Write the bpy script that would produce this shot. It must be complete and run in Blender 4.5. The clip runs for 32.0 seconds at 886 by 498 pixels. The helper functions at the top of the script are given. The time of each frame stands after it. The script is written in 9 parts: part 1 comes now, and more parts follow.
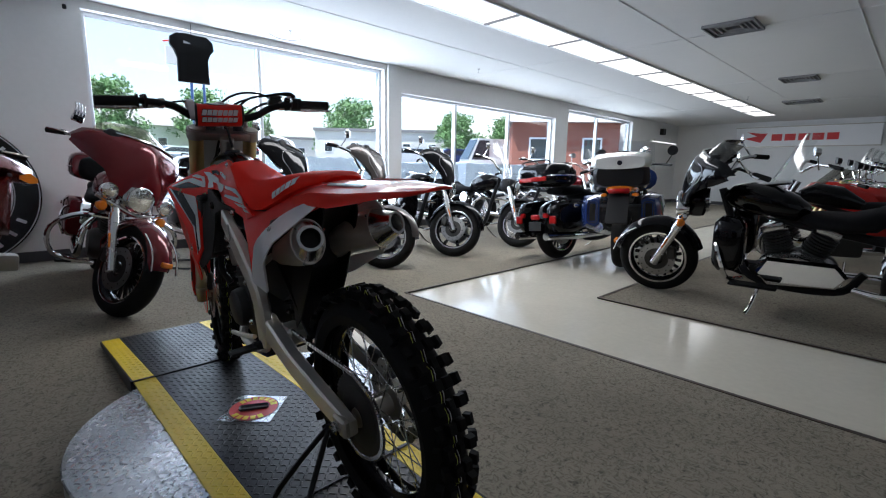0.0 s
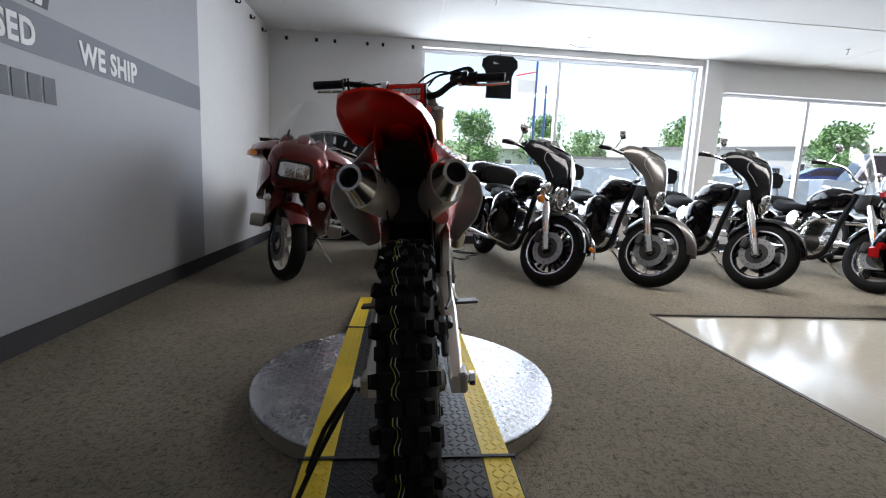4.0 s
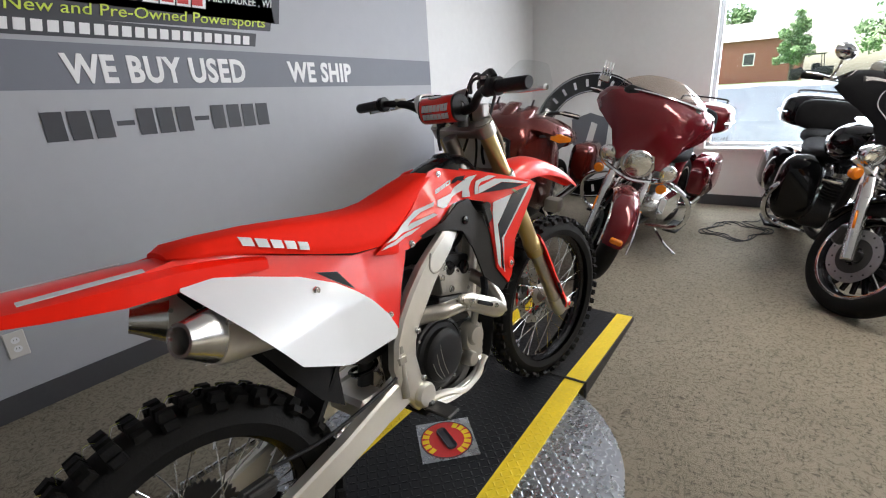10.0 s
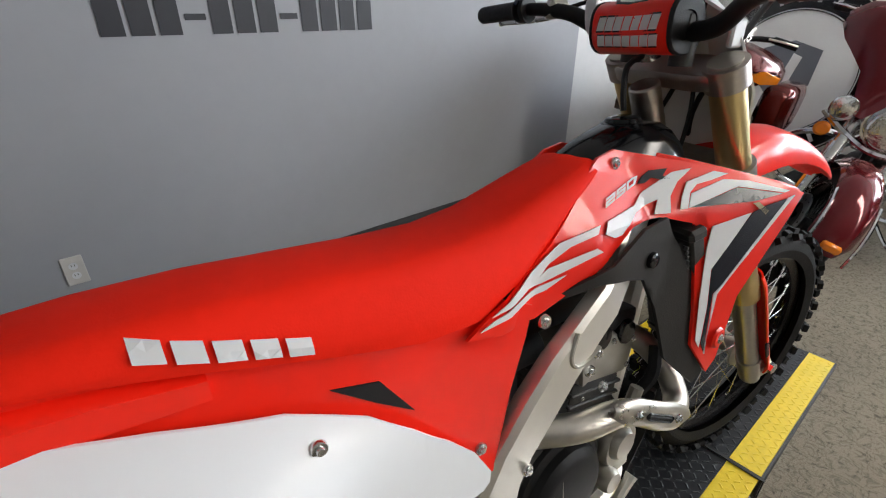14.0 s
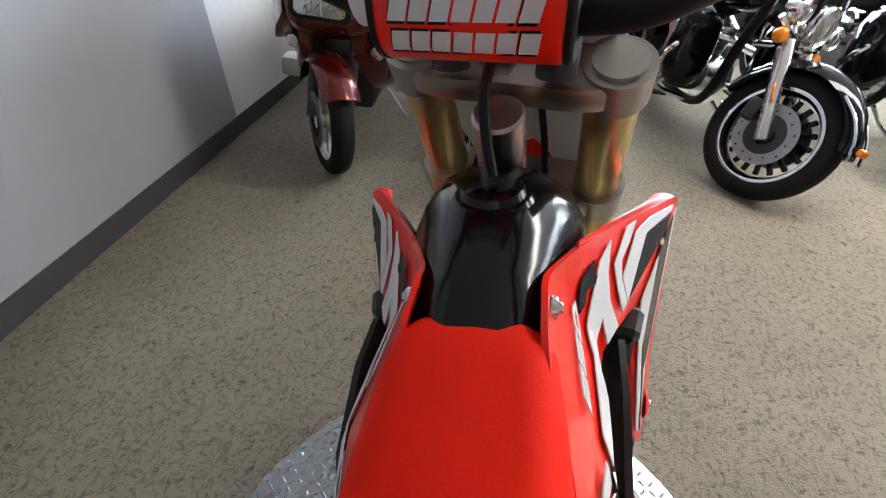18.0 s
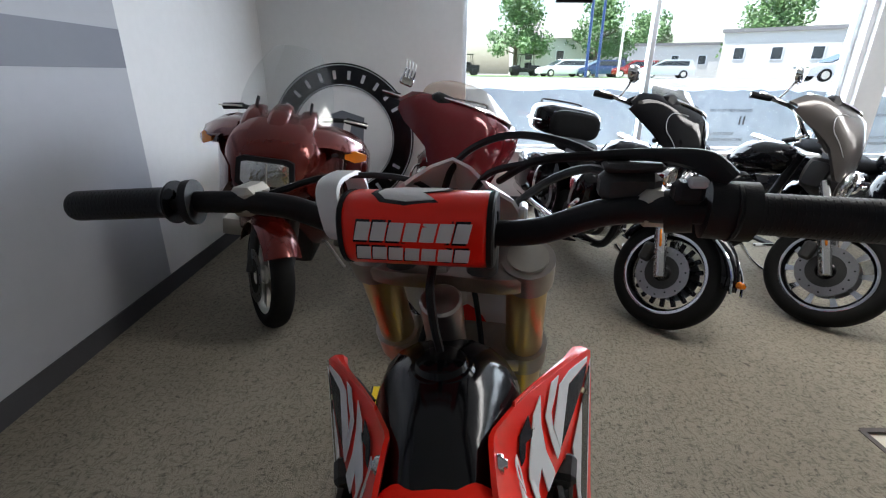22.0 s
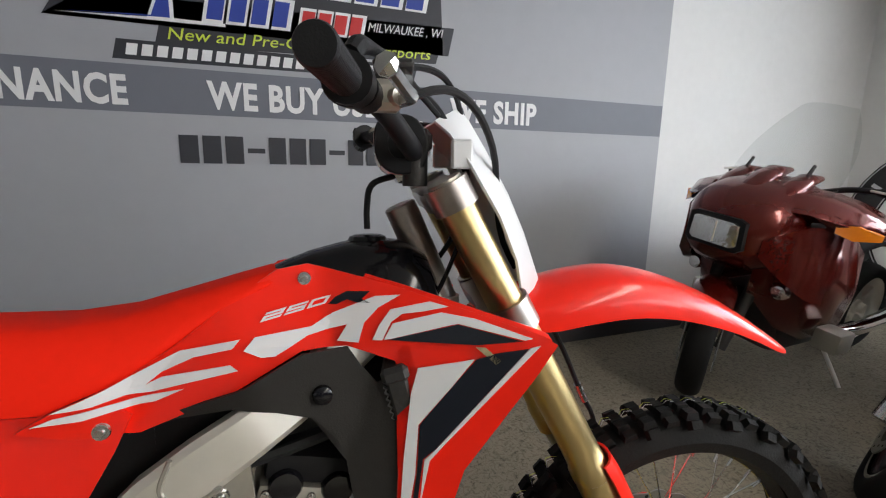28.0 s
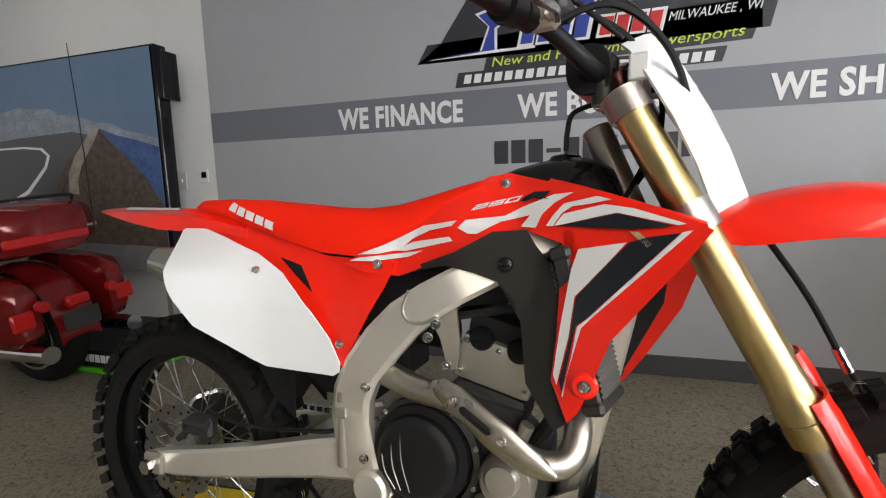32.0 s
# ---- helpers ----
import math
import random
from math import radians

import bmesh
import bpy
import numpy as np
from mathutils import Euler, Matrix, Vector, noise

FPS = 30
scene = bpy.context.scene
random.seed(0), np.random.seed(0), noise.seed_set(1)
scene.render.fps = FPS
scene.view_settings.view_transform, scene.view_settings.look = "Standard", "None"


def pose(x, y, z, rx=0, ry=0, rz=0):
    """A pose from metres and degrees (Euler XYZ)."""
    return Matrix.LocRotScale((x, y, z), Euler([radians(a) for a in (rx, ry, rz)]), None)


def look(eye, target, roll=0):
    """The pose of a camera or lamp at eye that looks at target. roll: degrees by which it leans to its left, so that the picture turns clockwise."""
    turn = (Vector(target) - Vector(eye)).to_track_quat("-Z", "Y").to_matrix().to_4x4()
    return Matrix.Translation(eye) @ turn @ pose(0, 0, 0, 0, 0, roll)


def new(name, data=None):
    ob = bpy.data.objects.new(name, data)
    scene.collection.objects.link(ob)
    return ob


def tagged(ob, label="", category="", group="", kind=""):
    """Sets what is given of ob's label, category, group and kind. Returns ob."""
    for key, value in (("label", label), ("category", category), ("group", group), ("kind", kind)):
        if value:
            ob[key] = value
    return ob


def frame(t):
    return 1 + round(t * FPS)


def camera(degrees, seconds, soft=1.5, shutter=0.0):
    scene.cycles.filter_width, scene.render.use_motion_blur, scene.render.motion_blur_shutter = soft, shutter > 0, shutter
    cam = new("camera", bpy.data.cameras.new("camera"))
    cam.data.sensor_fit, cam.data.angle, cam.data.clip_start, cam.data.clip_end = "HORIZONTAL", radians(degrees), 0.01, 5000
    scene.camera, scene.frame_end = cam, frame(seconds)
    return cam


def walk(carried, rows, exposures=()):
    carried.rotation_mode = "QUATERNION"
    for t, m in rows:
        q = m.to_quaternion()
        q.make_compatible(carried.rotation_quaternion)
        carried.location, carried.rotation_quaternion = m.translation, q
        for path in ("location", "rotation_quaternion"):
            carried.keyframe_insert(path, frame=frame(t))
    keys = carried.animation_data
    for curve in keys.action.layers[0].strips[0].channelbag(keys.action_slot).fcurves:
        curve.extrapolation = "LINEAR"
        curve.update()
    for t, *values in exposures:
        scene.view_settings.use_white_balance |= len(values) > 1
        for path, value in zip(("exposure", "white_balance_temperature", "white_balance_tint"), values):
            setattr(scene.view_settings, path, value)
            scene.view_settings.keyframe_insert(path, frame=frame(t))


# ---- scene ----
cam = camera(87.50, 32.0, 1.15)
PATH = [
    (0.0, pose(-2.853, 2.431, 1.026, 80.24, -1.03, -134.32)),
    (0.5, pose(-2.857, 2.370, 1.055, 79.50, -1.76, -130.77)),
    (1.0, pose(-2.893, 2.287, 1.059, 78.48, -1.82, -125.42)),
    (1.5, pose(-2.960, 2.135, 1.018, 77.61, -1.91, -118.49)),
    (2.0, pose(-2.992, 2.056, 0.967, 76.20, -1.99, -112.40)),
    (2.5, pose(-2.985, 2.001, 0.924, 76.84, -2.33, -107.55)),
    (3.0, pose(-2.968, 1.945, 0.881, 77.91, -1.94, -103.81)),
    (3.5, pose(-2.966, 1.889, 0.870, 80.04, -2.28, -99.42)),
    (5.5, pose(-2.865, 1.562, 0.927, 81.27, -0.78, -85.40)),
    (6.0, pose(-2.848, 1.496, 0.979, 79.99, -0.03, -81.77)),
    (6.5, pose(-2.831, 1.390, 1.032, 77.84, 0.11, -77.76)),
    (7.0, pose(-2.788, 1.286, 1.061, 74.87, -0.22, -75.92)),
    (7.5, pose(-2.718, 1.166, 1.109, 73.93, -0.47, -73.28)),
    (8.0, pose(-2.658, 1.108, 1.152, 73.94, 0.24, -69.95)),
    (8.5, pose(-2.546, 1.084, 1.183, 73.59, 1.14, -67.00)),
    (9.0, pose(-2.428, 1.065, 1.210, 73.00, 1.71, -64.92)),
    (9.5, pose(-2.302, 1.002, 1.209, 71.90, 2.14, -61.48)),
    (10.0, pose(-2.219, 0.942, 1.237, 72.14, 3.12, -55.18)),
    (10.5, pose(-2.149, 0.953, 1.242, 72.00, 3.92, -49.28)),
    (11.0, pose(-2.075, 0.985, 1.244, 70.28, 2.70, -43.42)),
    (11.5, pose(-1.998, 1.020, 1.240, 68.18, 2.00, -38.16)),
    (12.0, pose(-1.904, 1.055, 1.240, 66.41, 1.40, -34.76)),
    (12.5, pose(-1.842, 1.106, 1.245, 65.01, 1.63, -32.11)),
    (13.0, pose(-1.796, 1.165, 1.243, 64.42, 1.28, -31.84)),
    (13.5, pose(-1.773, 1.275, 1.240, 63.80, 0.66, -34.53)),
    (14.0, pose(-1.757, 1.380, 1.231, 62.81, 0.17, -40.23)),
    (14.5, pose(-1.717, 1.428, 1.231, 61.25, 1.30, -46.47)),
    (16.5, pose(-1.544, 1.677, 1.255, 53.85, 5.33, -71.23)),
    (17.0, pose(-1.498, 1.715, 1.263, 52.63, 1.86, -68.71)),
    (17.5, pose(-1.452, 1.741, 1.271, 52.07, 1.29, -76.75)),
    (18.0, pose(-1.406, 1.758, 1.281, 52.13, 0.45, -81.95)),
    (18.5, pose(-1.358, 1.766, 1.302, 54.44, 0.00, -83.93)),
    (19.0, pose(-1.340, 1.776, 1.322, 57.81, -0.46, -85.79)),
    (19.5, pose(-1.346, 1.779, 1.334, 60.78, -0.17, -86.03)),
    (20.0, pose(-1.354, 1.776, 1.338, 62.76, -0.59, -87.47)),
    (20.5, pose(-1.375, 1.774, 1.348, 64.40, -1.08, -87.97)),
    (21.0, pose(-1.404, 1.772, 1.356, 66.09, -0.83, -88.93)),
    (21.5, pose(-1.439, 1.771, 1.356, 67.95, -0.74, -89.82)),
    (22.0, pose(-1.471, 1.769, 1.361, 69.19, -0.63, -90.32)),
    (22.5, pose(-1.491, 1.765, 1.359, 69.71, -0.26, -90.49)),
    (23.0, pose(-1.513, 1.743, 1.356, 69.49, 0.02, -89.74)),
    (23.5, pose(-1.529, 1.671, 1.344, 69.13, 0.66, -86.24)),
    (24.0, pose(-1.531, 1.563, 1.350, 69.40, 0.93, -79.44)),
    (24.5, pose(-1.510, 1.510, 1.330, 70.46, 0.85, -71.70)),
    (25.0, pose(-1.475, 1.463, 1.299, 71.65, 0.49, -66.03)),
    (25.5, pose(-1.473, 1.366, 1.292, 73.02, 0.51, -60.35)),
    (26.0, pose(-1.469, 1.301, 1.272, 74.80, 0.46, -52.91)),
    (26.5, pose(-1.419, 1.258, 1.263, 76.24, 0.45, -45.99)),
    (28.5, pose(-1.141, 1.051, 1.180, 79.45, -1.51, -14.04)),
    (29.0, pose(-1.087, 1.016, 1.178, 79.79, -1.45, -7.30)),
    (29.5, pose(-1.051, 0.999, 1.150, 80.24, -0.95, -0.28)),
    (30.0, pose(-1.023, 0.977, 1.130, 80.96, -0.35, 5.48)),
    (30.5, pose(-1.002, 0.945, 1.110, 81.22, 0.02, 9.91)),
    (31.0, pose(-0.991, 0.928, 1.087, 81.91, 0.56, 13.20)),
    (31.5, pose(-0.997, 0.917, 1.054, 82.26, 0.97, 15.89)),
    (32.0, pose(-1.021, 0.913, 1.034, 82.38, 1.49, 17.25)),
]
EXPO = [(0.0, 1.52, 5700.0, 12.0), (2.0, 1.5, 6000.0, 13.0), (3.0, 1.55, 6200.0, 14.0), (6.0, 1.5, 6200.0, 14.0), (7.0, 1.85, 6350.0, 14.0), (8.0, 2.02, 6400.0, 14.0), (9.0, 2.1, 6500.0, 14.0), (12.0, 2.27, 6400.0, 12.0), (13.0, 2.22, 6450.0, 12.0), (14.0, 2.1, 6450.0, 12.0), (17.0, 2.55, 6400.0, 12.0),
        (18.0, 2.75, 6250.0, 12.0), (18.5, 2.85, 6200.0, 12.0), (19.0, 2.72, 6100.0, 12.0), (20.0, 2.15, 6000.0, 12.0), (22.0, 1.75, 6050.0, 12.0), (23.0, 1.74, 6050.0, 12.0), (24.0, 2.0, 6100.0, 12.0), (25.0, 2.1, 6300.0, 12.0), (26.0, 2.06, 6450.0, 12.0), (29.0, 2.0, 6700.0, 12.0), (30.0, 2.1, 6850.0, 12.0), (32.0, 2.25, 6800.0, 12.0)]
walk(cam, PATH, EXPO)

# ---- world and light ----
world = bpy.data.worlds.new("sky")
scene.world = world
world.use_nodes = True
_wn = world.node_tree
_sky = _wn.nodes.new("ShaderNodeTexSky")
_sky.sky_type = "NISHITA"
_sky.sun_disc = False
_sky.sun_elevation = radians(52)
_sky.sun_rotation = radians(200)
_sky.air_density = 1.2
_sky.dust_density = 3.0
_wn.links.new(_sky.outputs[0], _wn.nodes["Background"].inputs[0])
_wn.nodes["Background"].inputs[1].default_value = 0.15

sun_data = bpy.data.lights.new("sun", "SUN")
sun_data.energy, sun_data.angle, sun_data.color = 5.0, radians(0.6), (1.0, 0.95, 0.88)
sun = new("sun", sun_data)
sun.matrix_world = look((0, 0, 20), (-3.0, -9.0, 0))


def window_light(name, x, y0, y1, z0, z1, power):
    d = bpy.data.lights.new(name, "AREA")
    d.shape, d.size, d.size_y, d.energy, d.color = "RECTANGLE", abs(y1 - y0), z1 - z0, power, (0.89, 0.94, 1.0)
    ob = new(name, d)
    ob.matrix_world = look((x, (y0 + y1) / 2, (z0 + z1) / 2), (x - 3, (y0 + y1) / 2, (z0 + z1) / 2 - 0.6))
    return ob


window_light("daylight", 3.74, -2.3, 1.5, 0.7, 2.57, 72)
window_light("daylight", 3.74, -7.4, -2.8, 0.7, 2.25, 44)
window_light("daylight", 3.74, -11.6, -8.1, 0.7, 2.5, 24)


def ceiling_area_light(y0, y1, x, w, power):
    d = bpy.data.lights.new("strip_and_fill_light", "AREA")
    d.shape, d.size, d.size_y, d.energy, d.color = "RECTANGLE", w, abs(y1 - y0), power, (1.0, 0.95, 0.86)
    ob = new("strip_and_fill_light", d)
    ob.matrix_world = pose(x, (y0 + y1) / 2, 2.635)
    return ob


ceiling_area_light(-13.0, -6.2, 0.6, 0.45, 10)
ceiling_area_light(-6.2, 0.6, 0.68, 0.45, 38)
# no fitting hangs here: an added faint fill lamp near the printed wall
ceiling_area_light(0.6, 3.2, -4.5, 0.45, 0.8)

# ---- materials ----
def mat(name, color, rough=0.5, metal=0.0, var=0.0, scale=8.0, bump=0.0, bscale=60.0, coat=0.0, spec=0.5, rvar=0.0, trans=0.0, ior=1.45, stretch=(1, 1, 1), rand=0.0):
    """Principled material: colour varied by two noises, roughness varied, fine bump, optional clear coat."""
    m = bpy.data.materials.new(name)
    m.use_nodes = True
    nt = m.node_tree
    b = nt.nodes["Principled BSDF"]
    b.inputs["Base Color"].default_value = (*color, 1)
    b.inputs["Roughness"].default_value = rough
    b.inputs["Metallic"].default_value = metal
    b.inputs["Coat Weight"].default_value = coat
    b.inputs["Coat Roughness"].default_value = 0.06
    b.inputs["Specular IOR Level"].default_value = spec
    b.inputs["Transmission Weight"].default_value = trans
    b.inputs["IOR"].default_value = ior
    tc = nt.nodes.new("ShaderNodeTexCoord")
    mp = nt.nodes.new("ShaderNodeMapping")
    mp.inputs["Scale"].default_value = stretch
    nt.links.new(tc.outputs["Object"], mp.inputs[0])
    if var or rvar:
        n1 = nt.nodes.new("ShaderNodeTexNoise")
        n1.inputs["Scale"].default_value, n1.inputs["Detail"].default_value = scale, 6
        n2 = nt.nodes.new("ShaderNodeTexNoise")
        n2.inputs["Scale"].default_value, n2.inputs["Detail"].default_value = scale * 9, 4
        nt.links.new(mp.outputs[0], n1.inputs["Vector"])
        nt.links.new(mp.outputs[0], n2.inputs["Vector"])
        ad = nt.nodes.new("ShaderNodeMath")
        ad.operation = "ADD"
        nt.links.new(n1.outputs["Fac"], ad.inputs[0])
        nt.links.new(n2.outputs["Fac"], ad.inputs[1])
        r = nt.nodes.new("ShaderNodeMapRange")
        r.inputs["From Min"].default_value, r.inputs["From Max"].default_value = 0.6, 1.4
        nt.links.new(ad.outputs[0], r.inputs["Value"])
        if var:
            r.inputs["To Min"].default_value, r.inputs["To Max"].default_value = 1 - var, 1 + var
            mx = nt.nodes.new("ShaderNodeVectorMath")
            mx.operation = "SCALE"
            mx.inputs[0].default_value = color
            nt.links.new(r.outputs[0], mx.inputs["Scale"])
            last = mx.outputs[0]
            if rand:
                oi = nt.nodes.new("ShaderNodeObjectInfo")
                rr = nt.nodes.new("ShaderNodeMapRange")
                rr.inputs["To Min"].default_value, rr.inputs["To Max"].default_value = 1 - rand, 1 + rand
                nt.links.new(oi.outputs["Random"], rr.inputs["Value"])
                m2 = nt.nodes.new("ShaderNodeVectorMath")
                m2.operation = "SCALE"
                nt.links.new(last, m2.inputs[0])
                nt.links.new(rr.outputs[0], m2.inputs["Scale"])
                last = m2.outputs[0]
            nt.links.new(last, b.inputs["Base Color"])
        if rvar:
            r2 = nt.nodes.new("ShaderNodeMapRange")
            r2.inputs["From Min"].default_value, r2.inputs["From Max"].default_value = 0.6, 1.4
            r2.inputs["To Min"].default_value, r2.inputs["To Max"].default_value = max(0.02, rough - rvar), min(1, rough + rvar)
            nt.links.new(ad.outputs[0], r2.inputs["Value"])
            nt.links.new(r2.outputs[0], b.inputs["Roughness"])
    if bump:
        n3 = nt.nodes.new("ShaderNodeTexNoise")
        n3.inputs["Scale"].default_value, n3.inputs["Detail"].default_value = bscale, 3
        nt.links.new(mp.outputs[0], n3.inputs["Vector"])
        bp = nt.nodes.new("ShaderNodeBump")
        bp.inputs["Strength"].default_value, bp.inputs["Distance"].default_value = bump, 0.004
        nt.links.new(n3.outputs["Fac"], bp.inputs["Height"])
        nt.links.new(bp.outputs[0], b.inputs["Normal"])
    return m


def glow(name, color, strength):
    m = bpy.data.materials.new(name)
    m.use_nodes = True
    b = m.node_tree.nodes["Principled BSDF"]
    b.inputs["Base Color"].default_value = (*color, 1)
    b.inputs["Emission Color"].default_value = (*color, 1)
    b.inputs["Emission Strength"].default_value = strength
    return m


def carpet_mat():
    """Loop carpet: short dark flecks turned every way over a brown-grey ground, with faint worn zones."""
    m = bpy.data.materials.new("carpet")
    m.use_nodes = True
    nt = m.node_tree
    b = nt.nodes["Principled BSDF"]
    b.inputs["Roughness"].default_value = 0.95
    b.inputs["Specular IOR Level"].default_value = 0.15
    tc = nt.nodes.new("ShaderNodeTexCoord")
    warp = nt.nodes.new("ShaderNodeTexNoise")
    warp.inputs["Scale"].default_value = 14
    nt.links.new(tc.outputs["Object"], warp.inputs["Vector"])
    wm = nt.nodes.new("ShaderNodeMixRGB")
    wm.blend_type = "LINEAR_LIGHT"
    wm.inputs[0].default_value = 0.035
    nt.links.new(tc.outputs["Object"], wm.inputs[1])
    nt.links.new(warp.outputs["Color"], wm.inputs[2])
    ramps = []
    for sc, st, lo, hi in ((40, (1, 2.9, 1), 0.36, 0.48), (40, (2.9, 1, 1), 0.36, 0.48)):
        mp = nt.nodes.new("ShaderNodeMapping")
        mp.inputs["Scale"].default_value = st
        mp.inputs["Rotation"].default_value = (0, 0, 0.5)
        n = nt.nodes.new("ShaderNodeTexNoise")
        n.inputs["Scale"].default_value, n.inputs["Detail"].default_value = sc, 2
        nt.links.new(wm.outputs[0], mp.inputs[0])
        nt.links.new(mp.outputs[0], n.inputs["Vector"])
        r = nt.nodes.new("ShaderNodeValToRGB")
        r.color_ramp.elements[0].position, r.color_ramp.elements[1].position = lo, hi
        r.color_ramp.elements[0].color = (0.108, 0.094, 0.072, 1)
        r.color_ramp.elements[1].color = (0.262, 0.231, 0.178, 1)
        nt.links.new(n.outputs["Fac"], r.inputs[0])
        ramps.append(r)
    mx = nt.nodes.new("ShaderNodeMixRGB")
    mx.blend_type, mx.inputs[0].default_value = "MIX", 0.5
    nt.links.new(ramps[0].outputs[0], mx.inputs[1])
    nt.links.new(ramps[1].outputs[0], mx.inputs[2])
    big = nt.nodes.new("ShaderNodeTexNoise")
    big.inputs["Scale"].default_value, big.inputs["Detail"].default_value = 1.3, 5
    nt.links.new(tc.outputs["Object"], big.inputs["Vector"])
    br = nt.nodes.new("ShaderNodeMapRange")
    br.inputs["From Min"].default_value, br.inputs["From Max"].default_value = 0.3, 0.7
    br.inputs["To Min"].default_value, br.inputs["To Max"].default_value = 0.86, 1.12
    nt.links.new(big.outputs["Fac"], br.inputs["Value"])
    vs = nt.nodes.new("ShaderNodeVectorMath")
    vs.operation = "SCALE"
    nt.links.new(mx.outputs[0], vs.inputs[0])
    nt.links.new(br.outputs[0], vs.inputs["Scale"])
    nt.links.new(vs.outputs[0], b.inputs["Base Color"])
    fine = nt.nodes.new("ShaderNodeTexNoise")
    fine.inputs["Scale"].default_value = 260
    nt.links.new(tc.outputs["Object"], fine.inputs["Vector"])
    bp = nt.nodes.new("ShaderNodeBump")
    bp.inputs["Strength"].default_value, bp.inputs["Distance"].default_value = 0.7, 0.006
    nt.links.new(fine.outputs["Fac"], bp.inputs["Height"])
    nt.links.new(bp.outputs[0], b.inputs["Normal"])
    return m


def pane_mat(name, tint, rough, alpha):
    """Thin clear sheet: mostly see-through with a glossy face."""
    m = bpy.data.materials.new(name)
    m.use_nodes = True
    nt = m.node_tree
    out = nt.nodes["Material Output"]
    nt.nodes.remove(nt.nodes["Principled BSDF"])
    tr = nt.nodes.new("ShaderNodeBsdfTransparent")
    tr.inputs[0].default_value = (*tint, 1)
    gl = nt.nodes.new("ShaderNodeBsdfGlossy")
    gl.inputs["Roughness"].default_value = rough
    fr = nt.nodes.new("ShaderNodeLayerWeight")
    pw = nt.nodes.new("ShaderNodeMath")
    pw.operation = "POWER"
    pw.inputs[1].default_value = 5.0
    nt.links.new(fr.outputs["Facing"], pw.inputs[0])
    ad = nt.nodes.new("ShaderNodeMath")
    ad.operation = "MULTIPLY_ADD"
    ad.inputs[1].default_value = 0.7
    ad.inputs[2].default_value = alpha + 0.035
    nt.links.new(pw.outputs[0], ad.inputs[0])
    mx = nt.nodes.new("ShaderNodeMixShader")
    nt.links.new(ad.outputs[0], mx.inputs[0])
    nt.links.new(tr.outputs[0], mx.inputs[1])
    nt.links.new(gl.outputs[0], mx.inputs[2])
    nt.links.new(mx.outputs[0], out.inputs[0])
    return m


M = {}
M["wall"] = mat("wall_paint", (0.72, 0.72, 0.71), 0.75, var=0.03, scale=2, bump=0.12, bscale=140)
M["mural"] = mat("mural_vinyl", (0.365, 0.374, 0.398), 0.55, var=0.03, scale=1.5, bump=0.05, bscale=90)
M["band"] = mat("mural_band", (0.16, 0.17, 0.20), 0.55, var=0.03, scale=2)
M["ink"] = mat("dark_vinyl", (0.035, 0.037, 0.045), 0.5, var=0.05)
M["white_vinyl"] = mat("white_vinyl", (0.78, 0.78, 0.78), 0.5, var=0.02)
M["green_vinyl"] = mat("lime_vinyl", (0.60, 0.72, 0.08), 0.5, var=0.02)
M["blue_vinyl"] = mat("blue_vinyl", (0.03, 0.06, 0.33), 0.5, var=0.03)
M["red_vinyl"] = mat("red_vinyl", (0.55, 0.03, 0.03), 0.5, var=0.03)
M["base"] = mat("rubber_base", (0.055, 0.055, 0.06), 0.6, var=0.08, scale=6)
M["carpet"] = carpet_mat()
M["tile"] = mat("vinyl_tile", (0.62, 0.58, 0.48), 0.16, var=0.05, scale=3, rvar=0.05, rand=0.03)
M["ceiling"] = mat("ceiling_paint", (0.66, 0.66, 0.64), 0.85, var=0.02, scale=3, bump=0.2, bscale=120)
M["frame_alu"] = mat("window_aluminium", (0.62, 0.64, 0.66), 0.4, metal=0.7, var=0.04)
M["glass"] = pane_mat("window_glass", (0.97, 0.99, 0.98), 0.0, 0.0)
M["shield"] = pane_mat("clear_shield", (0.95, 0.96, 0.96), 0.02, 0.01)
M["smoke"] = pane_mat("smoked_shield", (0.42, 0.40, 0.36), 0.03, 0.05)
M["diffuser"] = glow("light_diffuser", (1.0, 0.95, 0.85), 0.42)
M["trim"] = mat("brown_trim", (0.06, 0.045, 0.035), 0.5, var=0.1)
M["vent"] = mat("vent_metal", (0.22, 0.22, 0.22), 0.6, metal=0.3, var=0.06)
M["red"] = mat("red_plastic", (0.97, 0.019, 0.006), 0.30, var=0.03, scale=5, spec=0.35, coat=0.40)
M["seat_red"] = mat("red_seat_vinyl", (0.96, 0.019, 0.005), 0.7, spec=0.15, var=0.04, scale=7, bump=0.12, bscale=420)
M["white_p"] = mat("white_plastic", (0.78, 0.79, 0.80), 0.3, var=0.01, scale=5, coat=0.2)
M["decal_w"] = mat("white_decal", (0.74, 0.74, 0.75), 0.3, var=0.02)
M["decal_k"] = mat("black_decal", (0.012, 0.014, 0.02), 0.22, var=0.05)
M["decal_g"] = mat("silver_decal", (0.5, 0.5, 0.52), 0.35, var=0.04)
M["black_p"] = mat("black_plastic", (0.010, 0.010, 0.011), 0.5, spec=0.3, var=0.1, scale=8, bump=0.12, bscale=500)
M["black_g"] = mat("gloss_black", (0.006, 0.006, 0.008), 0.12, var=0.1)
M["rubber"] = mat("tyre_rubber", (0.008, 0.0078, 0.0075), 0.75, spec=0.25, var=0.15, scale=10, bump=0.25, bscale=200)
M["rim_k"] = mat("black_rim", (0.015, 0.015, 0.017), 0.22, metal=0.4, var=0.1)
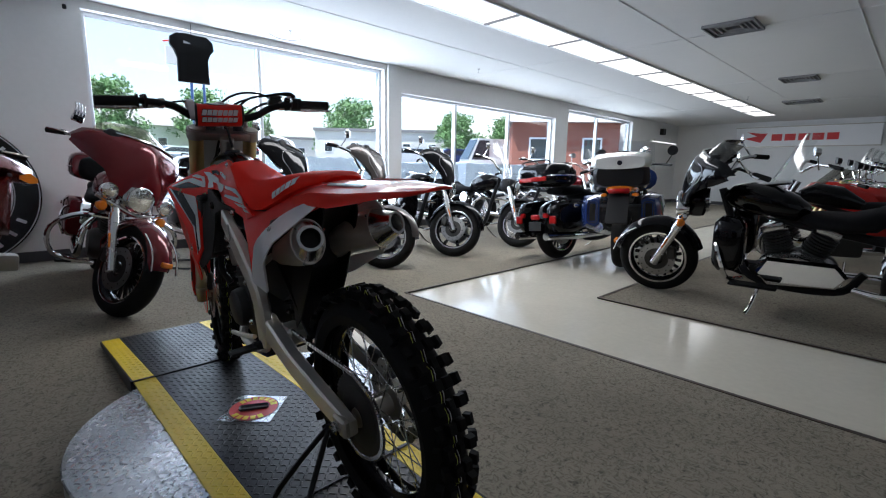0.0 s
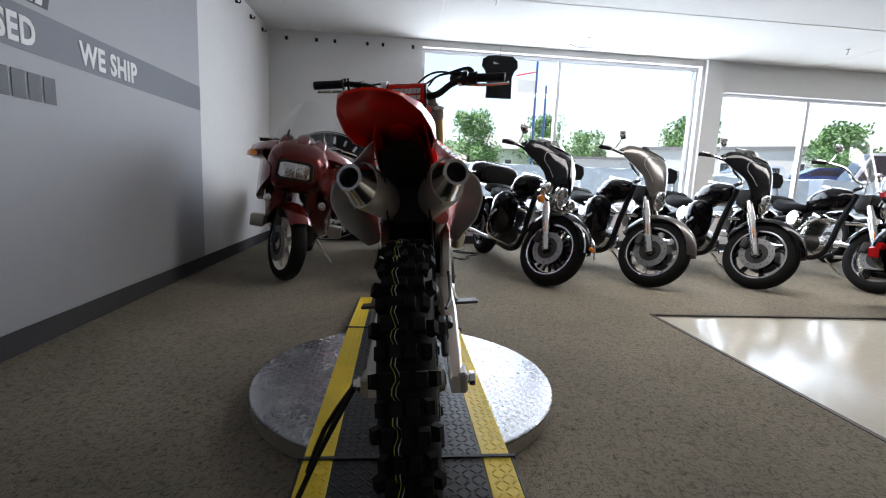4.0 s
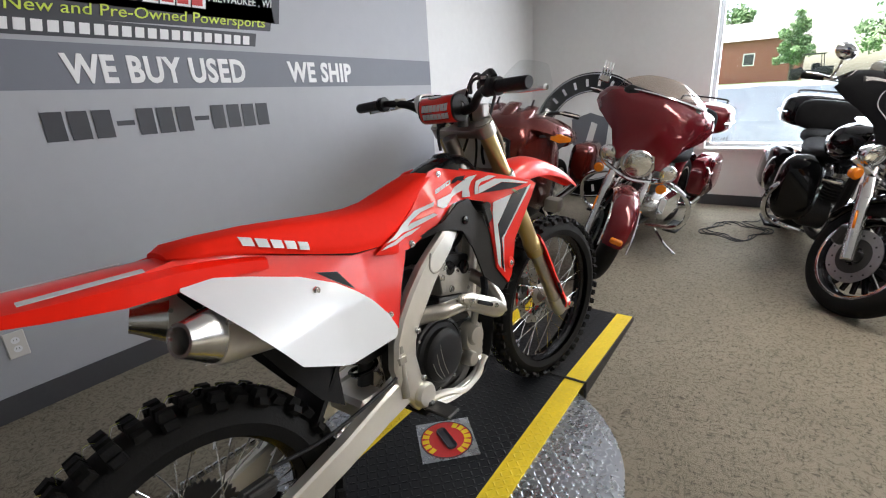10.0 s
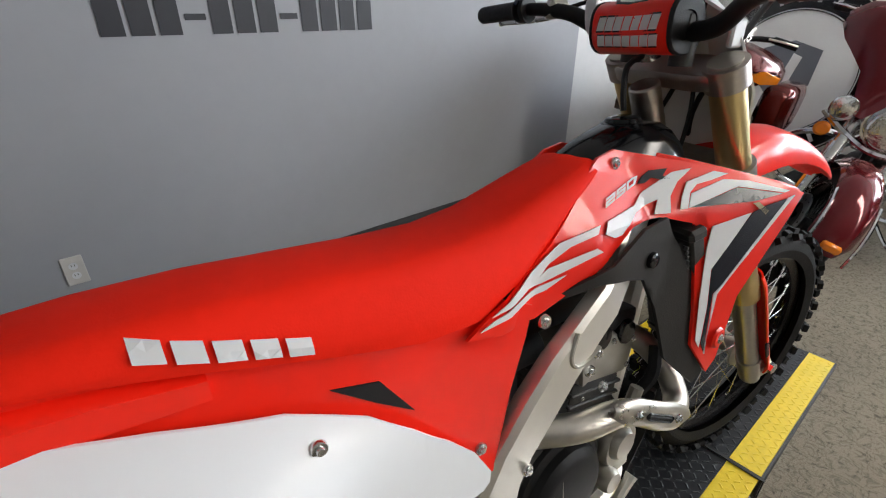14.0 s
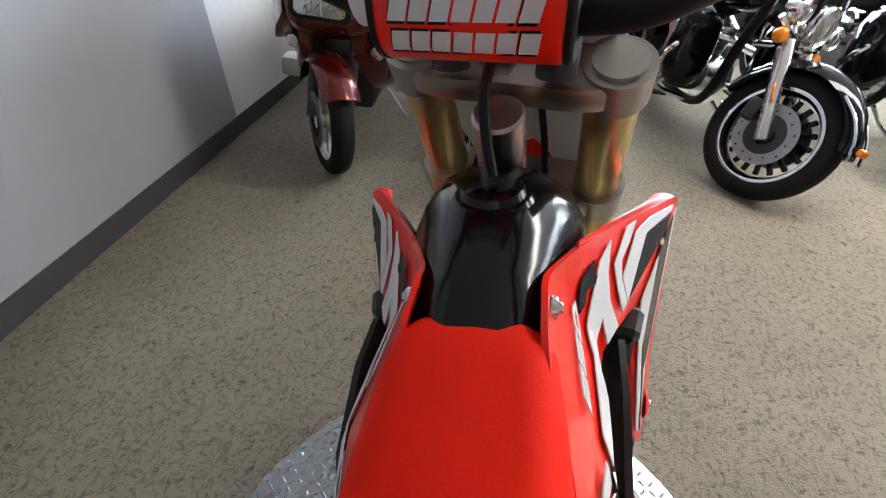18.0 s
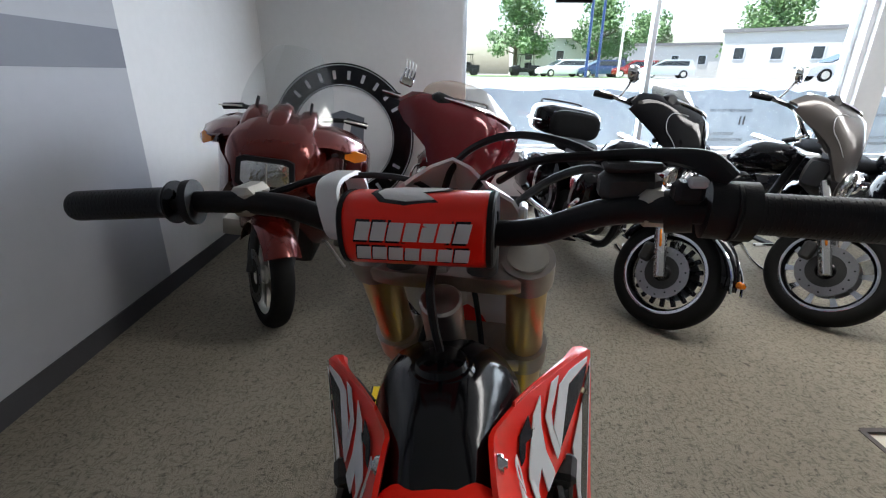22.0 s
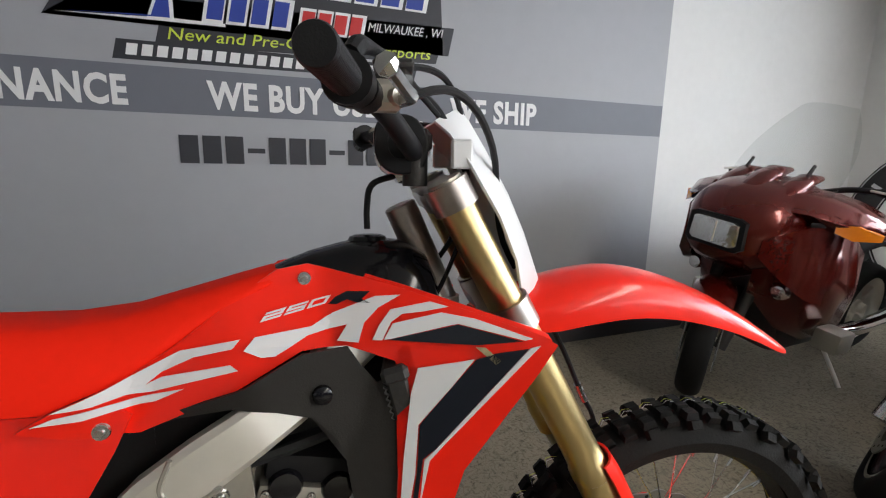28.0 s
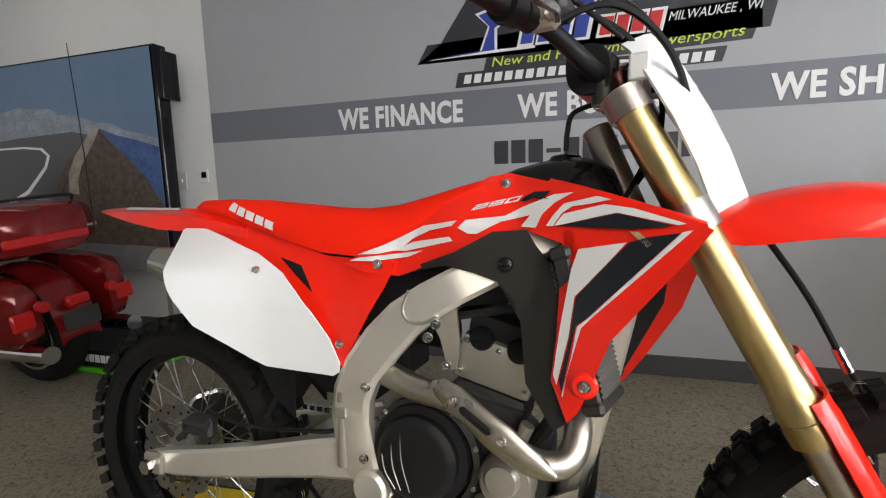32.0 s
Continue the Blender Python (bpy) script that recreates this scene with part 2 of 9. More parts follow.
M["alu"] = mat("brushed_aluminium", (0.82, 0.79, 0.72), 0.35, metal=0.75, var=0.03, scale=6, rvar=0.02)
M["alu_cast"] = mat("cast_aluminium", (0.47, 0.445, 0.39), 0.40, metal=0.75, var=0.05, scale=14, bump=0.04, bscale=260)
M["alu_dark"] = mat("dark_engine_metal", (0.055, 0.054, 0.052), 0.5, metal=0.6, var=0.15, scale=12, bump=0.15, bscale=200)
M["chrome"] = mat("chrome", (0.80, 0.80, 0.81), 0.07, metal=1.0, var=0.03, rvar=0.03)
M["steel"] = mat("bright_steel", (0.66, 0.66, 0.65), 0.24, metal=1.0, var=0.05, rvar=0.06)
M["titan"] = mat("titanium_pipe", (0.50, 0.47, 0.42), 0.33, metal=0.95, var=0.12, scale=9, rvar=0.08)
M["duct"] = mat("moulded_duct_plastic", (0.024, 0.022, 0.020), 0.55, spec=0.35, var=0.12, scale=9, bump=0.15, bscale=420)
M["tan_vinyl"] = mat("tan_printed_label", (0.45, 0.36, 0.20), 0.5, var=0.35, scale=120)
M["gold"] = mat("gold_anodised", (0.62, 0.48, 0.23), 0.32, metal=1.0, var=0.06, scale=5, rvar=0.05, stretch=(1, 1, 0.2))
M["radiator"] = mat("radiator_fins", (0.16, 0.16, 0.155), 0.55, metal=0.5, var=0.1)
M["yellow"] = mat("yellow_tread_paint", (0.80, 0.58, 0.015), 0.5, var=0.12, scale=9, bump=0.1, bscale=150)
M["matblack"] = mat("black_tread_coat", (0.010, 0.011, 0.013), 0.40, spec=0.35, var=0.15, scale=6, rvar=0.1)
M["plate"] = mat("diamond_plate", (0.37, 0.38, 0.40), 0.27, metal=0.95, var=0.05, scale=5, rvar=0.04)
M["orange"] = mat("orange_lens", (0.75, 0.20, 0.01), 0.15, var=0.05, coat=0.3)
M["red_lens"] = mat("red_lens", (0.40, 0.01, 0.01), 0.15, var=0.05, coat=0.3)
M["lens"] = mat("lamp_glass", (0.85, 0.86, 0.84), 0.05, metal=0.95, var=0.15, scale=25, bump=0.7, bscale=45)
M["maroon"] = mat("maroon_paint", (0.13, 0.006, 0.010), 0.12, metal=0.3, var=0.05, coat=0.5)
M["copper"] = mat("copper_red_paint", (0.115, 0.009, 0.005), 0.20, metal=0.5, var=0.08, coat=0.5)
M["clamp"] = mat("bead_blasted_clamp", (0.42, 0.38, 0.35), 0.34, metal=1.0, var=0.10, scale=12, rvar=0.08)
M["tank"] = mat("gloss_tank_plastic", (0.005, 0.005, 0.006), 0.13, spec=0.4, var=0.15, scale=10, rvar=0.04)
M["disc"] = mat("used_disc_steel", (0.36, 0.36, 0.36), 0.34, metal=1.0, var=0.10, rvar=0.08)
M["black_paint"] = mat("black_bike_paint", (0.004, 0.004, 0.005), 0.06, spec=0.35, var=0.1)
M["silver_paint"] = mat("grey_silver_paint", (0.075, 0.066, 0.060), 0.3, metal=0.5, var=0.05, coat=0.8)
M["leather"] = mat("black_leather", (0.012, 0.012, 0.013), 0.75, spec=0.10, var=0.15, scale=20, bump=0.25, bscale=180)
M["sport_red"] = mat("sport_red_paint", (0.55, 0.02, 0.015), 0.2, var=0.04, coat=0.8)
M["sport_green"] = mat("sport_green_paint", (0.08, 0.50, 0.02), 0.2, var=0.04, coat=0.8)
M["sport_blue"] = mat("sport_blue_paint", (0.02, 0.05, 0.30), 0.2, var=0.04, coat=0.8)
M["case_blue"] = mat("blue_case_paint", (0.02, 0.04, 0.16), 0.25, var=0.05, coat=0.7)
M["topbox"] = mat("white_case_paint", (0.72, 0.72, 0.70), 0.25, var=0.03, coat=0.6)
M["cord"] = mat("black_cord", (0.015, 0.015, 0.015), 0.6, var=0.1)

M["can"] = mat("satin_silencer_metal", (0.62, 0.58, 0.52), 0.42, metal=0.55, var=0.06, scale=10, rvar=0.06)

M["engine"] = mat("polished_engine_cover", (0.50, 0.50, 0.50), 0.22, metal=0.9, var=0.1, rvar=0.08)
M["tan_screen"] = pane_mat("tan_screen", (0.80, 0.74, 0.68), 0.02, 0.03)

M["red_tour"] = mat("deep_red_tourer_paint", (0.165, 0.006, 0.007), 0.12, metal=0.25, var=0.05, coat=0.5)

# ---- mesh helpers ----
def obj(name, bm, material, parent=None, label="", smooth=35):
    me = bpy.data.meshes.new(name)
    bmesh.ops.recalc_face_normals(bm, faces=bm.faces)
    bm.to_mesh(me)
    bm.free()
    if material is not None:
        me.materials.append(material)
    if smooth:
        me.shade_smooth()
        me.set_sharp_from_angle(angle=radians(smooth))
    ob = new(name, me)
    if parent is not None:
        ob.parent = parent
    if label:
        tagged(ob, label)
    return ob


def part(name, bm, material, parent, label="", smooth=35):
    """Links a bmesh as ONE mesh object under a thing or under a part."""
    return obj(name, bm, material, parent, label, smooth)


def again(name, ob, m, parent):
    """Another piece on the same mesh, placed by m under parent."""
    o = new(name, ob.data)
    o.parent = parent
    o.matrix_basis = m
    return o


def thing(name, m, label, category, group="", kind=""):
    e = new(name)
    e.empty_display_size = 0.1
    e.matrix_basis = m
    return tagged(e, label, category, group, kind)


def box(sx, sy, sz, c=(0, 0, 0), bev=0.0, rot=None, seg=1):
    bm = bmesh.new()
    bmesh.ops.create_cube(bm, size=1)
    bmesh.ops.scale(bm, vec=(sx, sy, sz), verts=bm.verts)
    if bev:
        bmesh.ops.bevel(bm, geom=list(bm.edges), offset=bev, segments=seg, affect="EDGES", profile=0.6)
    if rot is not None:
        bmesh.ops.transform(bm, matrix=rot.to_4x4(), verts=bm.verts)
    bmesh.ops.translate(bm, vec=c, verts=bm.verts)
    return bm


def join(*bms):
    """Several meshes made into one."""
    out = bms[0]
    for b in bms[1:]:
        vs = [out.verts.new(v.co) for v in b.verts]
        b.verts.index_update()
        for f in b.faces:
            try:
                out.faces.new([vs[v.index] for v in f.verts])
            except ValueError:
                pass
        b.free()
    return out


def moved(bm, m):
    bmesh.ops.transform(bm, matrix=m, verts=bm.verts)
    return bm


def rings(rows, close=True, cap=True):
    """Skin over rows of points (all of one length)."""
    bm = bmesh.new()
    vv = [[bm.verts.new(p) for p in r] for r in rows]
    n = len(rows[0])
    for a, b in zip(vv, vv[1:]):
        for i in range(n if close else n - 1):
            j = (i + 1) % n
            try:
                bm.faces.new((a[i], a[j], b[j], b[i]))
            except ValueError:
                pass
    if cap and close:
        for r in (vv[0], vv[-1]):
            try:
                bm.faces.new(r)
            except ValueError:
                pass
    return bm


def spline(pts, n=6):
    """Catmull-Rom through the points, n steps a span."""
    P = [Vector(p) for p in pts]
    P = [P[0] * 2 - P[1]] + P + [P[-1] * 2 - P[-2]]
    out = []
    for i in range(1, len(P) - 2):
        a, b, c, d = P[i - 1:i + 3]
        for k in range(n):
            t = k / n
            out.append(0.5 * ((2 * b) + (c - a) * t + (2 * a - 5 * b + 4 * c - d) * t * t + (3 * b - a - 3 * c + d) * t ** 3))
    out.append(P[-2].copy())
    return out


def tube(pts, r, seg=8, n=6, r2=None, flat=1.0, closed=False):
    """Round (or flattened) tube along a smooth line; r may be a list of radii along the given points."""
    line = spline(pts, n) if n > 1 else [Vector(p) for p in pts]
    m = len(line)
    if isinstance(r, (list, tuple)):
        rad = [float(np.interp(i / (m - 1) * (len(r) - 1), range(len(r)), r)) for i in range(m)]
    else:
        rad = [r + ((r2 if r2 is not None else r) - r) * i / (m - 1) for i in range(m)]
    rows, up = [], None
    for i, p in enumerate(line):
        d = (line[min(i + 1, m - 1)] - line[max(i - 1, 0)])
        d = d.normalized() if d.length > 1e-9 else Vector((1, 0, 0))
        if up is None:
            up = Vector((0, 0, 1)) if abs(d.z) < 0.9 else Vector((0, 1, 0))
        s = d.cross(up).normalized()
        up = s.cross(d).normalized()
        rows.append([p + (s * math.cos(a) * flat + up * math.sin(a)) * rad[i] for a in (2 * math.pi * k / seg for k in range(seg))])
    return rings(rows)


def rod(a, b, r, seg=12, r2=None, bev=0.0):
    """Straight rod from a to b; bev rounds its ends."""
    a, b = Vector(a), Vector(b)
    d = (b - a).normalized()
    r2 = r if r2 is None else r2
    u = d.orthogonal().normalized()
    v = d.cross(u)
    L = (b - a).length
    st = [(0, r), (L, r2)] if not bev else [(0, r - bev), (bev, r), (L - bev, r2), (L, r2 - bev)]
    return rings([[a + d * t + (u * math.cos(q) + v * math.sin(q)) * rr for q in (2 * math.pi * k / seg for k in range(seg))] for t, rr in st])


def lathe(profile, seg=32, axis="y", c=(0, 0, 0)):
    """Turns (radius, along) pairs round an axis through c."""
    rows = []
    for k in range(seg):
        q = 2 * math.pi * k / seg
        cs, sn = math.cos(q), math.sin(q)
        row = []
        for r, h in profile:
            p = {"x": (h, r * cs, r * sn), "y": (r * cs, h, r * sn), "z": (r * cs, r * sn, h)}[axis]
            row.append((p[0] + c[0], p[1] + c[1], p[2] + c[2]))
        rows.append(row)
    rows.append(rows[0])
    bm = rings(rows, close=False)
    bmesh.ops.remove_doubles(bm, verts=bm.verts, dist=1e-5)
    return bm


def sheet(outline, surf, thick=0.004, inner=None, fine=0.0):
    """Curved panel: a closed (x, z) outline laid on the surface y = surf(x, z), with thickness towards the middle."""
    bm = bmesh.new()
    vs = [bm.verts.new((x, 0, z)) for x, z in outline]
    f = bm.faces.new(vs)
    if fine:
        bmesh.ops.triangulate(bm, faces=[f])
        for _ in range(6):
            es = [e for e in bm.edges if e.calc_length() > fine]
            if not es:
                break
            bmesh.ops.subdivide_edges(bm, edges=es, cuts=1)
            bmesh.ops.triangulate(bm, faces=[q for q in bm.faces if len(q.verts) > 4])
    top = {}
    for v in bm.verts:
        v.co.y = surf(v.co.x, v.co.z)
    ex = bmesh.ops.extrude_face_region(bm, geom=list(bm.faces))
    for v in (g for g in ex["geom"] if isinstance(g, bmesh.types.BMVert)):
        v.co.y -= thick * (1 if v.co.y > 0 else -1)
    return bm


def shell(rows, t=0.004):
    bm = rings(rows, close=False)
    bmesh.ops.recalc_face_normals(bm, faces=bm.faces)
    bmesh.ops.solidify(bm, geom=list(bm.faces), thickness=t)
    return bm


def flat_poly(pts3, thick_vec):
    """Flat polygon given in 3D, pushed out by thick_vec."""
    bm = bmesh.new()
    f = bm.faces.new([bm.verts.new(p) for p in pts3])
    ex = bmesh.ops.extrude_face_region(bm, geom=[f])
    bmesh.ops.translate(bm, vec=thick_vec, verts=[g for g in ex["geom"] if isinstance(g, bmesh.types.BMVert)])
    return bm


def letters(name, body, size, m, material, parent=None, align="LEFT", depth=0.0015, width=None, shear=0.0, bold=0.0):
    """Words set in the built-in font as a mesh; width stretches the line to that length."""
    cu = bpy.data.curves.new(name, "FONT")
    cu.body, cu.size, cu.extrude, cu.align_x, cu.shear, cu.offset = body, size, depth, align, shear, bold
    cu.resolution_u = 3
    cu.space_character = 1.0 + 14 * bold
    tmp = bpy.data.objects.new(name, cu)
    scene.collection.objects.link(tmp)
    dg = bpy.context.evaluated_depsgraph_get()
    me = bpy.data.meshes.new_from_object(tmp.evaluated_get(dg))
    bpy.data.objects.remove(tmp)
    if width:
        xs = [v.co.x for v in me.vertices]
        k = width / (max(xs) - min(xs))
        x0 = min(xs)
        for v in me.vertices:
            v.co.x = (v.co.x - x0) * k
    me.materials.clear()
    me.materials.append(material)
    ob = new(name, me)
    if parent is not None:
        ob.parent = parent
    ob.matrix_basis = m
    return ob

# ---- the room ----
YM, XW, ZC = 3.516, 3.45, 2.685          # mural wall, window wall (inner faces), ceiling
XB, YF = -8.0, -15.4                     # far side behind the camera, far end

floor = tagged(obj("floor", box(12.6, 20.0, 0.2, (-2.0, -5.9, -0.105)), M["tile"], smooth=0), "polished cream vinyl showroom floor", "floor", kind="structure")


def slab(name, x0, x1, y0, y1, z0, z1, material, parent=None):
    return obj(name, box(x1 - x0, y1 - y0, z1 - z0, ((x0 + x1) / 2, (y0 + y1) / 2, (z0 + z1) / 2)), material, parent, smooth=0)


def carpet_area(x0, x1, y0, y1):
    return tagged(slab("carpet", x0, x1, y0, y1, -0.004, 0.006, M["carpet"]), "brown-grey flecked loop carpet laid in the showroom", "carpet", kind="structure")


CX, CY, DX, DY = 0.035, 0.025, -1.12, -1.08      # corners of the tiled aisle
carpet_area(XB, XW, CY, YM)
carpet_area(CX, XW, YF + 0.1, CY)
carpet_area(XB, DX, YF + 0.1, DY)
for q in ((XB, CX, CY - 0.012, CY + 0.012), (CX - 0.012, CX + 0.012, YF + 0.1, CY), (XB, DX, DY - 0.012, DY + 0.012), (DX - 0.012, DX + 0.012, YF + 0.1, DY)):
    tagged(slab("floor_trim", *q, 0.0, 0.009, M["trim"]), "dark brown edging strip between carpet and tile", "floor trim", kind="structure")

wall_mural = tagged(slab("wall_mural", XB, XW + 0.4, YM, YM + 0.15, 0, ZC, M["wall"]), "white painted showroom wall carrying a grey printed panel", "wall", kind="structure")
tagged(slab("wall_end", XB, XW + 0.4, YF - 0.15, YF, 0, ZC, M["wall"]), "white painted far wall", "wall", kind="structure")
tagged(slab("wall_back", XB - 0.15, XB, YF, YM + 0.15, 0, ZC, M["wall"]), "white painted side wall", "wall", kind="structure")
tagged(slab("ceiling", XB, XW + 0.4, YF, YM, ZC, ZC + 0.15, M["ceiling"]), "white painted plasterboard ceiling", "ceiling", kind="structure")

# window wall: piers, low walls and headers round three glazed bays
BAYS = [(-2.36, 1.552, 0.575, 2.60, (-0.345,)), (-7.46, -2.72, 0.52, 2.28, (-4.13, -5.78)), (-11.68, -8.02, 0.52, 2.54, (-9.66,))]
wall_window = tagged(new("wall_window"), "white painted wall with three large display windows", "wall", kind="structure")
XO = XW + 0.23
slab("pier", XW, XO, 1.552, YM, 0, ZC, M["wall"], wall_window)
slab("pier", XW, XO, -2.72, -2.36, 0, ZC, M["wall"], wall_window)
slab("pier", XW, XO, -8.02, -7.46, 0, ZC, M["wall"], wall_window)
slab("pier", XW, XO, YF, -11.68, 0, ZC, M["wall"], wall_window)
for y0, y1, z0, z1, mull in BAYS:
    slab("low_wall", XW, XO, y0, y1, 0, z0, M["wall"], wall_window)
    slab("header", XW, XO, y0, y1, z1, ZC, M["wall"], wall_window)
slab("pilaster", XW - 0.05, XW + 0.01, -2.67, -2.41, 0, ZC, M["wall"], wall_window)

for i, (y0, y1, z0, z1, mull) in enumerate(BAYS):
    w = tagged(new("window_%d" % (i + 1)), "large aluminium-framed display window", "window", kind="structure")
    t = 0.045
    xf = XW + 0.13
    edges = [y0] + list(reversed(sorted(mull, reverse=True))) + [y1]
    edges = sorted(edges)
    part("window_sill", box(0.20, y1 - y0, 0.03, (XW + 0.06, (y0 + y1) / 2, z0 + 0.016), 0.004), M["wall"], w)
    for z in (z0 + 0.05, z1 - t / 2):
        part("window_frame", box(0.06, y1 - y0, t, (xf, (y0 + y1) / 2, z), 0.004), M["frame_alu"], w)
    for y in (y0 + t / 2, y1 - t / 2):
        part("window_frame", box(0.06, t, z1 - z0 - 2 * t, (xf, y, (z0 + z1) / 2), 0.004), M["frame_alu"], w)
    for y in mull:
        part("mullion", box(0.08, 0.05, z1 - z0 - 2 * t, (xf, y, (z0 + z1) / 2), 0.004), M["frame_alu"], w)
    for a, b in zip(edges, edges[1:]):
        g = part("pane", box(0.006, b - a - 0.05, z1 - z0 - 0.09, (xf, (a + b) / 2, (z0 + z1) / 2)), M["glass"], w, smooth=0)
        g.visible_shadow = False

# rubber base along the walls
for q in ((XB, XW, YM - 0.012, YM), (XW - 0.012, XW, YF, YM - 0.012), (XB, XW - 0.012, YF, YF + 0.012), (XB, XB + 0.012, YF, YM)):
    tagged(slab("baseboard", *q, 0.006, 0.115, M["base"]), "dark grey rubber base strip along the wall", "baseboard", kind="structure")

# grey printed panel on the wall with its band and words
mural = tagged(slab("wall_mural_panel", -3.45, 1.30, YM - 0.003, YM - 0.0005, 0.116, ZC - 0.002, M["mural"]), "pale grey printed wall panel with dark band and lettering", "wall graphic", kind="structure")
MZ = 0.0286                              # height of the print on the wall
part("band", box(4.745, 0.002, 0.195, (-1.075, YM - 0.0045, 1.437 + MZ)), M["band"], mural, "dark grey band")


def on_wall(x, z, up=0.0, d=0.0072):
    return pose(x, YM - d, z + MZ, 90, up, 0)


letters("words", "WE FINANCE", 0.165, on_wall(-2.486, 1.372), M["white_vinyl"], mural, width=0.787, bold=0.0055)
letters("words", "WE BUY USED", 0.165, on_wall(-1.394, 1.372), M["white_vinyl"], mural, width=0.878, bold=0.0055)
letters("words", "WE SHIP", 0.165, on_wall(-0.216, 1.372), M["white_vinyl"], mural, width=0.547, bold=0.0055)


def bars(name, x0, x1, z0, z1, n, material, parent, d=0.0072, gap=0.18, slant=0.0, skip=()):
    """A row of plain upright bars that stands for a line of writing."""
    z0, z1 = z0 + MZ, z1 + MZ
    w = (x1 - x0) / n
    bm = bmesh.new()
    for i in range(n):
        if i in skip:
            zz0, zz1 = z0 + (z1 - z0) * 0.4, z0 + (z1 - z0) * 0.58
        else:
            zz0, zz1 = z0, z1
        a, b = x0 + w * (i + gap / 2), x0 + w * (i + 1 - gap / 2)
        s = slant * (zz1 - zz0)
        bm = join(bm, flat_poly([(a, YM - d, zz0), (b, YM - d, zz0), (b + s, YM - d, zz1), (a + s, YM - d, zz1)], (0, 0.002, 0)))
    return part(name, bm, material, parent, smooth=0)


bars("number_bars", -1.53, -0.40, 1.125, 1.25, 12, M["ink"], mural, skip=(3, 7))
# business sign at the top: dark outlined blocks in blue, red, lime and white
def wall_poly(name, pts, material, d):
    return part(name, flat_poly([(x, YM - d, z + MZ) for x, z in pts], (0, 0.0015, 0)), material, mural, smooth=0)


wall_poly("sign_field", [(-1.96, 1.70), (-1.82, 1.80), (-1.66, 2.02), (-0.28, 2.02), (-0.26, 1.70)], M["ink"], 0.005)
wall_poly("sign_field", [(-1.96, 1.70), (-0.23, 1.70), (-0.20, 1.84), (-1.90, 1.80)], M["ink"], 0.005)
wall_poly("sign_field", [(-1.58, 1.625), (-0.30, 1.655), (-0.28, 1.72), (-1.56, 1.70)], M["ink"], 0.0045)
wall_poly("sign_field", [(-1.74, 1.553), (-0.42, 1.565), (-0.40, 1.635), (-1.72, 1.633)], M["ink"], 0.0052)
wall_poly("sign_swoosh", [(-1.92, 1.715), (-1.60, 1.73), (-1.55, 1.86), (-1.62, 1.93), (-1.47, 1.97), (-1.42, 1.90), (-1.50, 1.84), (-1.50, 1.735), (-1.3, 1.735), (-1.3, 1.722)], M["white_vinyl"], 0.0062)
wall_poly("sign_swoosh", [(-1.88, 1.722), (-1.585, 1.738), (-1.54, 1.855), (-1.60, 1.92), (-1.48, 1.955), (-1.44, 1.90), (-1.515, 1.845), (-1.515, 1.735)], M["blue_vinyl"], 0.0074)
bars("sign_bars", -1.40, -1.02, 1.735, 1.87, 4, M["white_vinyl"], mural, 0.0062, 0.12, 0.2)
bars("sign_bars", -1.39, -1.03, 1.748, 1.857, 4, M["blue_vinyl"], mural, 0.0078, 0.3, 0.2)
bars("sign_bars", -1.00, -0.68, 1.735, 1.845, 4, M["white_vinyl"], mural, 0.0062, 0.1, 0.2)
bars("sign_bars", -0.99, -0.69, 1.746, 1.832, 4, M["red_vinyl"], mural, 0.0078, 0.25, 0.2)
bars("sign_bars", -1.50, -0.35, 1.895, 2.0, 9, M["white_vinyl"], mural, 0.0062, 0.12, 0.2)
bars("sign_bars", -1.49, -0.36, 1.905, 1.99, 9, M["blue_vinyl"], mural, 0.0078, 0.3, 0.2)
letters("words", "MILWAUKEE , WI", 0.06, on_wall(-0.66, 1.775, -1.5), M["white_vinyl"], mural, width=0.40, shear=0.3)
letters("words", "New and Pre-Owned Powersports", 0.07, on_wall(-1.53, 1.648, -1.2), M["green_vinyl"], mural, width=1.20, shear=0.2)
bars("site_bars", -1.70, -0.45, 1.572, 1.618, 22, M["white_vinyl"], mural, 0.0072, 0.3, 0.2)

# ---- ceiling fittings ----
strip = thing("ceiling_light", pose(0.655, 0, ZC, 0, 0, -0.8), "long recessed ceiling light of glowing translucent panels", "ceiling light")
yy = 0.75
while yy > -12.9:
    part("diffuser", box(0.47, 1.25, 0.012, (0.0, yy - 0.645, -0.008)), M["diffuser"], strip, smooth=0)
    part("divider", box(0.49, 0.040, 0.030, (0.0, yy, -0.014)), M["vent"], strip, smooth=0)
    yy -= 1.29
for x in (-0.25, 0.25):
    part("side_rail", box(0.022, 13.8, 0.022, (x, -6.1, -0.011)), M["frame_alu"], strip, smooth=0)


def ceiling_vent(x, y, w, d):
    v = thing("ceiling_vent", pose(x, y, ZC), "grey metal ceiling air vent with nested slats", "vent", "ceiling vents")
    for k, s in enumerate((1.0, 0.78, 0.56, 0.34)):
        hgt = 0.03 - 0.005 * k
        bm = join(box(w * s, 0.018, hgt, (0, d * s / 2, -hgt / 2)), box(w * s, 0.018, hgt, (0, -d * s / 2, -hgt / 2)),
                  box(0.018, d * s, hgt, (w * s / 2, 0, -hgt / 2)), box(0.018, d * s, hgt, (-w * s / 2, 0, -hgt / 2)))
        part("slat", bm, M["vent"], v, smooth=0)
    part("backing", box(w, d, 0.004, (0, 0, -0.002)), M["black_p"], v, smooth=0)


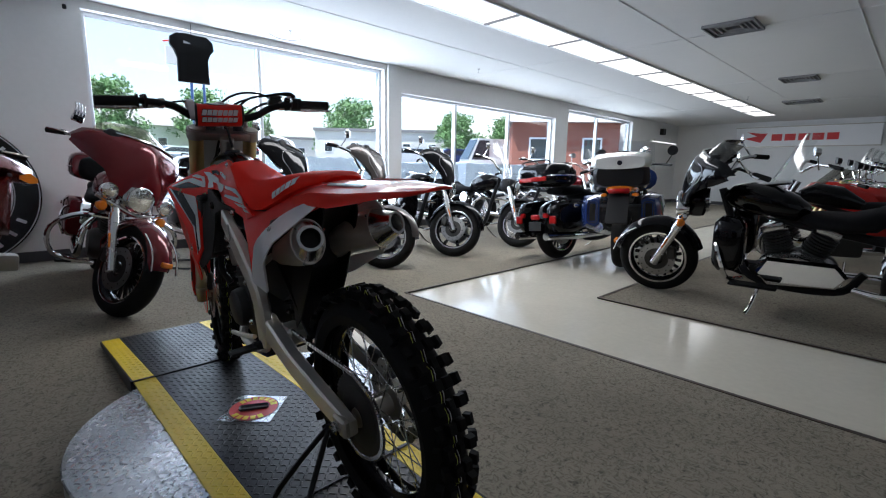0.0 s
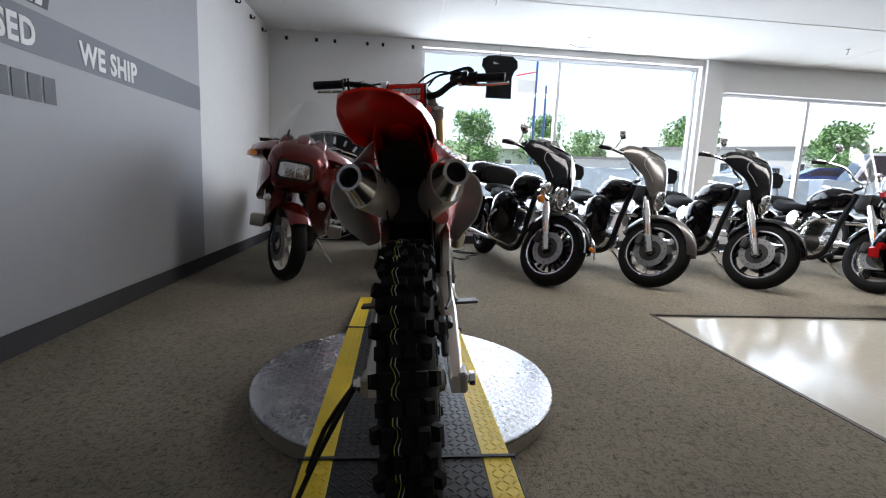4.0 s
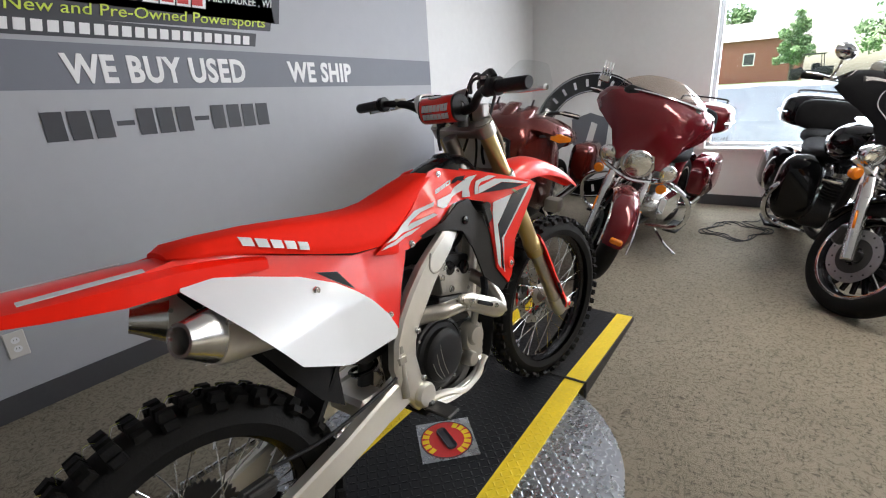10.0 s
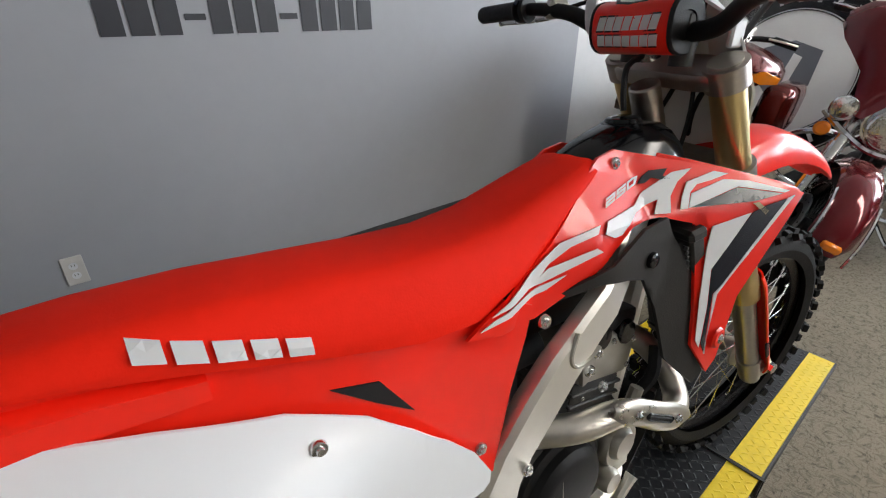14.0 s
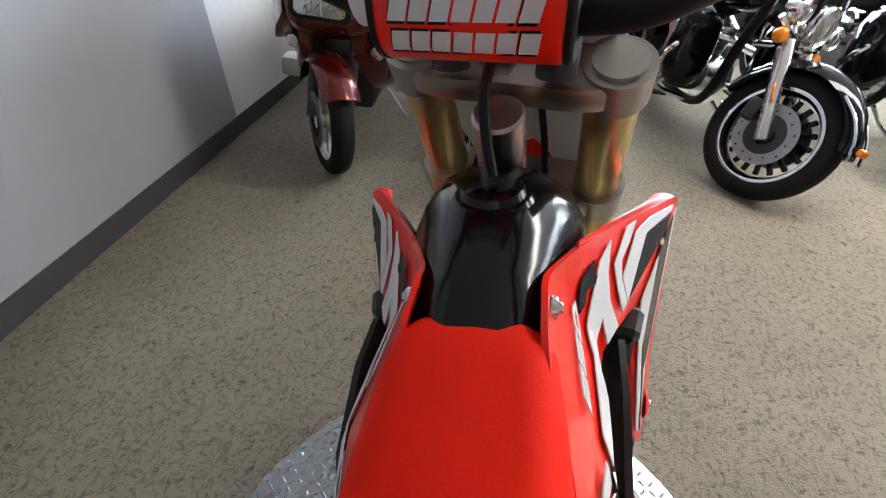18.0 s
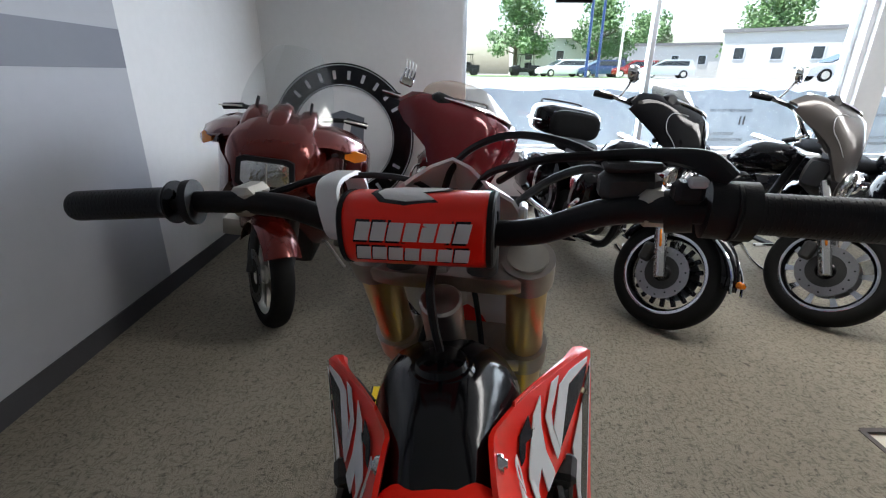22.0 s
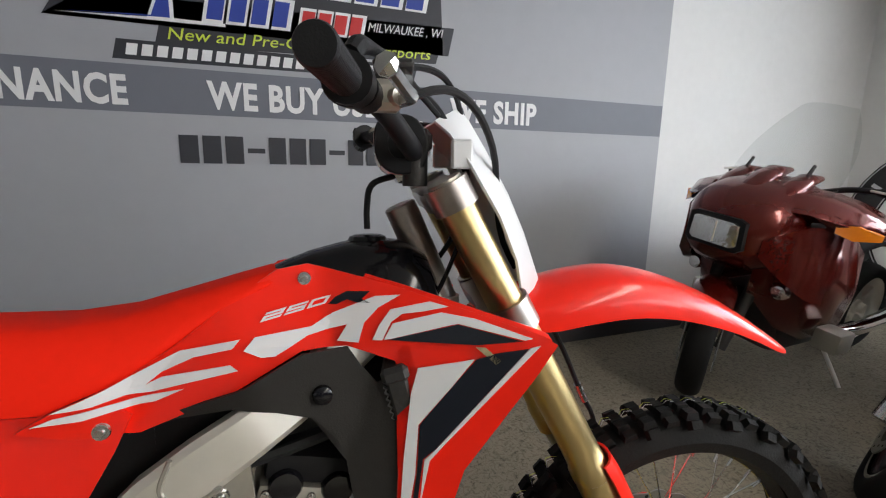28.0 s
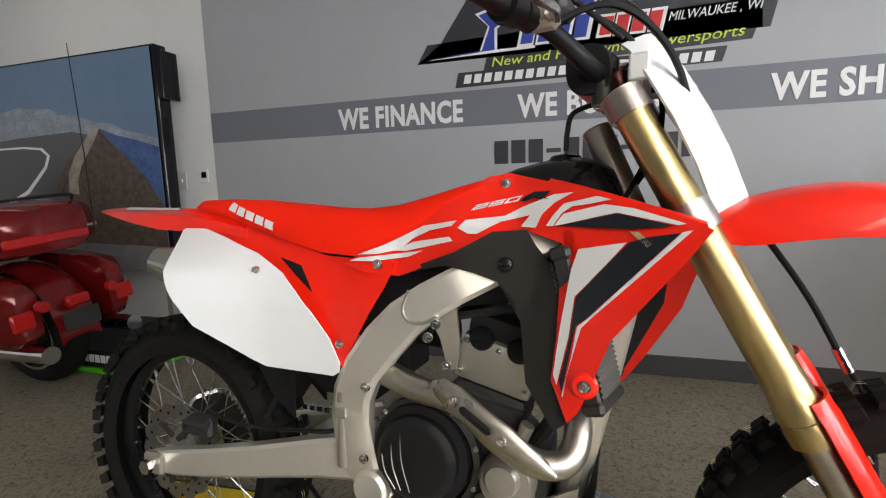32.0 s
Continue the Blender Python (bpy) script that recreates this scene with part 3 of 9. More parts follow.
ceiling_vent(-1.12, -3.84, 0.50, 0.50)
ceiling_vent(-1.15, -7.77, 0.50, 0.50)
ceiling_vent(-0.74, -10.9, 0.66, 0.55)
ceiling_vent(-4.5, -2.5, 0.46, 0.46)

# ---- stand: turntable, tread ramps, sticker ----
def lugs(cells, z, length=0.020, wid=0.007, h=0.0018):
    """Raised treads: a field of low roof-shaped bars, given as (x, y, angle)."""
    v, f = [], []
    for x, y, a in cells:
        c, s = math.cos(a), math.sin(a)
        n = len(v)
        for u, w, q in ((-1, -1, 0), (1, -1, 0), (1, 1, 0), (-1, 1, 0), (-0.55, 0, h), (0.55, 0, h)):
            du, dw = u * length / 2, w * wid / 2
            v.append((x + du * c - dw * s, y + du * s + dw * c, z + q))
        f += [(n, n + 1, n + 5, n + 4), (n + 1, n + 2, n + 5), (n + 2, n + 3, n + 4, n + 5), (n + 3, n, n + 4)]
    return v, f


def lug_part(cells, z, material, parent):
    v, f = lugs(cells, z)
    me = bpy.data.meshes.new("tread_pattern")
    me.from_pydata(v, [], f)
    me.materials.append(material)
    o = new("tread_pattern", me)
    o.parent = parent
    tagged(o, kind="stuff")
    return o


def tread_grid(x0, x1, y0, y1, pitch, keep=None):
    out, i = [], 0
    x = x0 + pitch / 2
    while x < x1 - pitch * 0.3:
        y, j = y0 + pitch / 2, 0
        while y < y1 - pitch * 0.3:
            if keep is None or keep(x, y):
                out.append((x, y, radians(45 if (i + j) % 2 else -45)))
            y += pitch
            j += 1
        x += pitch
        i += 1
    return out


TX, TY, TR, TH = -1.125, 1.765, 0.598, 0.064
disc = thing("turntable", pose(TX, TY, 0.006), "round turntable of shiny diamond-plate aluminium on the carpet", "turntable")
part("plate", lathe([(0, TH), (TR - 0.004, TH), (TR, TH - 0.004), (TR, TH - 0.010), (TR - 0.03, TH - 0.012)], 96, "z"), M["plate"], disc)
part("rim_band", lathe([(TR - 0.010, TH - 0.011), (TR - 0.004, TH - 0.012), (TR - 0.003, 0.004), (TR - 0.010, 0.0), (TR - 0.03, 0.0)], 96, "z"), M["alu_cast"], disc, "scuffed aluminium side band")
part("hub", lathe([(0, 0.0), (0.1, 0.0), (0.1, 0.05), (0, 0.05)], 24, "z"), M["alu_dark"], disc)
lug_part(tread_grid(-TR, TR, -TR, TR, 0.0235, lambda x, y: x * x + y * y < (TR - 0.02) ** 2 and not -0.29 < y < 0.285), TH + 0.0002, M["plate"], disc)
for k in range(7):
    q = radians(20 + 51.4 * k)
    part("rim_screw", lathe([(0, 0.004), (0.004, 0.003), (0.006, 0.0)], 8, "x"), M["steel"], disc).matrix_basis = Matrix.Rotation(q, 4, "Z") @ Matrix.Translation((TR - 0.004, 0, 0.03))

MY0, MY1, DECK = 1.463, 2.060, 0.0765
# boards: (start, end, top at the start, top at the end, underside of the middle deck)
RAMP = [(-2.545, -1.724, 0.030, DECK), (-1.716, -0.548, DECK, DECK), (-0.540, 0.272, DECK, 0.030)]
for i, (x0, x1, h0, h1) in enumerate(RAMP):
    L, W = x1 - x0, MY1 - MY0
    tilt = Matrix.Translation((x0, MY0, h0)) @ Matrix.Rotation(-math.atan2(h1 - h0, L), 4, "Y")
    r = thing("tread_ramp", tilt, "black diamond-tread ramp board with yellow painted edge strips", "ramp", "ramp boards under the dirt bike")
    part("board", box(L, W - 0.17, 0.006, (L / 2, W / 2, -0.003), 0.001), M["matblack"], r)
    for y in (0.0425, W - 0.0425):
        part("edge_strip", box(L, 0.083, 0.0064, (L / 2, y, -0.0027), 0.001), M["yellow"], r, "worn yellow paint")
        lug_part(tread_grid(0, L, y - 0.04, y + 0.04, 0.0235), 0.0006, M["yellow"], r)
    lug_part(tread_grid(0, L, 0.086, W - 0.086, 0.0235), 0.0002, M["matblack"], r)
    if i != 1:
        for y in (-0.0035, W + 0.0035):
            ha, hb = h0 - 0.007, h1 - 0.007
            part("side_rail", rings([[(0, y - 0.003, -ha), (0, y + 0.003, -ha), (0, y + 0.003, 0.001), (0, y - 0.003, 0.001)], [(L, y - 0.003, -hb), (L, y + 0.003, -hb), (L, y + 0.003, 0.001), (L, y - 0.003, 0.001)]]), M["alu_dark"], r, smooth=0)
for x in (-1.720, -0.544):
    tagged(obj("tie_strap", join(box(0.012, 0.62, 0.003, (x, 1.7615, DECK + 0.004)), box(0.012, 0.003, 0.07, (x, 1.4535, 0.043)), box(0.012, 0.003, 0.07, (x, 2.0695, 0.043))), M["cord"]),
           "thin black strap across the joint of two ramp boards", "strap", "straps on the ramp boards")

stk = thing("floor_sticker", pose(-1.122, 1.766, DECK + 0.0026, 0, 0, 45), "square clear sticker with a round red and yellow badge", "sticker")
part("sheet", box(0.20, 0.20, 0.0008, (0, 0, 0)), M["plate"], stk, smooth=0)
part("badge", lathe([(0, 0.0012), (0.094, 0.0012), (0.094, 0.0004)], 40, "z"), M["red_vinyl"], stk)
part("badge_ring", lathe([(0.090, 0.0016), (0.094, 0.0016), (0.094, 0.0010), (0.090, 0.0010)], 40, "z"), M["ink"], stk)
first = None
for a in [radians(50 + k * 20) for k in range(5)] + [radians(212 + k * 19) for k in range(7)]:
    mm = Matrix.Translation((0.075 * math.cos(a), 0.075 * math.sin(a), 0.0018)) @ Matrix.Rotation(a - math.pi / 2, 4, "Z")
    if first is None:
        first = part("badge_letter", box(0.018, 0.024, 0.001, (0, 0, 0)), M["yellow"], stk, smooth=0)
        first.matrix_basis = mm
    else:
        again("badge_letter", first, mm, stk)
part("badge_mark", moved(box(0.11, 0.035, 0.001, (0, 0, 0.0018), 0.008), Matrix.Rotation(0.3, 4, "Z")), M["ink"], stk, smooth=0)

# ---- the dirt bike: x ahead from the rear axle, y to its left, z up from the board ----
HB = Matrix.Translation((-1.953, 1.737, 0.118)) @ Matrix.Rotation(radians(-3.9), 4, "Z") @ Matrix.Rotation(radians(0.1), 4, "Y") @ Matrix.Rotation(radians(-5.3), 4, "X") @ Matrix.Scale(0.971, 4)
hero = thing("dirt_bike", HB, "red motocross bike with white plates propped on tread ramp boards", "motorcycle")
FA = Vector((-0.472, 0, 0.882))                 # the fork's line, upwards
ST0 = Vector((0.975, 0, 1.07))
STEER = Matrix.Translation(ST0) @ Matrix.Rotation(radians(-9.5), 4, FA) @ Matrix.Translation(-ST0)


BARS = False


def hp(name, bm, m, label="", parent=None, smooth=35, steer=False):
    if steer:
        if BARS:
            for v in bm.verts:
                k = v.co.y / 0.38
                v.co += Vector((0.022 * k, 0, -0.022 * k)) if k < 0 else Vector((0.0, 0.002 * k, -0.012 * k))
        moved(bm, STEER)
    return part(name, bm, M[m], parent or hero, label, smooth)


def both(name, fn, m, label="", smooth=35, steer=False):
    """A part and its mirror twin: fn(side) with side -1 right, +1 left."""
    return [hp(name, fn(s), m, label, None, smooth, steer) for s in (-1, 1)]


def knob_tyre(rim, R, rim_r, w, n, hk):
    """Off-road tyre: a round carcass with rows of square knobs."""
    prof = []
    for k in range(13):
        a = math.pi * k / 12
        prof.append((rim_r + (R - hk - rim_r) * (math.sin(a) ** 0.75), -w / 2 * math.cos(a) * (1.0 if 0.2 < a < 2.94 else 0.8)))
    part("tyre", lathe(prof, 72, "y"), M["rubber"], rim, "black knobbly off-road tyre", 30)
    seen = {}
    for i in range(n):
        a0 = 2 * math.pi * i / n
        odd = i % 2
        rows = [(-0.013 if odd else -0.030, 0.022, R - hk * 0.5, 0), (0.013 if odd else 0.030, 0.022, R - hk * 0.5, 0)]
        if odd:
            rows += [(-0.040, 0.016, R - hk * 0.9, 22), (0.040, 0.016, R - hk * 0.9, -22)]
        else:
            rows += [(-0.051, 0.018, R - hk * 1.65, 58), (0.051, 0.018, R - hk * 1.65, -58), (0, 0.016, R - hk * 0.5, 0)]
        for y, kw, rr, tilt in rows:
            mm = Matrix.Rotation(a0, 4, "Y") @ Matrix.Translation((0, y * w / 0.11, rr)) @ Matrix.Rotation(radians(tilt), 4, "X")
            if kw in seen:
                again("knob", seen[kw], mm, rim)
            else:
                k = box(2 * math.pi * R / n * 0.60, kw, hk * 1.3)
                bmesh.ops.scale(k, vec=(0.82, 0.82, 1), verts=[v for v in k.verts if v.co.z > 0])
                seen[kw] = part("knob", k, M["rubber"], rim, smooth=0)
                seen[kw].matrix_basis = mm


def dirt_wheel(name, m, R, rim_r, w, n, hk, rotor_side, rotor_r):
    """Spoked wheel; its rim carries tyre, hub, spokes and brake disc."""
    rim = part(name, lathe([(rim_r + 0.004, -0.022), (rim_r + 0.008, -0.020), (rim_r - 0.003, -0.014), (rim_r - 0.014, -0.008), (rim_r - 0.016, 0), (rim_r - 0.014, 0.008),
                            (rim_r - 0.003, 0.014), (rim_r + 0.008, 0.020), (rim_r + 0.004, 0.022), (rim_r, 0)], 64, "y"), M["rim_k"], hero, "spoked wheel with a glossy black rim")
    rim.matrix_basis = m
    knob_tyre(rim, R, rim_r, w, n, hk)
    for y, mt in ((0.010, "decal_w"), (0.017, "green_vinyl")):
        bm = bmesh.new()
        prev = None
        for i in range(n * 4 + 1):
            a = 2 * math.pi * i / (n * 4)
            r = R + 0.0035 if (i // 2) % 2 else R - hk + 0.0025
            dy = 0.004 * math.sin(i * 1.6)
            row = [bm.verts.new((r * math.sin(a), y + dy + q, r * math.cos(a))) for q in (-0.0007, 0.0007)]
            if prev:
                bm.faces.new((prev[0], prev[1], row[1], row[0]))
            prev = row
        part("tread_line", bm, M[mt], rim, smooth=0)
    part("hub", lathe([(0.012, -0.075), (0.026, -0.070), (0.030, -0.045), (0.048, -0.040), (0.050, -0.034), (0.030, -0.028), (0.026, 0), (0.030, 0.028), (0.050, 0.034), (0.048, 0.040), (0.030, 0.045), (0.026, 0.070), (0.012, 0.075)], 28, "y"),
         M["alu_cast"], rim, "bare aluminium hub")
    sp = {}
    for i in range(36):
        side = 1 if i % 2 else -1
        lead = 1 if (i // 2) % 2 else -1
        key = (side, lead)
        a = 2 * math.pi * i / 36
        if key not in sp:
            b = radians(52) * lead
            bm = join(rod((0.046 * math.sin(b), side * 0.036, 0.046 * math.cos(b)), (0, side * 0.004, rim_r - 0.014), 0.0016, 5),
                      rod((0.0, side * 0.004, rim_r - 0.034), (0, side * 0.003, rim_r - 0.012), 0.0028, 5))
            sp[key] = part("spoke", bm, M["steel"], rim)
            sp[key].matrix_basis = Matrix.Rotation(a, 4, "Y")
        else:
            again("spoke", sp[key], Matrix.Rotation(a, 4, "Y"), rim)
    # brake disc with a wavy edge and drilled holes
    y = rotor_side * 0.052
    bm = bmesh.new()
    N = 96
    o, i_ = [], []
    for k in range(N):
        a = 2 * math.pi * k / N
        ro = rotor_r + 0.0035 * math.sin(a * 14)
        ri = rotor_r * 0.70 + 0.004 * math.sin(a * 14)
        o.append([bm.verts.new((ro * math.cos(a), y + q, ro * math.sin(a))) for q in (-0.0015, 0.0015)])
        i_.append([bm.verts.new((ri * math.cos(a), y + q, ri * math.sin(a))) for q in (-0.0015, 0.0015)])
    for k in range(N):
        j = (k + 1) % N
        for q in (0, 1):
            bm.faces.new((o[k][q], o[j][q], i_[j][q], i_[k][q]))
        bm.faces.new((o[k][0], o[j][0], o[j][1], o[k][1]))
        bm.faces.new((i_[k][0], i_[j][0], i_[j][1], i_[k][1]))
    dsk = part("brake_disc", bm, M["disc"], rim, "thin wavy steel disc")
    for k in range(6):
        a = 2 * math.pi * k / 6
        part("disc_spoke", rod((0.04 * math.cos(a), y, 0.04 * math.sin(a)), (rotor_r * 0.74 * math.cos(a + 0.25), y, rotor_r * 0.74 * math.sin(a + 0.25)), 0.006, 6), M["alu_dark"], dsk)
    hole = None
    for k in range(28):
        a = 2 * math.pi * (k + 0.5) / 28
        r = rotor_r * (0.93 if k % 2 else 0.82)
        mm = Matrix.Translation((r * math.cos(a), y, r * math.sin(a)))
        if hole is None:
            hole = part("disc_hole", lathe([(0, -0.0019), (0.0042, -0.0019), (0.0042, 0.0019), (0, 0.0019)], 8, "y"), M["black_p"], dsk)
            hole.matrix_basis = mm
        else:
            again("disc_hole", hole, mm, dsk)
    return rim


AX_R, AX_F = Vector((0.0, 0, 0.308)), Vector((1.490, 0, 0.314))
rear = dirt_wheel("rear_wheel", Matrix.Translation(AX_R), 0.332, 0.240, 0.112, 44, 0.0135, -1, 0.118)
front = dirt_wheel("front_wheel", STEER @ Matrix.Translation(AX_F), 0.355, 0.278, 0.094, 52, 0.0105, 1, 0.132)
# rear sprocket and chain on the left
bm = bmesh.new()
N = 48
ro = [bm.verts.new(((0.118 if k % 2 else 0.108) * math.cos(2 * math.pi * k / (2 * N)), 0.058, (0.118 if k % 2 else 0.108) * math.sin(2 * math.pi * k / (2 * N)))) for k in range(2 * N)]
ri = [bm.verts.new((0.078 * math.cos(2 * math.pi * k / (2 * N)), 0.058, 0.078 * math.sin(2 * math.pi * k / (2 * N)))) for k in range(2 * N)]
for k in range(2 * N):
    bm.faces.new((ro[k], ro[(k + 1) % (2 * N)], ri[(k + 1) % (2 * N)], ri[k]))
ex = bmesh.ops.extrude_face_region(bm, geom=list(bm.faces))
bmesh.ops.translate(bm, vec=(0, 0.005, 0), verts=[g for g in ex["geom"] if isinstance(g, bmesh.types.BMVert)])
part("sprocket", bm, M["alu_dark"], rear, "dark toothed chain sprocket")
part("sprocket_carrier", lathe([(0.030, 0.056), (0.085, 0.058), (0.085, 0.064), (0.060, 0.068), (0.030, 0.070)], 24, "y"), M["alu_dark"], rear)
DROP = 0.020                              # the rear axle sits this much lower
chain = [(0.01, 0.061, 0.445), (0.25, 0.058, 0.435), (0.52, 0.055, 0.425), (0.57, 0.055, 0.40), (0.57, 0.055, 0.37), (0.52, 0.055, 0.35), (0.3, 0.058, 0.28), (0.12, 0.061, 0.235), (0.01, 0.061, 0.211), (-0.08, 0.061, 0.255), (-0.108, 0.061, 0.328), (-0.08, 0.061, 0.405), (0.01, 0.061, 0.445)]
line = spline([(x, y, z - DROP * min(1, max(0, 1 - x / 0.5))) for x, y, z in chain], 14)
bm = bmesh.new()
for a, b in zip(line, line[1:]):
    d = b - a
    bm = join(bm, moved(box(d.length * 0.82, 0.010, 0.013, (0, 0, 0), 0.002), Matrix.Translation((a + b) / 2) @ d.to_track_quat("X", "Z").to_matrix().to_4x4()))
hp("chain", bm, "steel")

# swingarm, axle blocks, brake caliper, pivot
def arm(s):
    rows = []
    for x, z, h, w in ((-0.03, 0.326, 0.020, 0.014), (0.05, 0.334, 0.030, 0.017), (0.15, 0.348, 0.032, 0.018), (0.30, 0.375, 0.035, 0.020), (0.45, 0.402, 0.040, 0.022), (0.53, 0.412, 0.045, 0.024), (0.575, 0.412, 0.036, 0.022)):
        y = s * (0.098 if x < 0.35 else 0.098 - (x - 0.35) * 0.10)
        z -= DROP * min(1, max(0, 1 - x / 0.5))
        rows.append([(x, y + w * q, z + h * p) for q, p in ((-1, -0.8), (-0.7, -1), (0.7, -1), (1, -0.8), (1, 0.8), (0.7, 1), (-0.7, 1), (-1, 0.8))])
    return rings(rows)


both("swingarm", arm, "alu", "brushed aluminium swingarm")
both("axle_block", lambda s: box(0.062, 0.022, 0.050, (0.0, s * 0.112, 0.308), 0.006), "alu_cast")
both("axle_nut", lambda s: join(lathe([(0, 0), (0.017, 0), (0.017, 0.012), (0.012, 0.014), (0.012, 0.020), (0, 0.020)], 6, "y", (0.0, 0.122 if s > 0 else -0.142, 0.308))), "steel")
hp("swingarm_bridge", box(0.09, 0.15, 0.06, (0.44, 0, 0.405), 0.012), "alu")
hp("rear_caliper", join(box(0.075, 0.030, 0.050, (0.105, -0.072, 0.398), 0.008), rod((0.08, -0.09, 0.413), (0.14, -0.09, 0.413), 0.010, 10), rod((0.03, -0.075, 0.355), (0.09, -0.075, 0.403), 0.008, 8)), "alu_dark")
hp("brake_hose", tube([(0.14, -0.085, 0.44), (0.26, -0.10, 0.435), (0.40, -0.105, 0.45), (0.50, -0.105, 0.47), (0.515, -0.10, 0.53)], 0.0045, 6), "black_p")
hp("chain_guide", join(box(0.10, 0.022, 0.055, (0.16, 0.062, 0.238), 0.010)), "black_p")
hp("mud_flap", rings([[(0.27 + 0.05 * k, s * (0.055 + 0.006 * k), 0.44 + 0.075 * k) for s in (-1, 1)] + [(0.285 + 0.05 * k, s * (0.055 + 0.006 * k), 0.44 + 0.075 * k) for s in (1, -1)] for k in range(5)]), "black_p")
hp("shock_spring", tube([(0.47 + 0.012 * math.cos(q * 0.785) * 0 + 0.0 + (q / 60) * 0.06 + 0.036 * math.cos(q * 0.785), 0.036 * math.sin(q * 0.785), 0.46 + q / 60 * 0.24) for q in range(60)], 0.006, 6, 2), "black_g")
hp("shock_body", rod((0.47, 0, 0.42), (0.545, 0, 0.74), 0.022, 14), "alu_dark")
hp("airbox", rings([[(x, y, z) for y, z in ((-w, z0), (w, z0), (w * 1.1, z1), (-w * 1.1, z1))] for x, w, z0, z1 in ((0.24, 0.045, 0.66, 0.83), (0.34, 0.052, 0.58, 0.83), (0.44, 0.058, 0.52, 0.82), (0.56, 0.056, 0.52, 0.81), (0.63, 0.048, 0.58, 0.82))]), "black_p")
hp("tank_body", rings([[(x, y, z) for y, z in ((-w, z0), (w, z0), (w, z1), (-w, z1))] for x, w, z0, z1 in ((0.62, 0.050, 0.72, 0.86), (0.72, 0.060, 0.72, 0.90), (0.82, 0.060, 0.735, 0.93), (0.92, 0.050, 0.76, 0.93), (0.99, 0.030, 0.80, 0.90))]), "black_p", "black moulded tank body")
both("wiring", lambda s: tube([(0.66, s * 0.066, 0.66), (0.72, s * 0.070, 0.70), (0.80, s * 0.072, 0.72), (0.88, s * 0.06, 0.74), (0.95, s * 0.045, 0.80)], 0.008, 6), "cord")

# aluminium frame
def spar(s):
    pts = [(1.005, 0.026, 0.930, 0.034, 0.018), (0.92, 0.042, 0.880, 0.036, 0.018), (0.84, 0.072, 0.818, 0.032, 0.016), (0.795, 0.092, 0.792, 0.031, 0.016), (0.748, 0.108, 0.767, 0.032, 0.016), (0.698, 0.112, 0.738, 0.034, 0.016), (0.649, 0.112, 0.701, 0.038, 0.017), (0.604, 0.110, 0.654, 0.040, 0.018),
           (0.562, 0.106, 0.600, 0.039, 0.018), (0.537, 0.102, 0.548, 0.041, 0.018), (0.530, 0.098, 0.493, 0.042, 0.018), (0.545, 0.094, 0.42, 0.042, 0.018), (0.590, 0.085, 0.34, 0.030, 0.016)]
    rows = []
    for i, (x, y, z, h, w) in enumerate(pts):
        a, b = pts[max(0, i - 1)], pts[min(len(pts) - 1, i + 1)]
        d = Vector((b[0] - a[0], 0, b[2] - a[2])).normalized()
        n = Vector((-d.z, 0, d.x))
        c = Vector((x, s * y, z))
        rows.append([c + n * h * p + Vector((0, s * w * q, 0)) for p, q in ((-0.75, 1), (-1, 0.6), (-1, -0.6), (-0.75, -1), (0.75, -1), (1, -0.6), (1, 0.6), (0.75, 1))])
    line = []
    for r0, r1 in zip(rows, rows[1:]):
        for k in range(3):
            line.append([p + (q - p) * k / 3 for p, q in zip(r0, r1)])
    line.append(rows[-1])
    return rings(line)


both("frame_spar", spar, "alu", "brushed aluminium frame spar")
both("frame_weld", lambda s: tube([(0.664, s * 0.1285, 0.756), (0.652, s * 0.1295, 0.722), (0.664, s * 0.1295, 0.702), (0.690, s * 0.1290, 0.700), (0.716, s * 0.1285, 0.712)], 0.0032, 6), "alu_cast")
both("engine_hanger", lambda s: flat_poly([(0.700, s * 0.108, 0.700), (0.745, s * 0.108, 0.735), (0.750, s * 0.100, 0.66), (0.742, s * 0.096, 0.615), (0.728, s * 0.096, 0.612), (0.715, s * 0.104, 0.67)], (0, -s * 0.008, 0)), "alu_cast", smooth=0)
hp("steering_head", rod((1.035, 0, 0.885), (0.965, 0, 1.045), 0.025, 24, None, 0.003), "clamp")
hp("down_tube", tube([(1.03, 0, 0.90), (1.02, 0, 0.75), (0.965, 0, 0.50), (0.93, 0, 0.36)], [0.032, 0.026, 0.026, 0.024], 10), "alu")
both("cradle_tube", lambda s: tube([(0.93, s * 0.02, 0.37), (0.88, s * 0.075, 0.29), (0.75, s * 0.080, 0.275), (0.61, s * 0.080, 0.31)], 0.017, 8), "alu")
both("subframe_tube", lambda s: tube([(0.60, s * 0.045, 0.78), (0.42, s * 0.042, 0.795), (0.20, s * 0.035, 0.85)], 0.011, 8), "alu")
both("subframe_strut", lambda s: tube([(0.575, s * 0.075, 0.61), (0.42, s * 0.050, 0.70), (0.24, s * 0.038, 0.83)], 0.010, 8), "alu")

BOLT = lathe([(0, 0.006), (0.0045, 0.006), (0.0055, 0.004), (0.0055, 0.002), (0.0095, 0.002), (0.0105, 0.0), (0.0105, -0.004), (0, -0.004)], 12, "y")
bolt0 = None


def bolt(x, y, z, r=1.0, parent=None, m="steel"):
    global bolt0
    s = 1 if y > 0 else -1
    r *= 0.78
    mm = Matrix.Translation((x, y, z)) @ Matrix.Diagonal((r, s * r, r, 1))
    if bolt0 is None:
        bolt0 = part("bolt", BOLT, M[m], hero)
        bolt0.matrix_basis = mm
    else:
        again("bolt", bolt0, mm, hero)


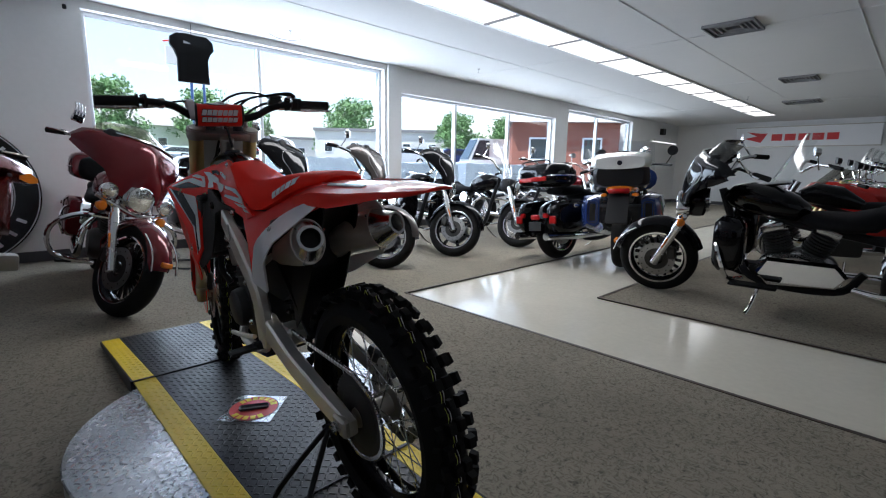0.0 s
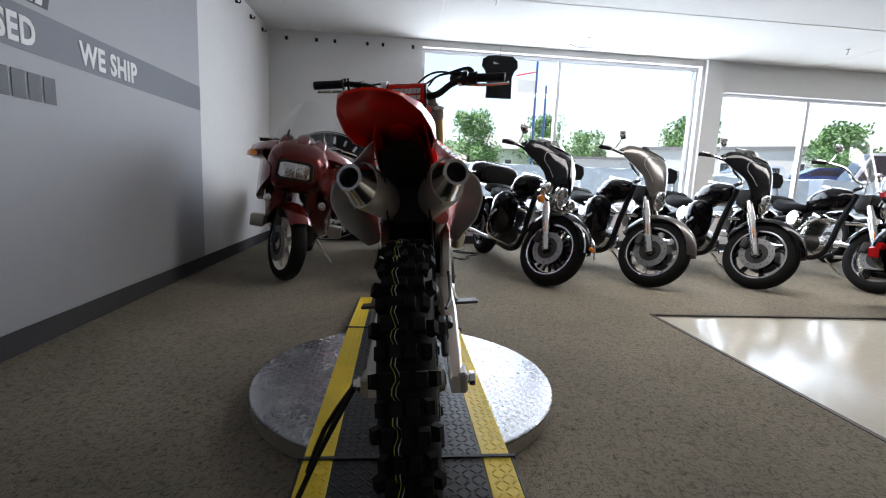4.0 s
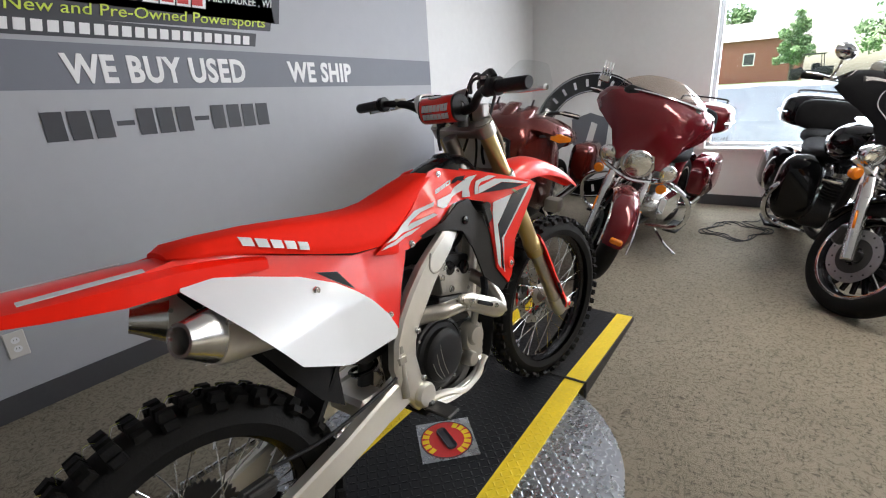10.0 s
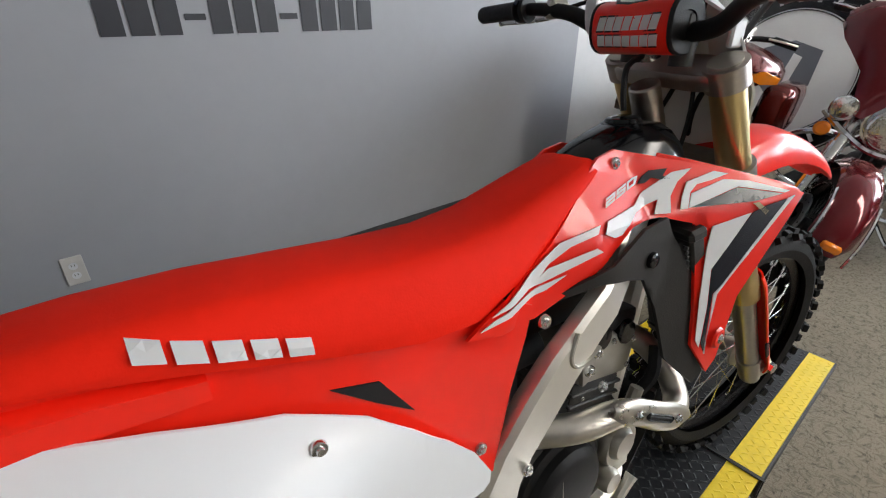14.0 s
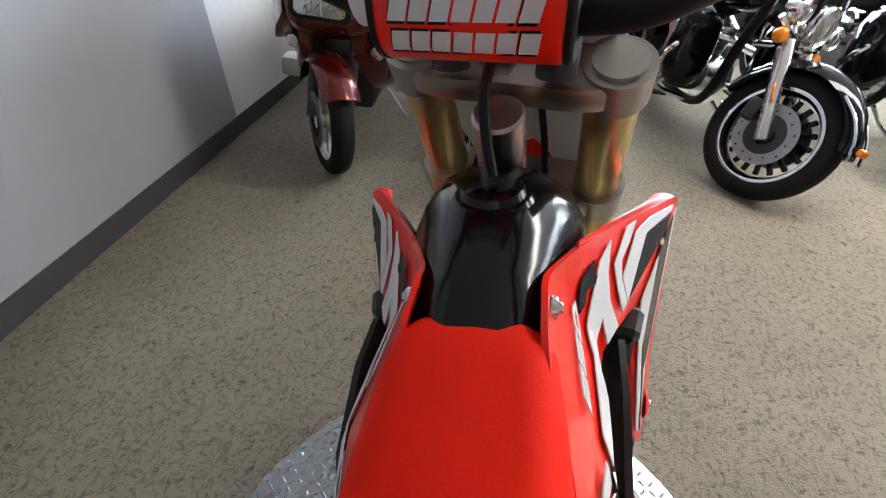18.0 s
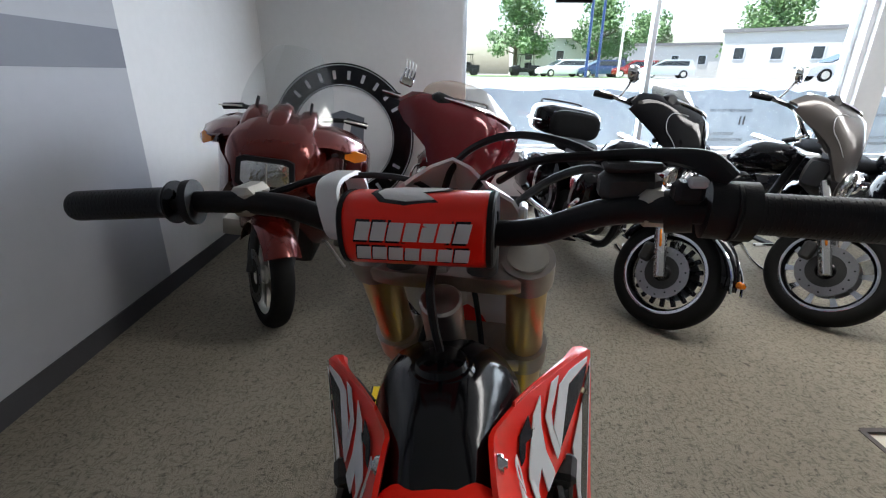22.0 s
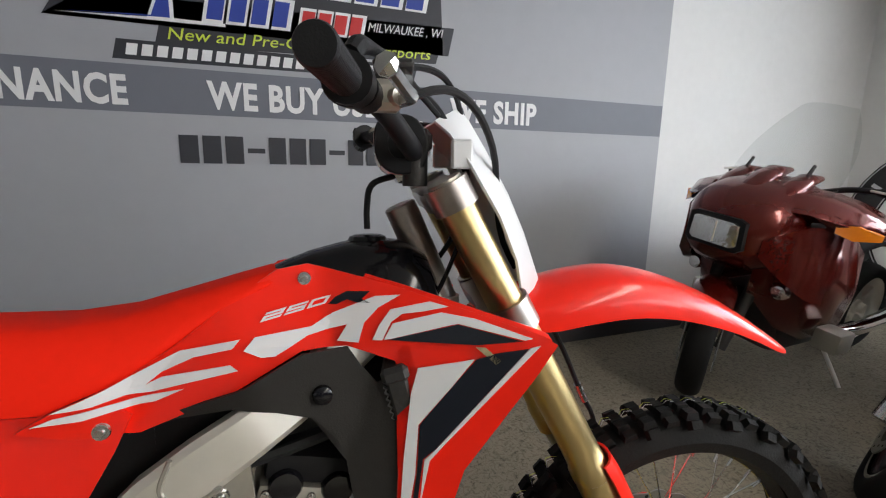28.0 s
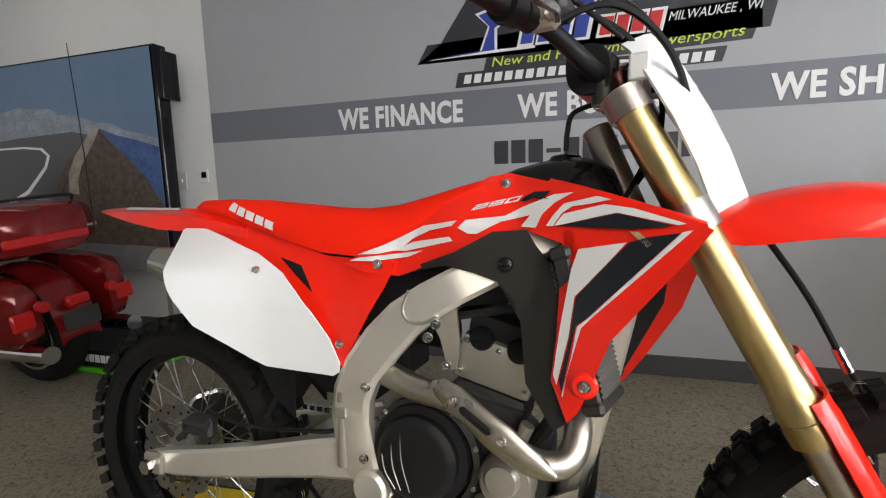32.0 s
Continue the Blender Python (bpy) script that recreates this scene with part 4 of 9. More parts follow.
# engine
both("crankcase", lambda s: rings([[(0.74 + rx * math.cos(a) , s * y, 0.415 + rz * math.sin(a)) for a in (2 * math.pi * k / 18 for k in range(18))] for y, rx, rz in ((0.0, 0.16, 0.115), (0.055, 0.158, 0.112), (0.075, 0.14, 0.10))]), "alu_dark")
hp("clutch_cover", lathe([(0, -0.132), (0.058, -0.131), (0.070, -0.128), (0.078, -0.120), (0.080, -0.108), (0.094, -0.104), (0.097, -0.095), (0.097, -0.07)], 36, "y", (0.676, 0, 0.448)), "black_p", "matt black round clutch cover")
for a, b, c, d in ((-0.064, 0.004, -0.036, -0.056), (-0.045, 0.030, -0.025, -0.056), (-0.027, 0.050, -0.007, -0.056)):
    hp("cover_line", tube([(0.676 + a, -0.1300, 0.448 + b), (0.676 + (a + c) / 2 - 0.006, -0.1315, 0.448 + (b + d) / 2), (0.676 + c, -0.1305, 0.448 + d)], 0.0011, 5), "alu_cast")
hp("clutch_rim", lathe([(0.097, -0.098), (0.108, -0.094), (0.110, -0.082), (0.106, -0.07)], 36, "y", (0.681, 0, 0.446)), "alu_dark")
for k in range(9):
    a = 2 * math.pi * k / 9 + 0.3
    bolt(0.681 + 0.106 * math.cos(a), -0.099, 0.446 + 0.106 * math.sin(a), 0.65)
hp("generator_cover", lathe([(0, 0.118), (0.055, 0.117), (0.068, 0.108), (0.074, 0.09), (0.074, 0.07)], 32, "y", (0.80, 0, 0.42)), "alu_dark")
hp("water_pump", join(lathe([(0, -0.125), (0.026, -0.122), (0.034, -0.110), (0.034, -0.07)], 20, "y", (0.832, 0, 0.44)), rod((0.832, -0.10, 0.44), (0.875, -0.105, 0.54), 0.012, 10)), "alu_cast")
hp("pump_volute", join(lathe([(0.012, -0.114), (0.044, -0.110), (0.050, -0.100), (0.050, -0.07)], 24, "y", (0.838, 0, 0.430)), box(0.06, 0.03, 0.075, (0.855, -0.088, 0.385), 0.010)), "alu_cast", "bright cast pump housing")
hp("case_flange", lathe([(0.118, -0.072), (0.150, -0.070), (0.152, -0.060), (0.118, -0.056)], 36, "y", (0.735, 0, 0.420)), "alu_dark")
for k in range(7):
    a = 2 * math.pi * k / 7 + 0.5
    bolt(0.735 + 0.142 * math.cos(a), -0.075, 0.420 + 0.142 * math.sin(a) * 0.98, 0.6)
both("lower_hanger", lambda s: flat_poly([(0.86, s * 0.055, 0.37), (0.955, s * 0.045, 0.42), (0.945, s * 0.045, 0.34), (0.89, s * 0.055, 0.30)], (0, s * 0.008, 0)), "alu_cast", smooth=0)
hp("oil_cap", lathe([(0, -0.128), (0.020, -0.126), (0.024, -0.118), (0.024, -0.09)], 20, "y", (0.800, 0, 0.375)), "alu_cast")
TL = Matrix.Translation((0.80, 0, 0.58)) @ Matrix.Rotation(radians(14), 4, "Y")
hp("cylinder", moved(box(0.135, 0.150, 0.10, (0, 0, -0.05), 0.012, None, 2), TL), "alu_dark")
for k in range(4):
    hp("cylinder_fin", moved(box(0.142, 0.158, 0.006, (0, 0, -0.085 + 0.022 * k), 0.002), TL), "alu_dark")
hp("cylinder_head", moved(box(0.145, 0.170, 0.085, (0, 0, 0.045), 0.014, None, 2), TL), "alu_cast", "bare cast aluminium cylinder head")
hp("head_cover", moved(box(0.135, 0.160, 0.042, (0.0, 0, 0.107), 0.014, None, 2), TL), "black_p", "black valve cover")
for x in (-0.036, 0.034):
    hp("cam_plug", moved(lathe([(0, -0.090), (0.020, -0.089), (0.023, -0.083), (0.023, -0.07)], 20, "y", (x, 0, 0.086)), TL), "black_g")
for x, z in ((-0.06, 0.02), (-0.06, 0.075), (0.06, 0.02), (0.0, 0.075), (0.06, 0.07)):
    p = TL @ Vector((x, -0.087, z))
    bolt(p.x, p.y, p.z, 0.7)
hp("throttle_body", rod((0.60, 0, 0.66), (0.71, 0, 0.655), 0.032, 16), "black_p")
hp("gear_case", rings([[(x, y, z) for y, z in ((-0.07, 0.33), (0.07, 0.33), (0.08, 0.46), (-0.08, 0.46))] for x in (0.60, 0.66, 0.86, 0.90)]), "alu_dark")
hp("skid_plate", rings([[(x, -0.085, z), (x, 0.085, z), (x, 0.085, z - 0.006), (x, -0.085, z - 0.006)] for x, z in ((0.60, 0.285), (0.75, 0.262), (0.90, 0.275), (0.965, 0.36), (0.985, 0.45))]), "black_p")

# exhaust: header, shield, two silencers
hp("header_pipe", tube([(0.865, -0.02, 0.625), (0.925, -0.05, 0.605), (0.955, -0.100, 0.555), (0.945, -0.140, 0.510), (0.900, -0.160, 0.505), (0.84, -0.166, 0.535), (0.765, -0.148, 0.577), (0.68, -0.128, 0.583), (0.60, -0.085, 0.588), (0.52, -0.06, 0.60), (0.42, -0.085, 0.66)],
                       [0.021, 0.022, 0.022, 0.022, 0.022, 0.022, 0.021, 0.023, 0.025, 0.025, 0.028], 14, 6), "titan", "heat-tinted header pipe")
def heat_shield():
    rows = []
    line = ((0.722, -0.160, 0.606, 0.008), (0.735, -0.165, 0.602, 0.018), (0.764, -0.172, 0.589, 0.024), (0.81, -0.184, 0.566, 0.022), (0.851, -0.190, 0.545, 0.023), (0.89, -0.188, 0.521, 0.018), (0.915, -0.182, 0.505, 0.012), (0.930, -0.176, 0.496, 0.005))
    for i, (x, y, z, r) in enumerate(line):
        a, b = Vector(line[max(0, i - 1)][:3]), Vector(line[min(len(line) - 1, i + 1)][:3])
        d = (b - a).normalized()
        n = d.cross(Vector((0, -1, 0))).normalized()
        o = n.cross(d)
        if o.y > 0:
            o = -o
        rows.append([Vector((x, y, z)) + n * r * math.sin(q) + o * (0.010 * math.cos(q) - 0.008) for q in (radians(-100 + 200 * k / 10) for k in range(11))])
    return shell(rows, 0.003)


shd = hp("heat_shield", heat_shield(), "titan", "slotted metal heat shield", smooth=60)
hp("shield_slot", moved(box(0.062, 0.004, 0.012, (0, 0, 0), 0.004), Matrix.Translation((0.806, -0.1865, 0.5675)) @ Matrix.Rotation(radians(-13), 4, "Z") @ Matrix.Rotation(radians(27), 4, "Y")), "black_p", parent=shd)
for x, y, z in ((0.764, -0.176, 0.589), (0.851, -0.195, 0.545)):
    bolt(x, y, z, 0.95)


def silencer(s):
    ax = [(0.034, 0.120, 0.786), (0.100, 0.099, 0.766), (0.280, 0.056, 0.716), (0.44, 0.045, 0.675)]
    prof = [(0.0, 0.031), (0.03, 0.036), (0.115, 0.056)]
    rows = []
    a, b = Vector(ax[0]), Vector(ax[1])
    return ax


for s in (-1, 1):
    A, B, C, D = [Vector((x, s * y, z)) for x, y, z in silencer(s)]
    d = (B - A).normalized()
    u = d.cross(Vector((0, 0, 1))).normalized()
    v = u.cross(d)

    def ringat(p, ru, rv, n=24):
        return [p + u * math.cos(q) * ru + v * math.sin(q) * rv for q in (2 * math.pi * k / n for k in range(n))]

    body = hp("silencer", rings([ringat(B - d * 0.012, 0.042, 0.056), ringat(B + d * 0.004, 0.043, 0.058), ringat(C, 0.040, 0.052), ringat(D, 0.030, 0.036)]), "can", "dull silver silencer can")
    hp("end_cone", rings([ringat(A + d * 0.045, 0.018, 0.018), ringat(A, 0.022, 0.022), ringat(A - d * 0.006, 0.024, 0.024), ringat(A - d * 0.006, 0.031, 0.031), ringat(A + d * 0.006, 0.033, 0.034), ringat(A + d * 0.058, 0.040, 0.053), ringat(A + d * 0.072, 0.042, 0.055), ringat(A + d * 0.074, 0.037, 0.050)], cap=False),
       "steel", "polished tapered end cap", parent=body)
    hp("bore", rings([ringat(A + d * 0.030, 0.019, 0.019), ringat(A + d * 0.032, 0.0195, 0.0195)]), "black_p", parent=body)
    for q in (0.4, 2.4, 4.3):
        p = B + u * math.cos(q) * 0.045 + v * math.sin(q) * 0.059 - d * 0.01
        bolt(p.x, p.y, p.z, 0.6)


# plastics
def side_y(s):
    return lambda x, z: s * (0.062 + 0.19 * (0.87 - z) + 0.10 * max(0, x - 0.48))


def ease(q):
    q = min(1, max(0, q))
    return q * q * (3 - 2 * q)


def plate_y(s):
    def f(x, z):
        q = min(1, max(0, (0.885 - z) / 0.18))
        return s * (0.056 + 0.090 * q * q * (3 - 2 * q) + 0.080 * min(1, 1.6 * q) * (1 - ease((x - 0.02) / 0.34)) - 0.026 * ease((x - 0.22) / 0.30))
    return f


both("side_plate", lambda s: sheet([(0.064, 0.856), (0.072, 0.868), (0.10, 0.868), (0.193, 0.842), (0.29, 0.810), (0.326, 0.792), (0.366, 0.772), (0.410, 0.738), (0.450, 0.700), (0.490, 0.652), (0.514, 0.606), (0.512, 0.588), (0.500, 0.580), (0.43, 0.582), (0.352, 0.586), (0.318, 0.600), (0.205, 0.664), (0.135, 0.755), (0.09, 0.820)], plate_y(s), 0.004, fine=0.02), "white_p", "glossy white number side plate")
both("side_panel", lambda s: sheet([(0.03, 0.902), (0.09, 0.910), (0.135, 0.912), (0.178, 0.908), (0.25, 0.868), (0.354, 0.838), (0.452, 0.809), (0.521, 0.806), (0.57, 0.822), (0.618, 0.800), (0.600, 0.760), (0.566, 0.700), (0.520, 0.600), (0.500, 0.598), (0.430, 0.684), (0.385, 0.728), (0.34, 0.752), (0.30, 0.785), (0.22, 0.808), (0.10, 0.842), (0.03, 0.872)], side_y(s), 0.004, fine=0.035), "red", "glossy red side panel")
# vent recess: its inner shade painted as a black sheet on the uncut panel
both("panel_vent", lambda s: sheet([(0.340, 0.802), (0.394, 0.787), (0.428, 0.735), (0.385, 0.766)], lambda x, z: side_y(s)(x, z) + s * 0.002, 0.002, fine=0.012), "black_p", smooth=0)
for s in (-1, 1):
    for x, z, f in ((0.153, 0.866, side_y(s)), (0.308, 0.776, plate_y(s)), (0.507, 0.640, side_y(s))):
        bolt(x, f(x, z) + s * 0.002, z, 1.1)


def rows_across(prof, n=9):
    """Shell over cross rows: each (x, z centre, half width, z drop at the edge, lip)."""
    rows = []
    for x, z, hw, drop, lip in prof:
        r = []
        for k in range(n):
            q = -1 + 2 * k / (n - 1)
            r.append((x, q * hw, z - drop * abs(q) ** 2.2))
        r = [(x, -hw, z - drop - lip)] + r + [(x, hw, z - drop - lip)]
        rows.append(r)
    return rows


tail_rows = rows_across([(-0.330, 0.910, 0.030, 0.004, 0.002), (-0.308, 0.912, 0.048, 0.007, 0.005), (-0.22, 0.916, 0.072, 0.014, 0.014), (-0.12, 0.913, 0.084, 0.018, 0.024), (-0.02, 0.911, 0.088, 0.020, 0.034), (0.08, 0.909, 0.082, 0.022, 0.034), (0.16, 0.903, 0.074, 0.026, 0.026), (0.24, 0.892, 0.070, 0.030, 0.02)])
hp("rear_fender", shell([[(x, y + 0.045 * max(0, 0.2 - x), z) for x, y, z in r] for r in tail_rows]), "red", "long glossy red rear fender")
both("fender_strip", lambda s: flat_poly([(-0.14, s * 0.062, 0.9085), (0.025, s * 0.058, 0.9065), (0.025, s * 0.068, 0.9035), (-0.14, s * 0.072, 0.9055)], (0, 0, 0.0025)), "decal_g", smooth=0)
hp("inner_fender", shell(rows_across([(0.10, 0.868, 0.050, 0.02, 0.03), (0.15, 0.84, 0.055, 0.02, 0.08), (0.22, 0.78, 0.060, 0.02, 0.14), (0.30, 0.70, 0.062, 0.02, 0.18), (0.36, 0.58, 0.058, 0.01, 0.12)])), "black_p")


def seat():
    rows = []
    for x, zt, zb, wt, wb in ((0.068, 0.919, 0.909, 0.030, 0.046), (0.09, 0.928, 0.905, 0.046, 0.062), (0.16, 0.929, 0.895, 0.054, 0.070), (0.25, 0.926, 0.872, 0.060, 0.078), (0.35, 0.917, 0.842, 0.064, 0.084), (0.45, 0.908, 0.816, 0.066, 0.088), (0.53, 0.905, 0.811, 0.064, 0.088), (0.60, 0.912, 0.836, 0.060, 0.082), (0.68, 0.933, 0.884, 0.055, 0.074), (0.735, 0.948, 0.916, 0.050, 0.066), (0.775, 0.958, 0.938, 0.044, 0.058), (0.792, 0.957, 0.944, 0.034, 0.046)):
        h = zt - zb
        rows.append([(x, -wb, zb), (x, -wb - 0.002, zb + h * 0.25), (x, -wt - (wb - wt) * 0.45, zb + h * 0.72), (x, -wt * 0.92, zt - h * 0.06), (x, -wt * 0.6, zt), (x, 0, zt + 0.002),
                     (x, wt * 0.6, zt), (x, wt * 0.92, zt - h * 0.06), (x, wt + (wb - wt) * 0.45, zb + h * 0.72), (x, wb + 0.002, zb + h * 0.25), (x, wb, zb), (x, 0, zb - 0.004)])
    bm = rings(rows)
    bmesh.ops.subdivide_edges(bm, edges=list(bm.edges), cuts=1, use_grid_fill=True, smooth=0.6)
    return bm


seat_ob = hp("seat", seat(), "seat_red", "long red grippy seat", smooth=60)


def seat_side(x, z):
    zt = float(np.interp(x, (0.16, 0.25, 0.35, 0.45), (0.926, 0.926, 0.917, 0.908)))
    zb = float(np.interp(x, (0.16, 0.25, 0.35, 0.45), (0.900, 0.872, 0.842, 0.816)))
    q = min(1, max(0, (z - zb) / (zt - zb)))
    wt = float(np.interp(x, (0.16, 0.25, 0.35, 0.45), (0.050, 0.060, 0.064, 0.066)))
    wb = float(np.interp(x, (0.16, 0.25, 0.35, 0.45), (0.066, 0.078, 0.084, 0.088)))
    return float(np.interp(q, (0, 0.25, 0.72, 0.94), (wb, wb + 0.002, wt + (wb - wt) * 0.45, wt * 0.92))) + 0.0052


for s in (-1, 1):
    bm = bmesh.new()
    for k in range(5):
        x0 = 0.195 + 0.028 * k
        zc = 0.911 - 0.0095 * k
        bm = join(bm, sheet([(x0, zc - 0.008), (x0 + 0.022, zc - 0.0148), (x0 + 0.022, zc + 0.0025), (x0, zc + 0.0095)], lambda x, z: s * seat_side(x, z), 0.001, fine=0.012))
    hp("maker_mark", bm, "decal_w", smooth=0, parent=seat_ob)

# tank and shrouds
def tank_rows():
    rows = []
    for x, z, hw, dz in ((0.765, 0.952, 0.043, 0.05), (0.80, 0.968, 0.0455, 0.08), (0.83, 0.979, 0.047, 0.10), (0.88, 0.991, 0.058, 0.13), (0.93, 0.996, 0.074, 0.15), (0.970, 0.990, 0.076, 0.15), (0.998, 0.972, 0.066, 0.13), (1.012, 0.945, 0.048, 0.10), (1.018, 0.915, 0.026, 0.06)):
        rows.append([(x, hw * 1.25 * math.copysign(abs(math.cos(a)) ** 0.8, math.cos(a)), z - dz + dz * math.sin(a) ** 0.75) for a in (math.pi * k / 12 for k in range(13))])
    return rows


tank = hp("fuel_tank", rings(tank_rows()), "tank", "glossy black fuel tank cover", smooth=60)
cap = hp("fuel_cap", lathe([(0, 0.008), (0.020, 0.0075), (0.027, 0.005), (0.030, -0.001), (0.034, -0.002), (0.038, -0.008)], 26, "z", (0.915, 0, 0.9925)), "tank")
hp("vent_hose", tube([(0.915, 0, 1.008), (0.916, 0.004, 1.04), (0.925, 0.006, 1.075), (0.965, 0.004, 1.09)], 0.0048, 8), "black_p")


def shroud_y(s, off=0.0):
    def f(x, z):
        bulge = min(0.03, 0.4 * max(0, 0.945 - z)) * min(1, max(0, (x - 0.62) / 0.12))
        return s * (max(-0.0205 + 0.402 * (x - 0.65) + 0.16 * (0.93 - z), 0.058 + 0.18 * (0.93 - z), 0.0935 - 0.25 * max(0, x - 0.57)) + bulge + off)
    return f


SHROUD = [(0.505, 0.795), (0.540, 0.814), (0.600, 0.836), (0.66, 0.872), (0.736, 0.928), (0.785, 0.960), (0.825, 0.966), (0.93, 0.938), (1.031, 0.904), (1.108, 0.876), (1.120, 0.868), (1.092, 0.828), (1.002, 0.712), (0.962, 0.606), (0.945, 0.585), (0.918, 0.640), (0.924, 0.701), (0.931, 0.758), (0.938, 0.809), (0.950, 0.838), (0.869, 0.864), (0.813, 0.860), (0.725, 0.815), (0.625, 0.776), (0.560, 0.780)]
both("shroud", lambda s: sheet(SHROUD, shroud_y(s), 0.005, fine=0.018), "red", "glossy red radiator shroud with white and black graphics")


def shroud_lip(s):
    """Top edge of the shroud rolled inward, broadest at its front tip."""
    rows = []
    for x, z, w in ((0.90, 0.946, 0.004), (0.95, 0.931, 0.006), (1.00, 0.914, 0.009), (1.04, 0.900, 0.013), (1.075, 0.888, 0.019), (1.100, 0.879, 0.026), (1.114, 0.873, 0.030)):
        y = abs(shroud_y(s)(x, z))
        rows.append([(x, s * (y + 0.001), z - 0.006), (x, s * (y - 0.001), z + 0.001), (x, s * (y - w * 0.35), z + 0.006), (x, s * (y - w * 0.75), z + 0.006), (x - 0.002, s * (y - w), z + 0.001)])
    return shell(rows, 0.003)


both("shroud_lip", shroud_lip, "red")
both("shroud_liner", lambda s: sheet([(0.955, 0.915), (1.03, 0.893), (1.090, 0.868), (1.085, 0.835), (1.01, 0.725), (0.965, 0.74), (0.955, 0.84)], shroud_y(s, -0.022), 0.004, fine=0.04), "black_p", "black liner inside the shroud")
GRAPH = [("decal_w", [(0.541, 0.815), (0.591, 0.833), (0.672, 0.871), (0.741, 0.881), (0.732, 0.871), (0.688, 0.863), (0.651, 0.847), (0.633, 0.833), (0.613, 0.824), (0.581, 0.817)]),
         ("decal_w", [(0.633, 0.833), (0.651, 0.841), (0.729, 0.852), (0.738, 0.845), (0.671, 0.831), (0.638, 0.824), (0.613, 0.824)]),
         ("decal_w", [(0.522, 0.802), (0.544, 0.809), (0.610, 0.817), (0.676, 0.826), (0.643, 0.813), (0.573, 0.803)]),
         ("decal_w", [(0.745, 0.868), (0.758, 0.882), (0.826, 0.889), (0.855, 0.904), (0.909, 0.924), (0.941, 0.926), (0.911, 0.910), (0.892, 0.892), (0.883, 0.869), (0.857, 0.871), (0.871, 0.890), (0.821, 0.879), (0.797, 0.869), (0.781, 0.858), (0.765, 0.858)]),
         ("decal_w", [(0.900, 0.872), (0.910, 0.889), (0.926, 0.908), (0.976, 0.918), (0.998, 0.912), (0.966, 0.906), (0.940, 0.903), (0.925, 0.893), (0.912, 0.872)]),
         ("decal_w", [(0.914, 0.8725), (0.927, 0.8915), (0.971, 0.901), (0.988, 0.905), (1.028, 0.898), (1.091, 0.876), (1.081, 0.874), (1.006, 0.892), (0.995, 0.890), (0.923, 0.874)]),
         ("decal_k", [(0.918, 0.8725), (1.006, 0.891), (1.078, 0.873), (1.024, 0.868)]),
         ("decal_w", [(0.953, 0.838), (1.020, 0.850), (0.992, 0.816), (0.950, 0.768), (0.943, 0.707), (0.928, 0.636), (0.922, 0.650), (0.930, 0.722), (0.943, 0.806)]),
         ("decal_k", [(1.023, 0.850), (1.047, 0.858), (1.084, 0.864), (0.968, 0.738), (0.953, 0.726), (0.945, 0.679), (0.936, 0.627), (0.932, 0.642), (0.945, 0.707), (0.952, 0.768), (0.993, 0.816)]),
         ("decal_w", [(1.086, 0.865), (1.098, 0.868), (0.979, 0.744), (0.961, 0.724), (0.942, 0.650), (0.938, 0.621), (0.936, 0.623), (0.948, 0.679), (0.955, 0.725), (0.969, 0.738)])]
# the slanted number 2 5 0 as flat strokes on a unit cell
BAR = lambda v: [(0, v - 0.12), (1, v - 0.12), (1, v + 0.12), (0, v + 0.12)]
POST = lambda u, a, b: [(u - 0.09, a), (u + 0.09, a), (u + 0.09, b), (u - 0.09, b)]
DIGITS = [[BAR(0.12), BAR(0.5), BAR(0.88), POST(0.09, 0.24, 0.38), POST(0.91, 0.62, 0.76)], [BAR(0.12), BAR(0.5), BAR(0.88), POST(0.91, 0.24, 0.38), POST(0.09, 0.62, 0.76)], [BAR(0.12), BAR(0.88), POST(0.09, 0.24, 0.76), POST(0.91, 0.24, 0.76)]]
for s in (-1, 1):
    for m_, poly in GRAPH:
        hp("graphic", sheet(poly, shroud_y(s, 0.0042), 0.0012, fine=0.012), m_, smooth=0)
    for k, strokes in enumerate(DIGITS):
        x0, z0 = 0.764 + 0.0285 * k, 0.8982 + 0.0057 * k
        for q, stroke in enumerate(strokes):
            hp("digit_stroke", sheet([(x0 + 0.0245 * u + 0.008 * v, z0 + 0.0050 * u + 0.0105 * v) for u, v in stroke], shroud_y(s, 0.0042), 0.0010, fine=0.012), "decal_w", smooth=0)
    hp("model_mark", sheet([(0.849, 0.914), (0.860, 0.914), (0.873, 0.920), (0.886, 0.916), (0.902, 0.916), (0.888, 0.922), (0.903, 0.930), (0.874, 0.930), (0.859, 0.923)], shroud_y(s, 0.0042), 0.0012, fine=0.02), "decal_k", smooth=0)
    hp("tan_label", sheet([(1.023, 0.865), (1.034, 0.865), (1.051, 0.849), (1.045, 0.844)], shroud_y(s, 0.0042), 0.0010, fine=0.02), "tan_vinyl", smooth=0)
    for x, z in ((0.820, 0.947), (0.968, 0.643)):
        bolt(x, shroud_y(s)(x, z) + s * 0.003, z, 1.15)
hp("shroud_lower", sheet([(1.150, 0.815), (1.162, 0.800), (1.130, 0.710), (1.060, 0.600), (0.992, 0.508), (0.965, 0.530), (1.000, 0.640), (1.080, 0.800)], lambda x, z: 0.186 - 0.05 * (0.8 - z), 0.005, fine=0.03), "red", "lower edge of the far radiator shroud")
hp("far_liner", sheet([(1.105, 0.800), (1.095, 0.720), (1.035, 0.600), (0.990, 0.520), (0.955, 0.535), (0.970, 0.640), (1.030, 0.780)], lambda x, z: 0.165 - 0.05 * (0.8 - z), 0.004, fine=0.04), "black_p")
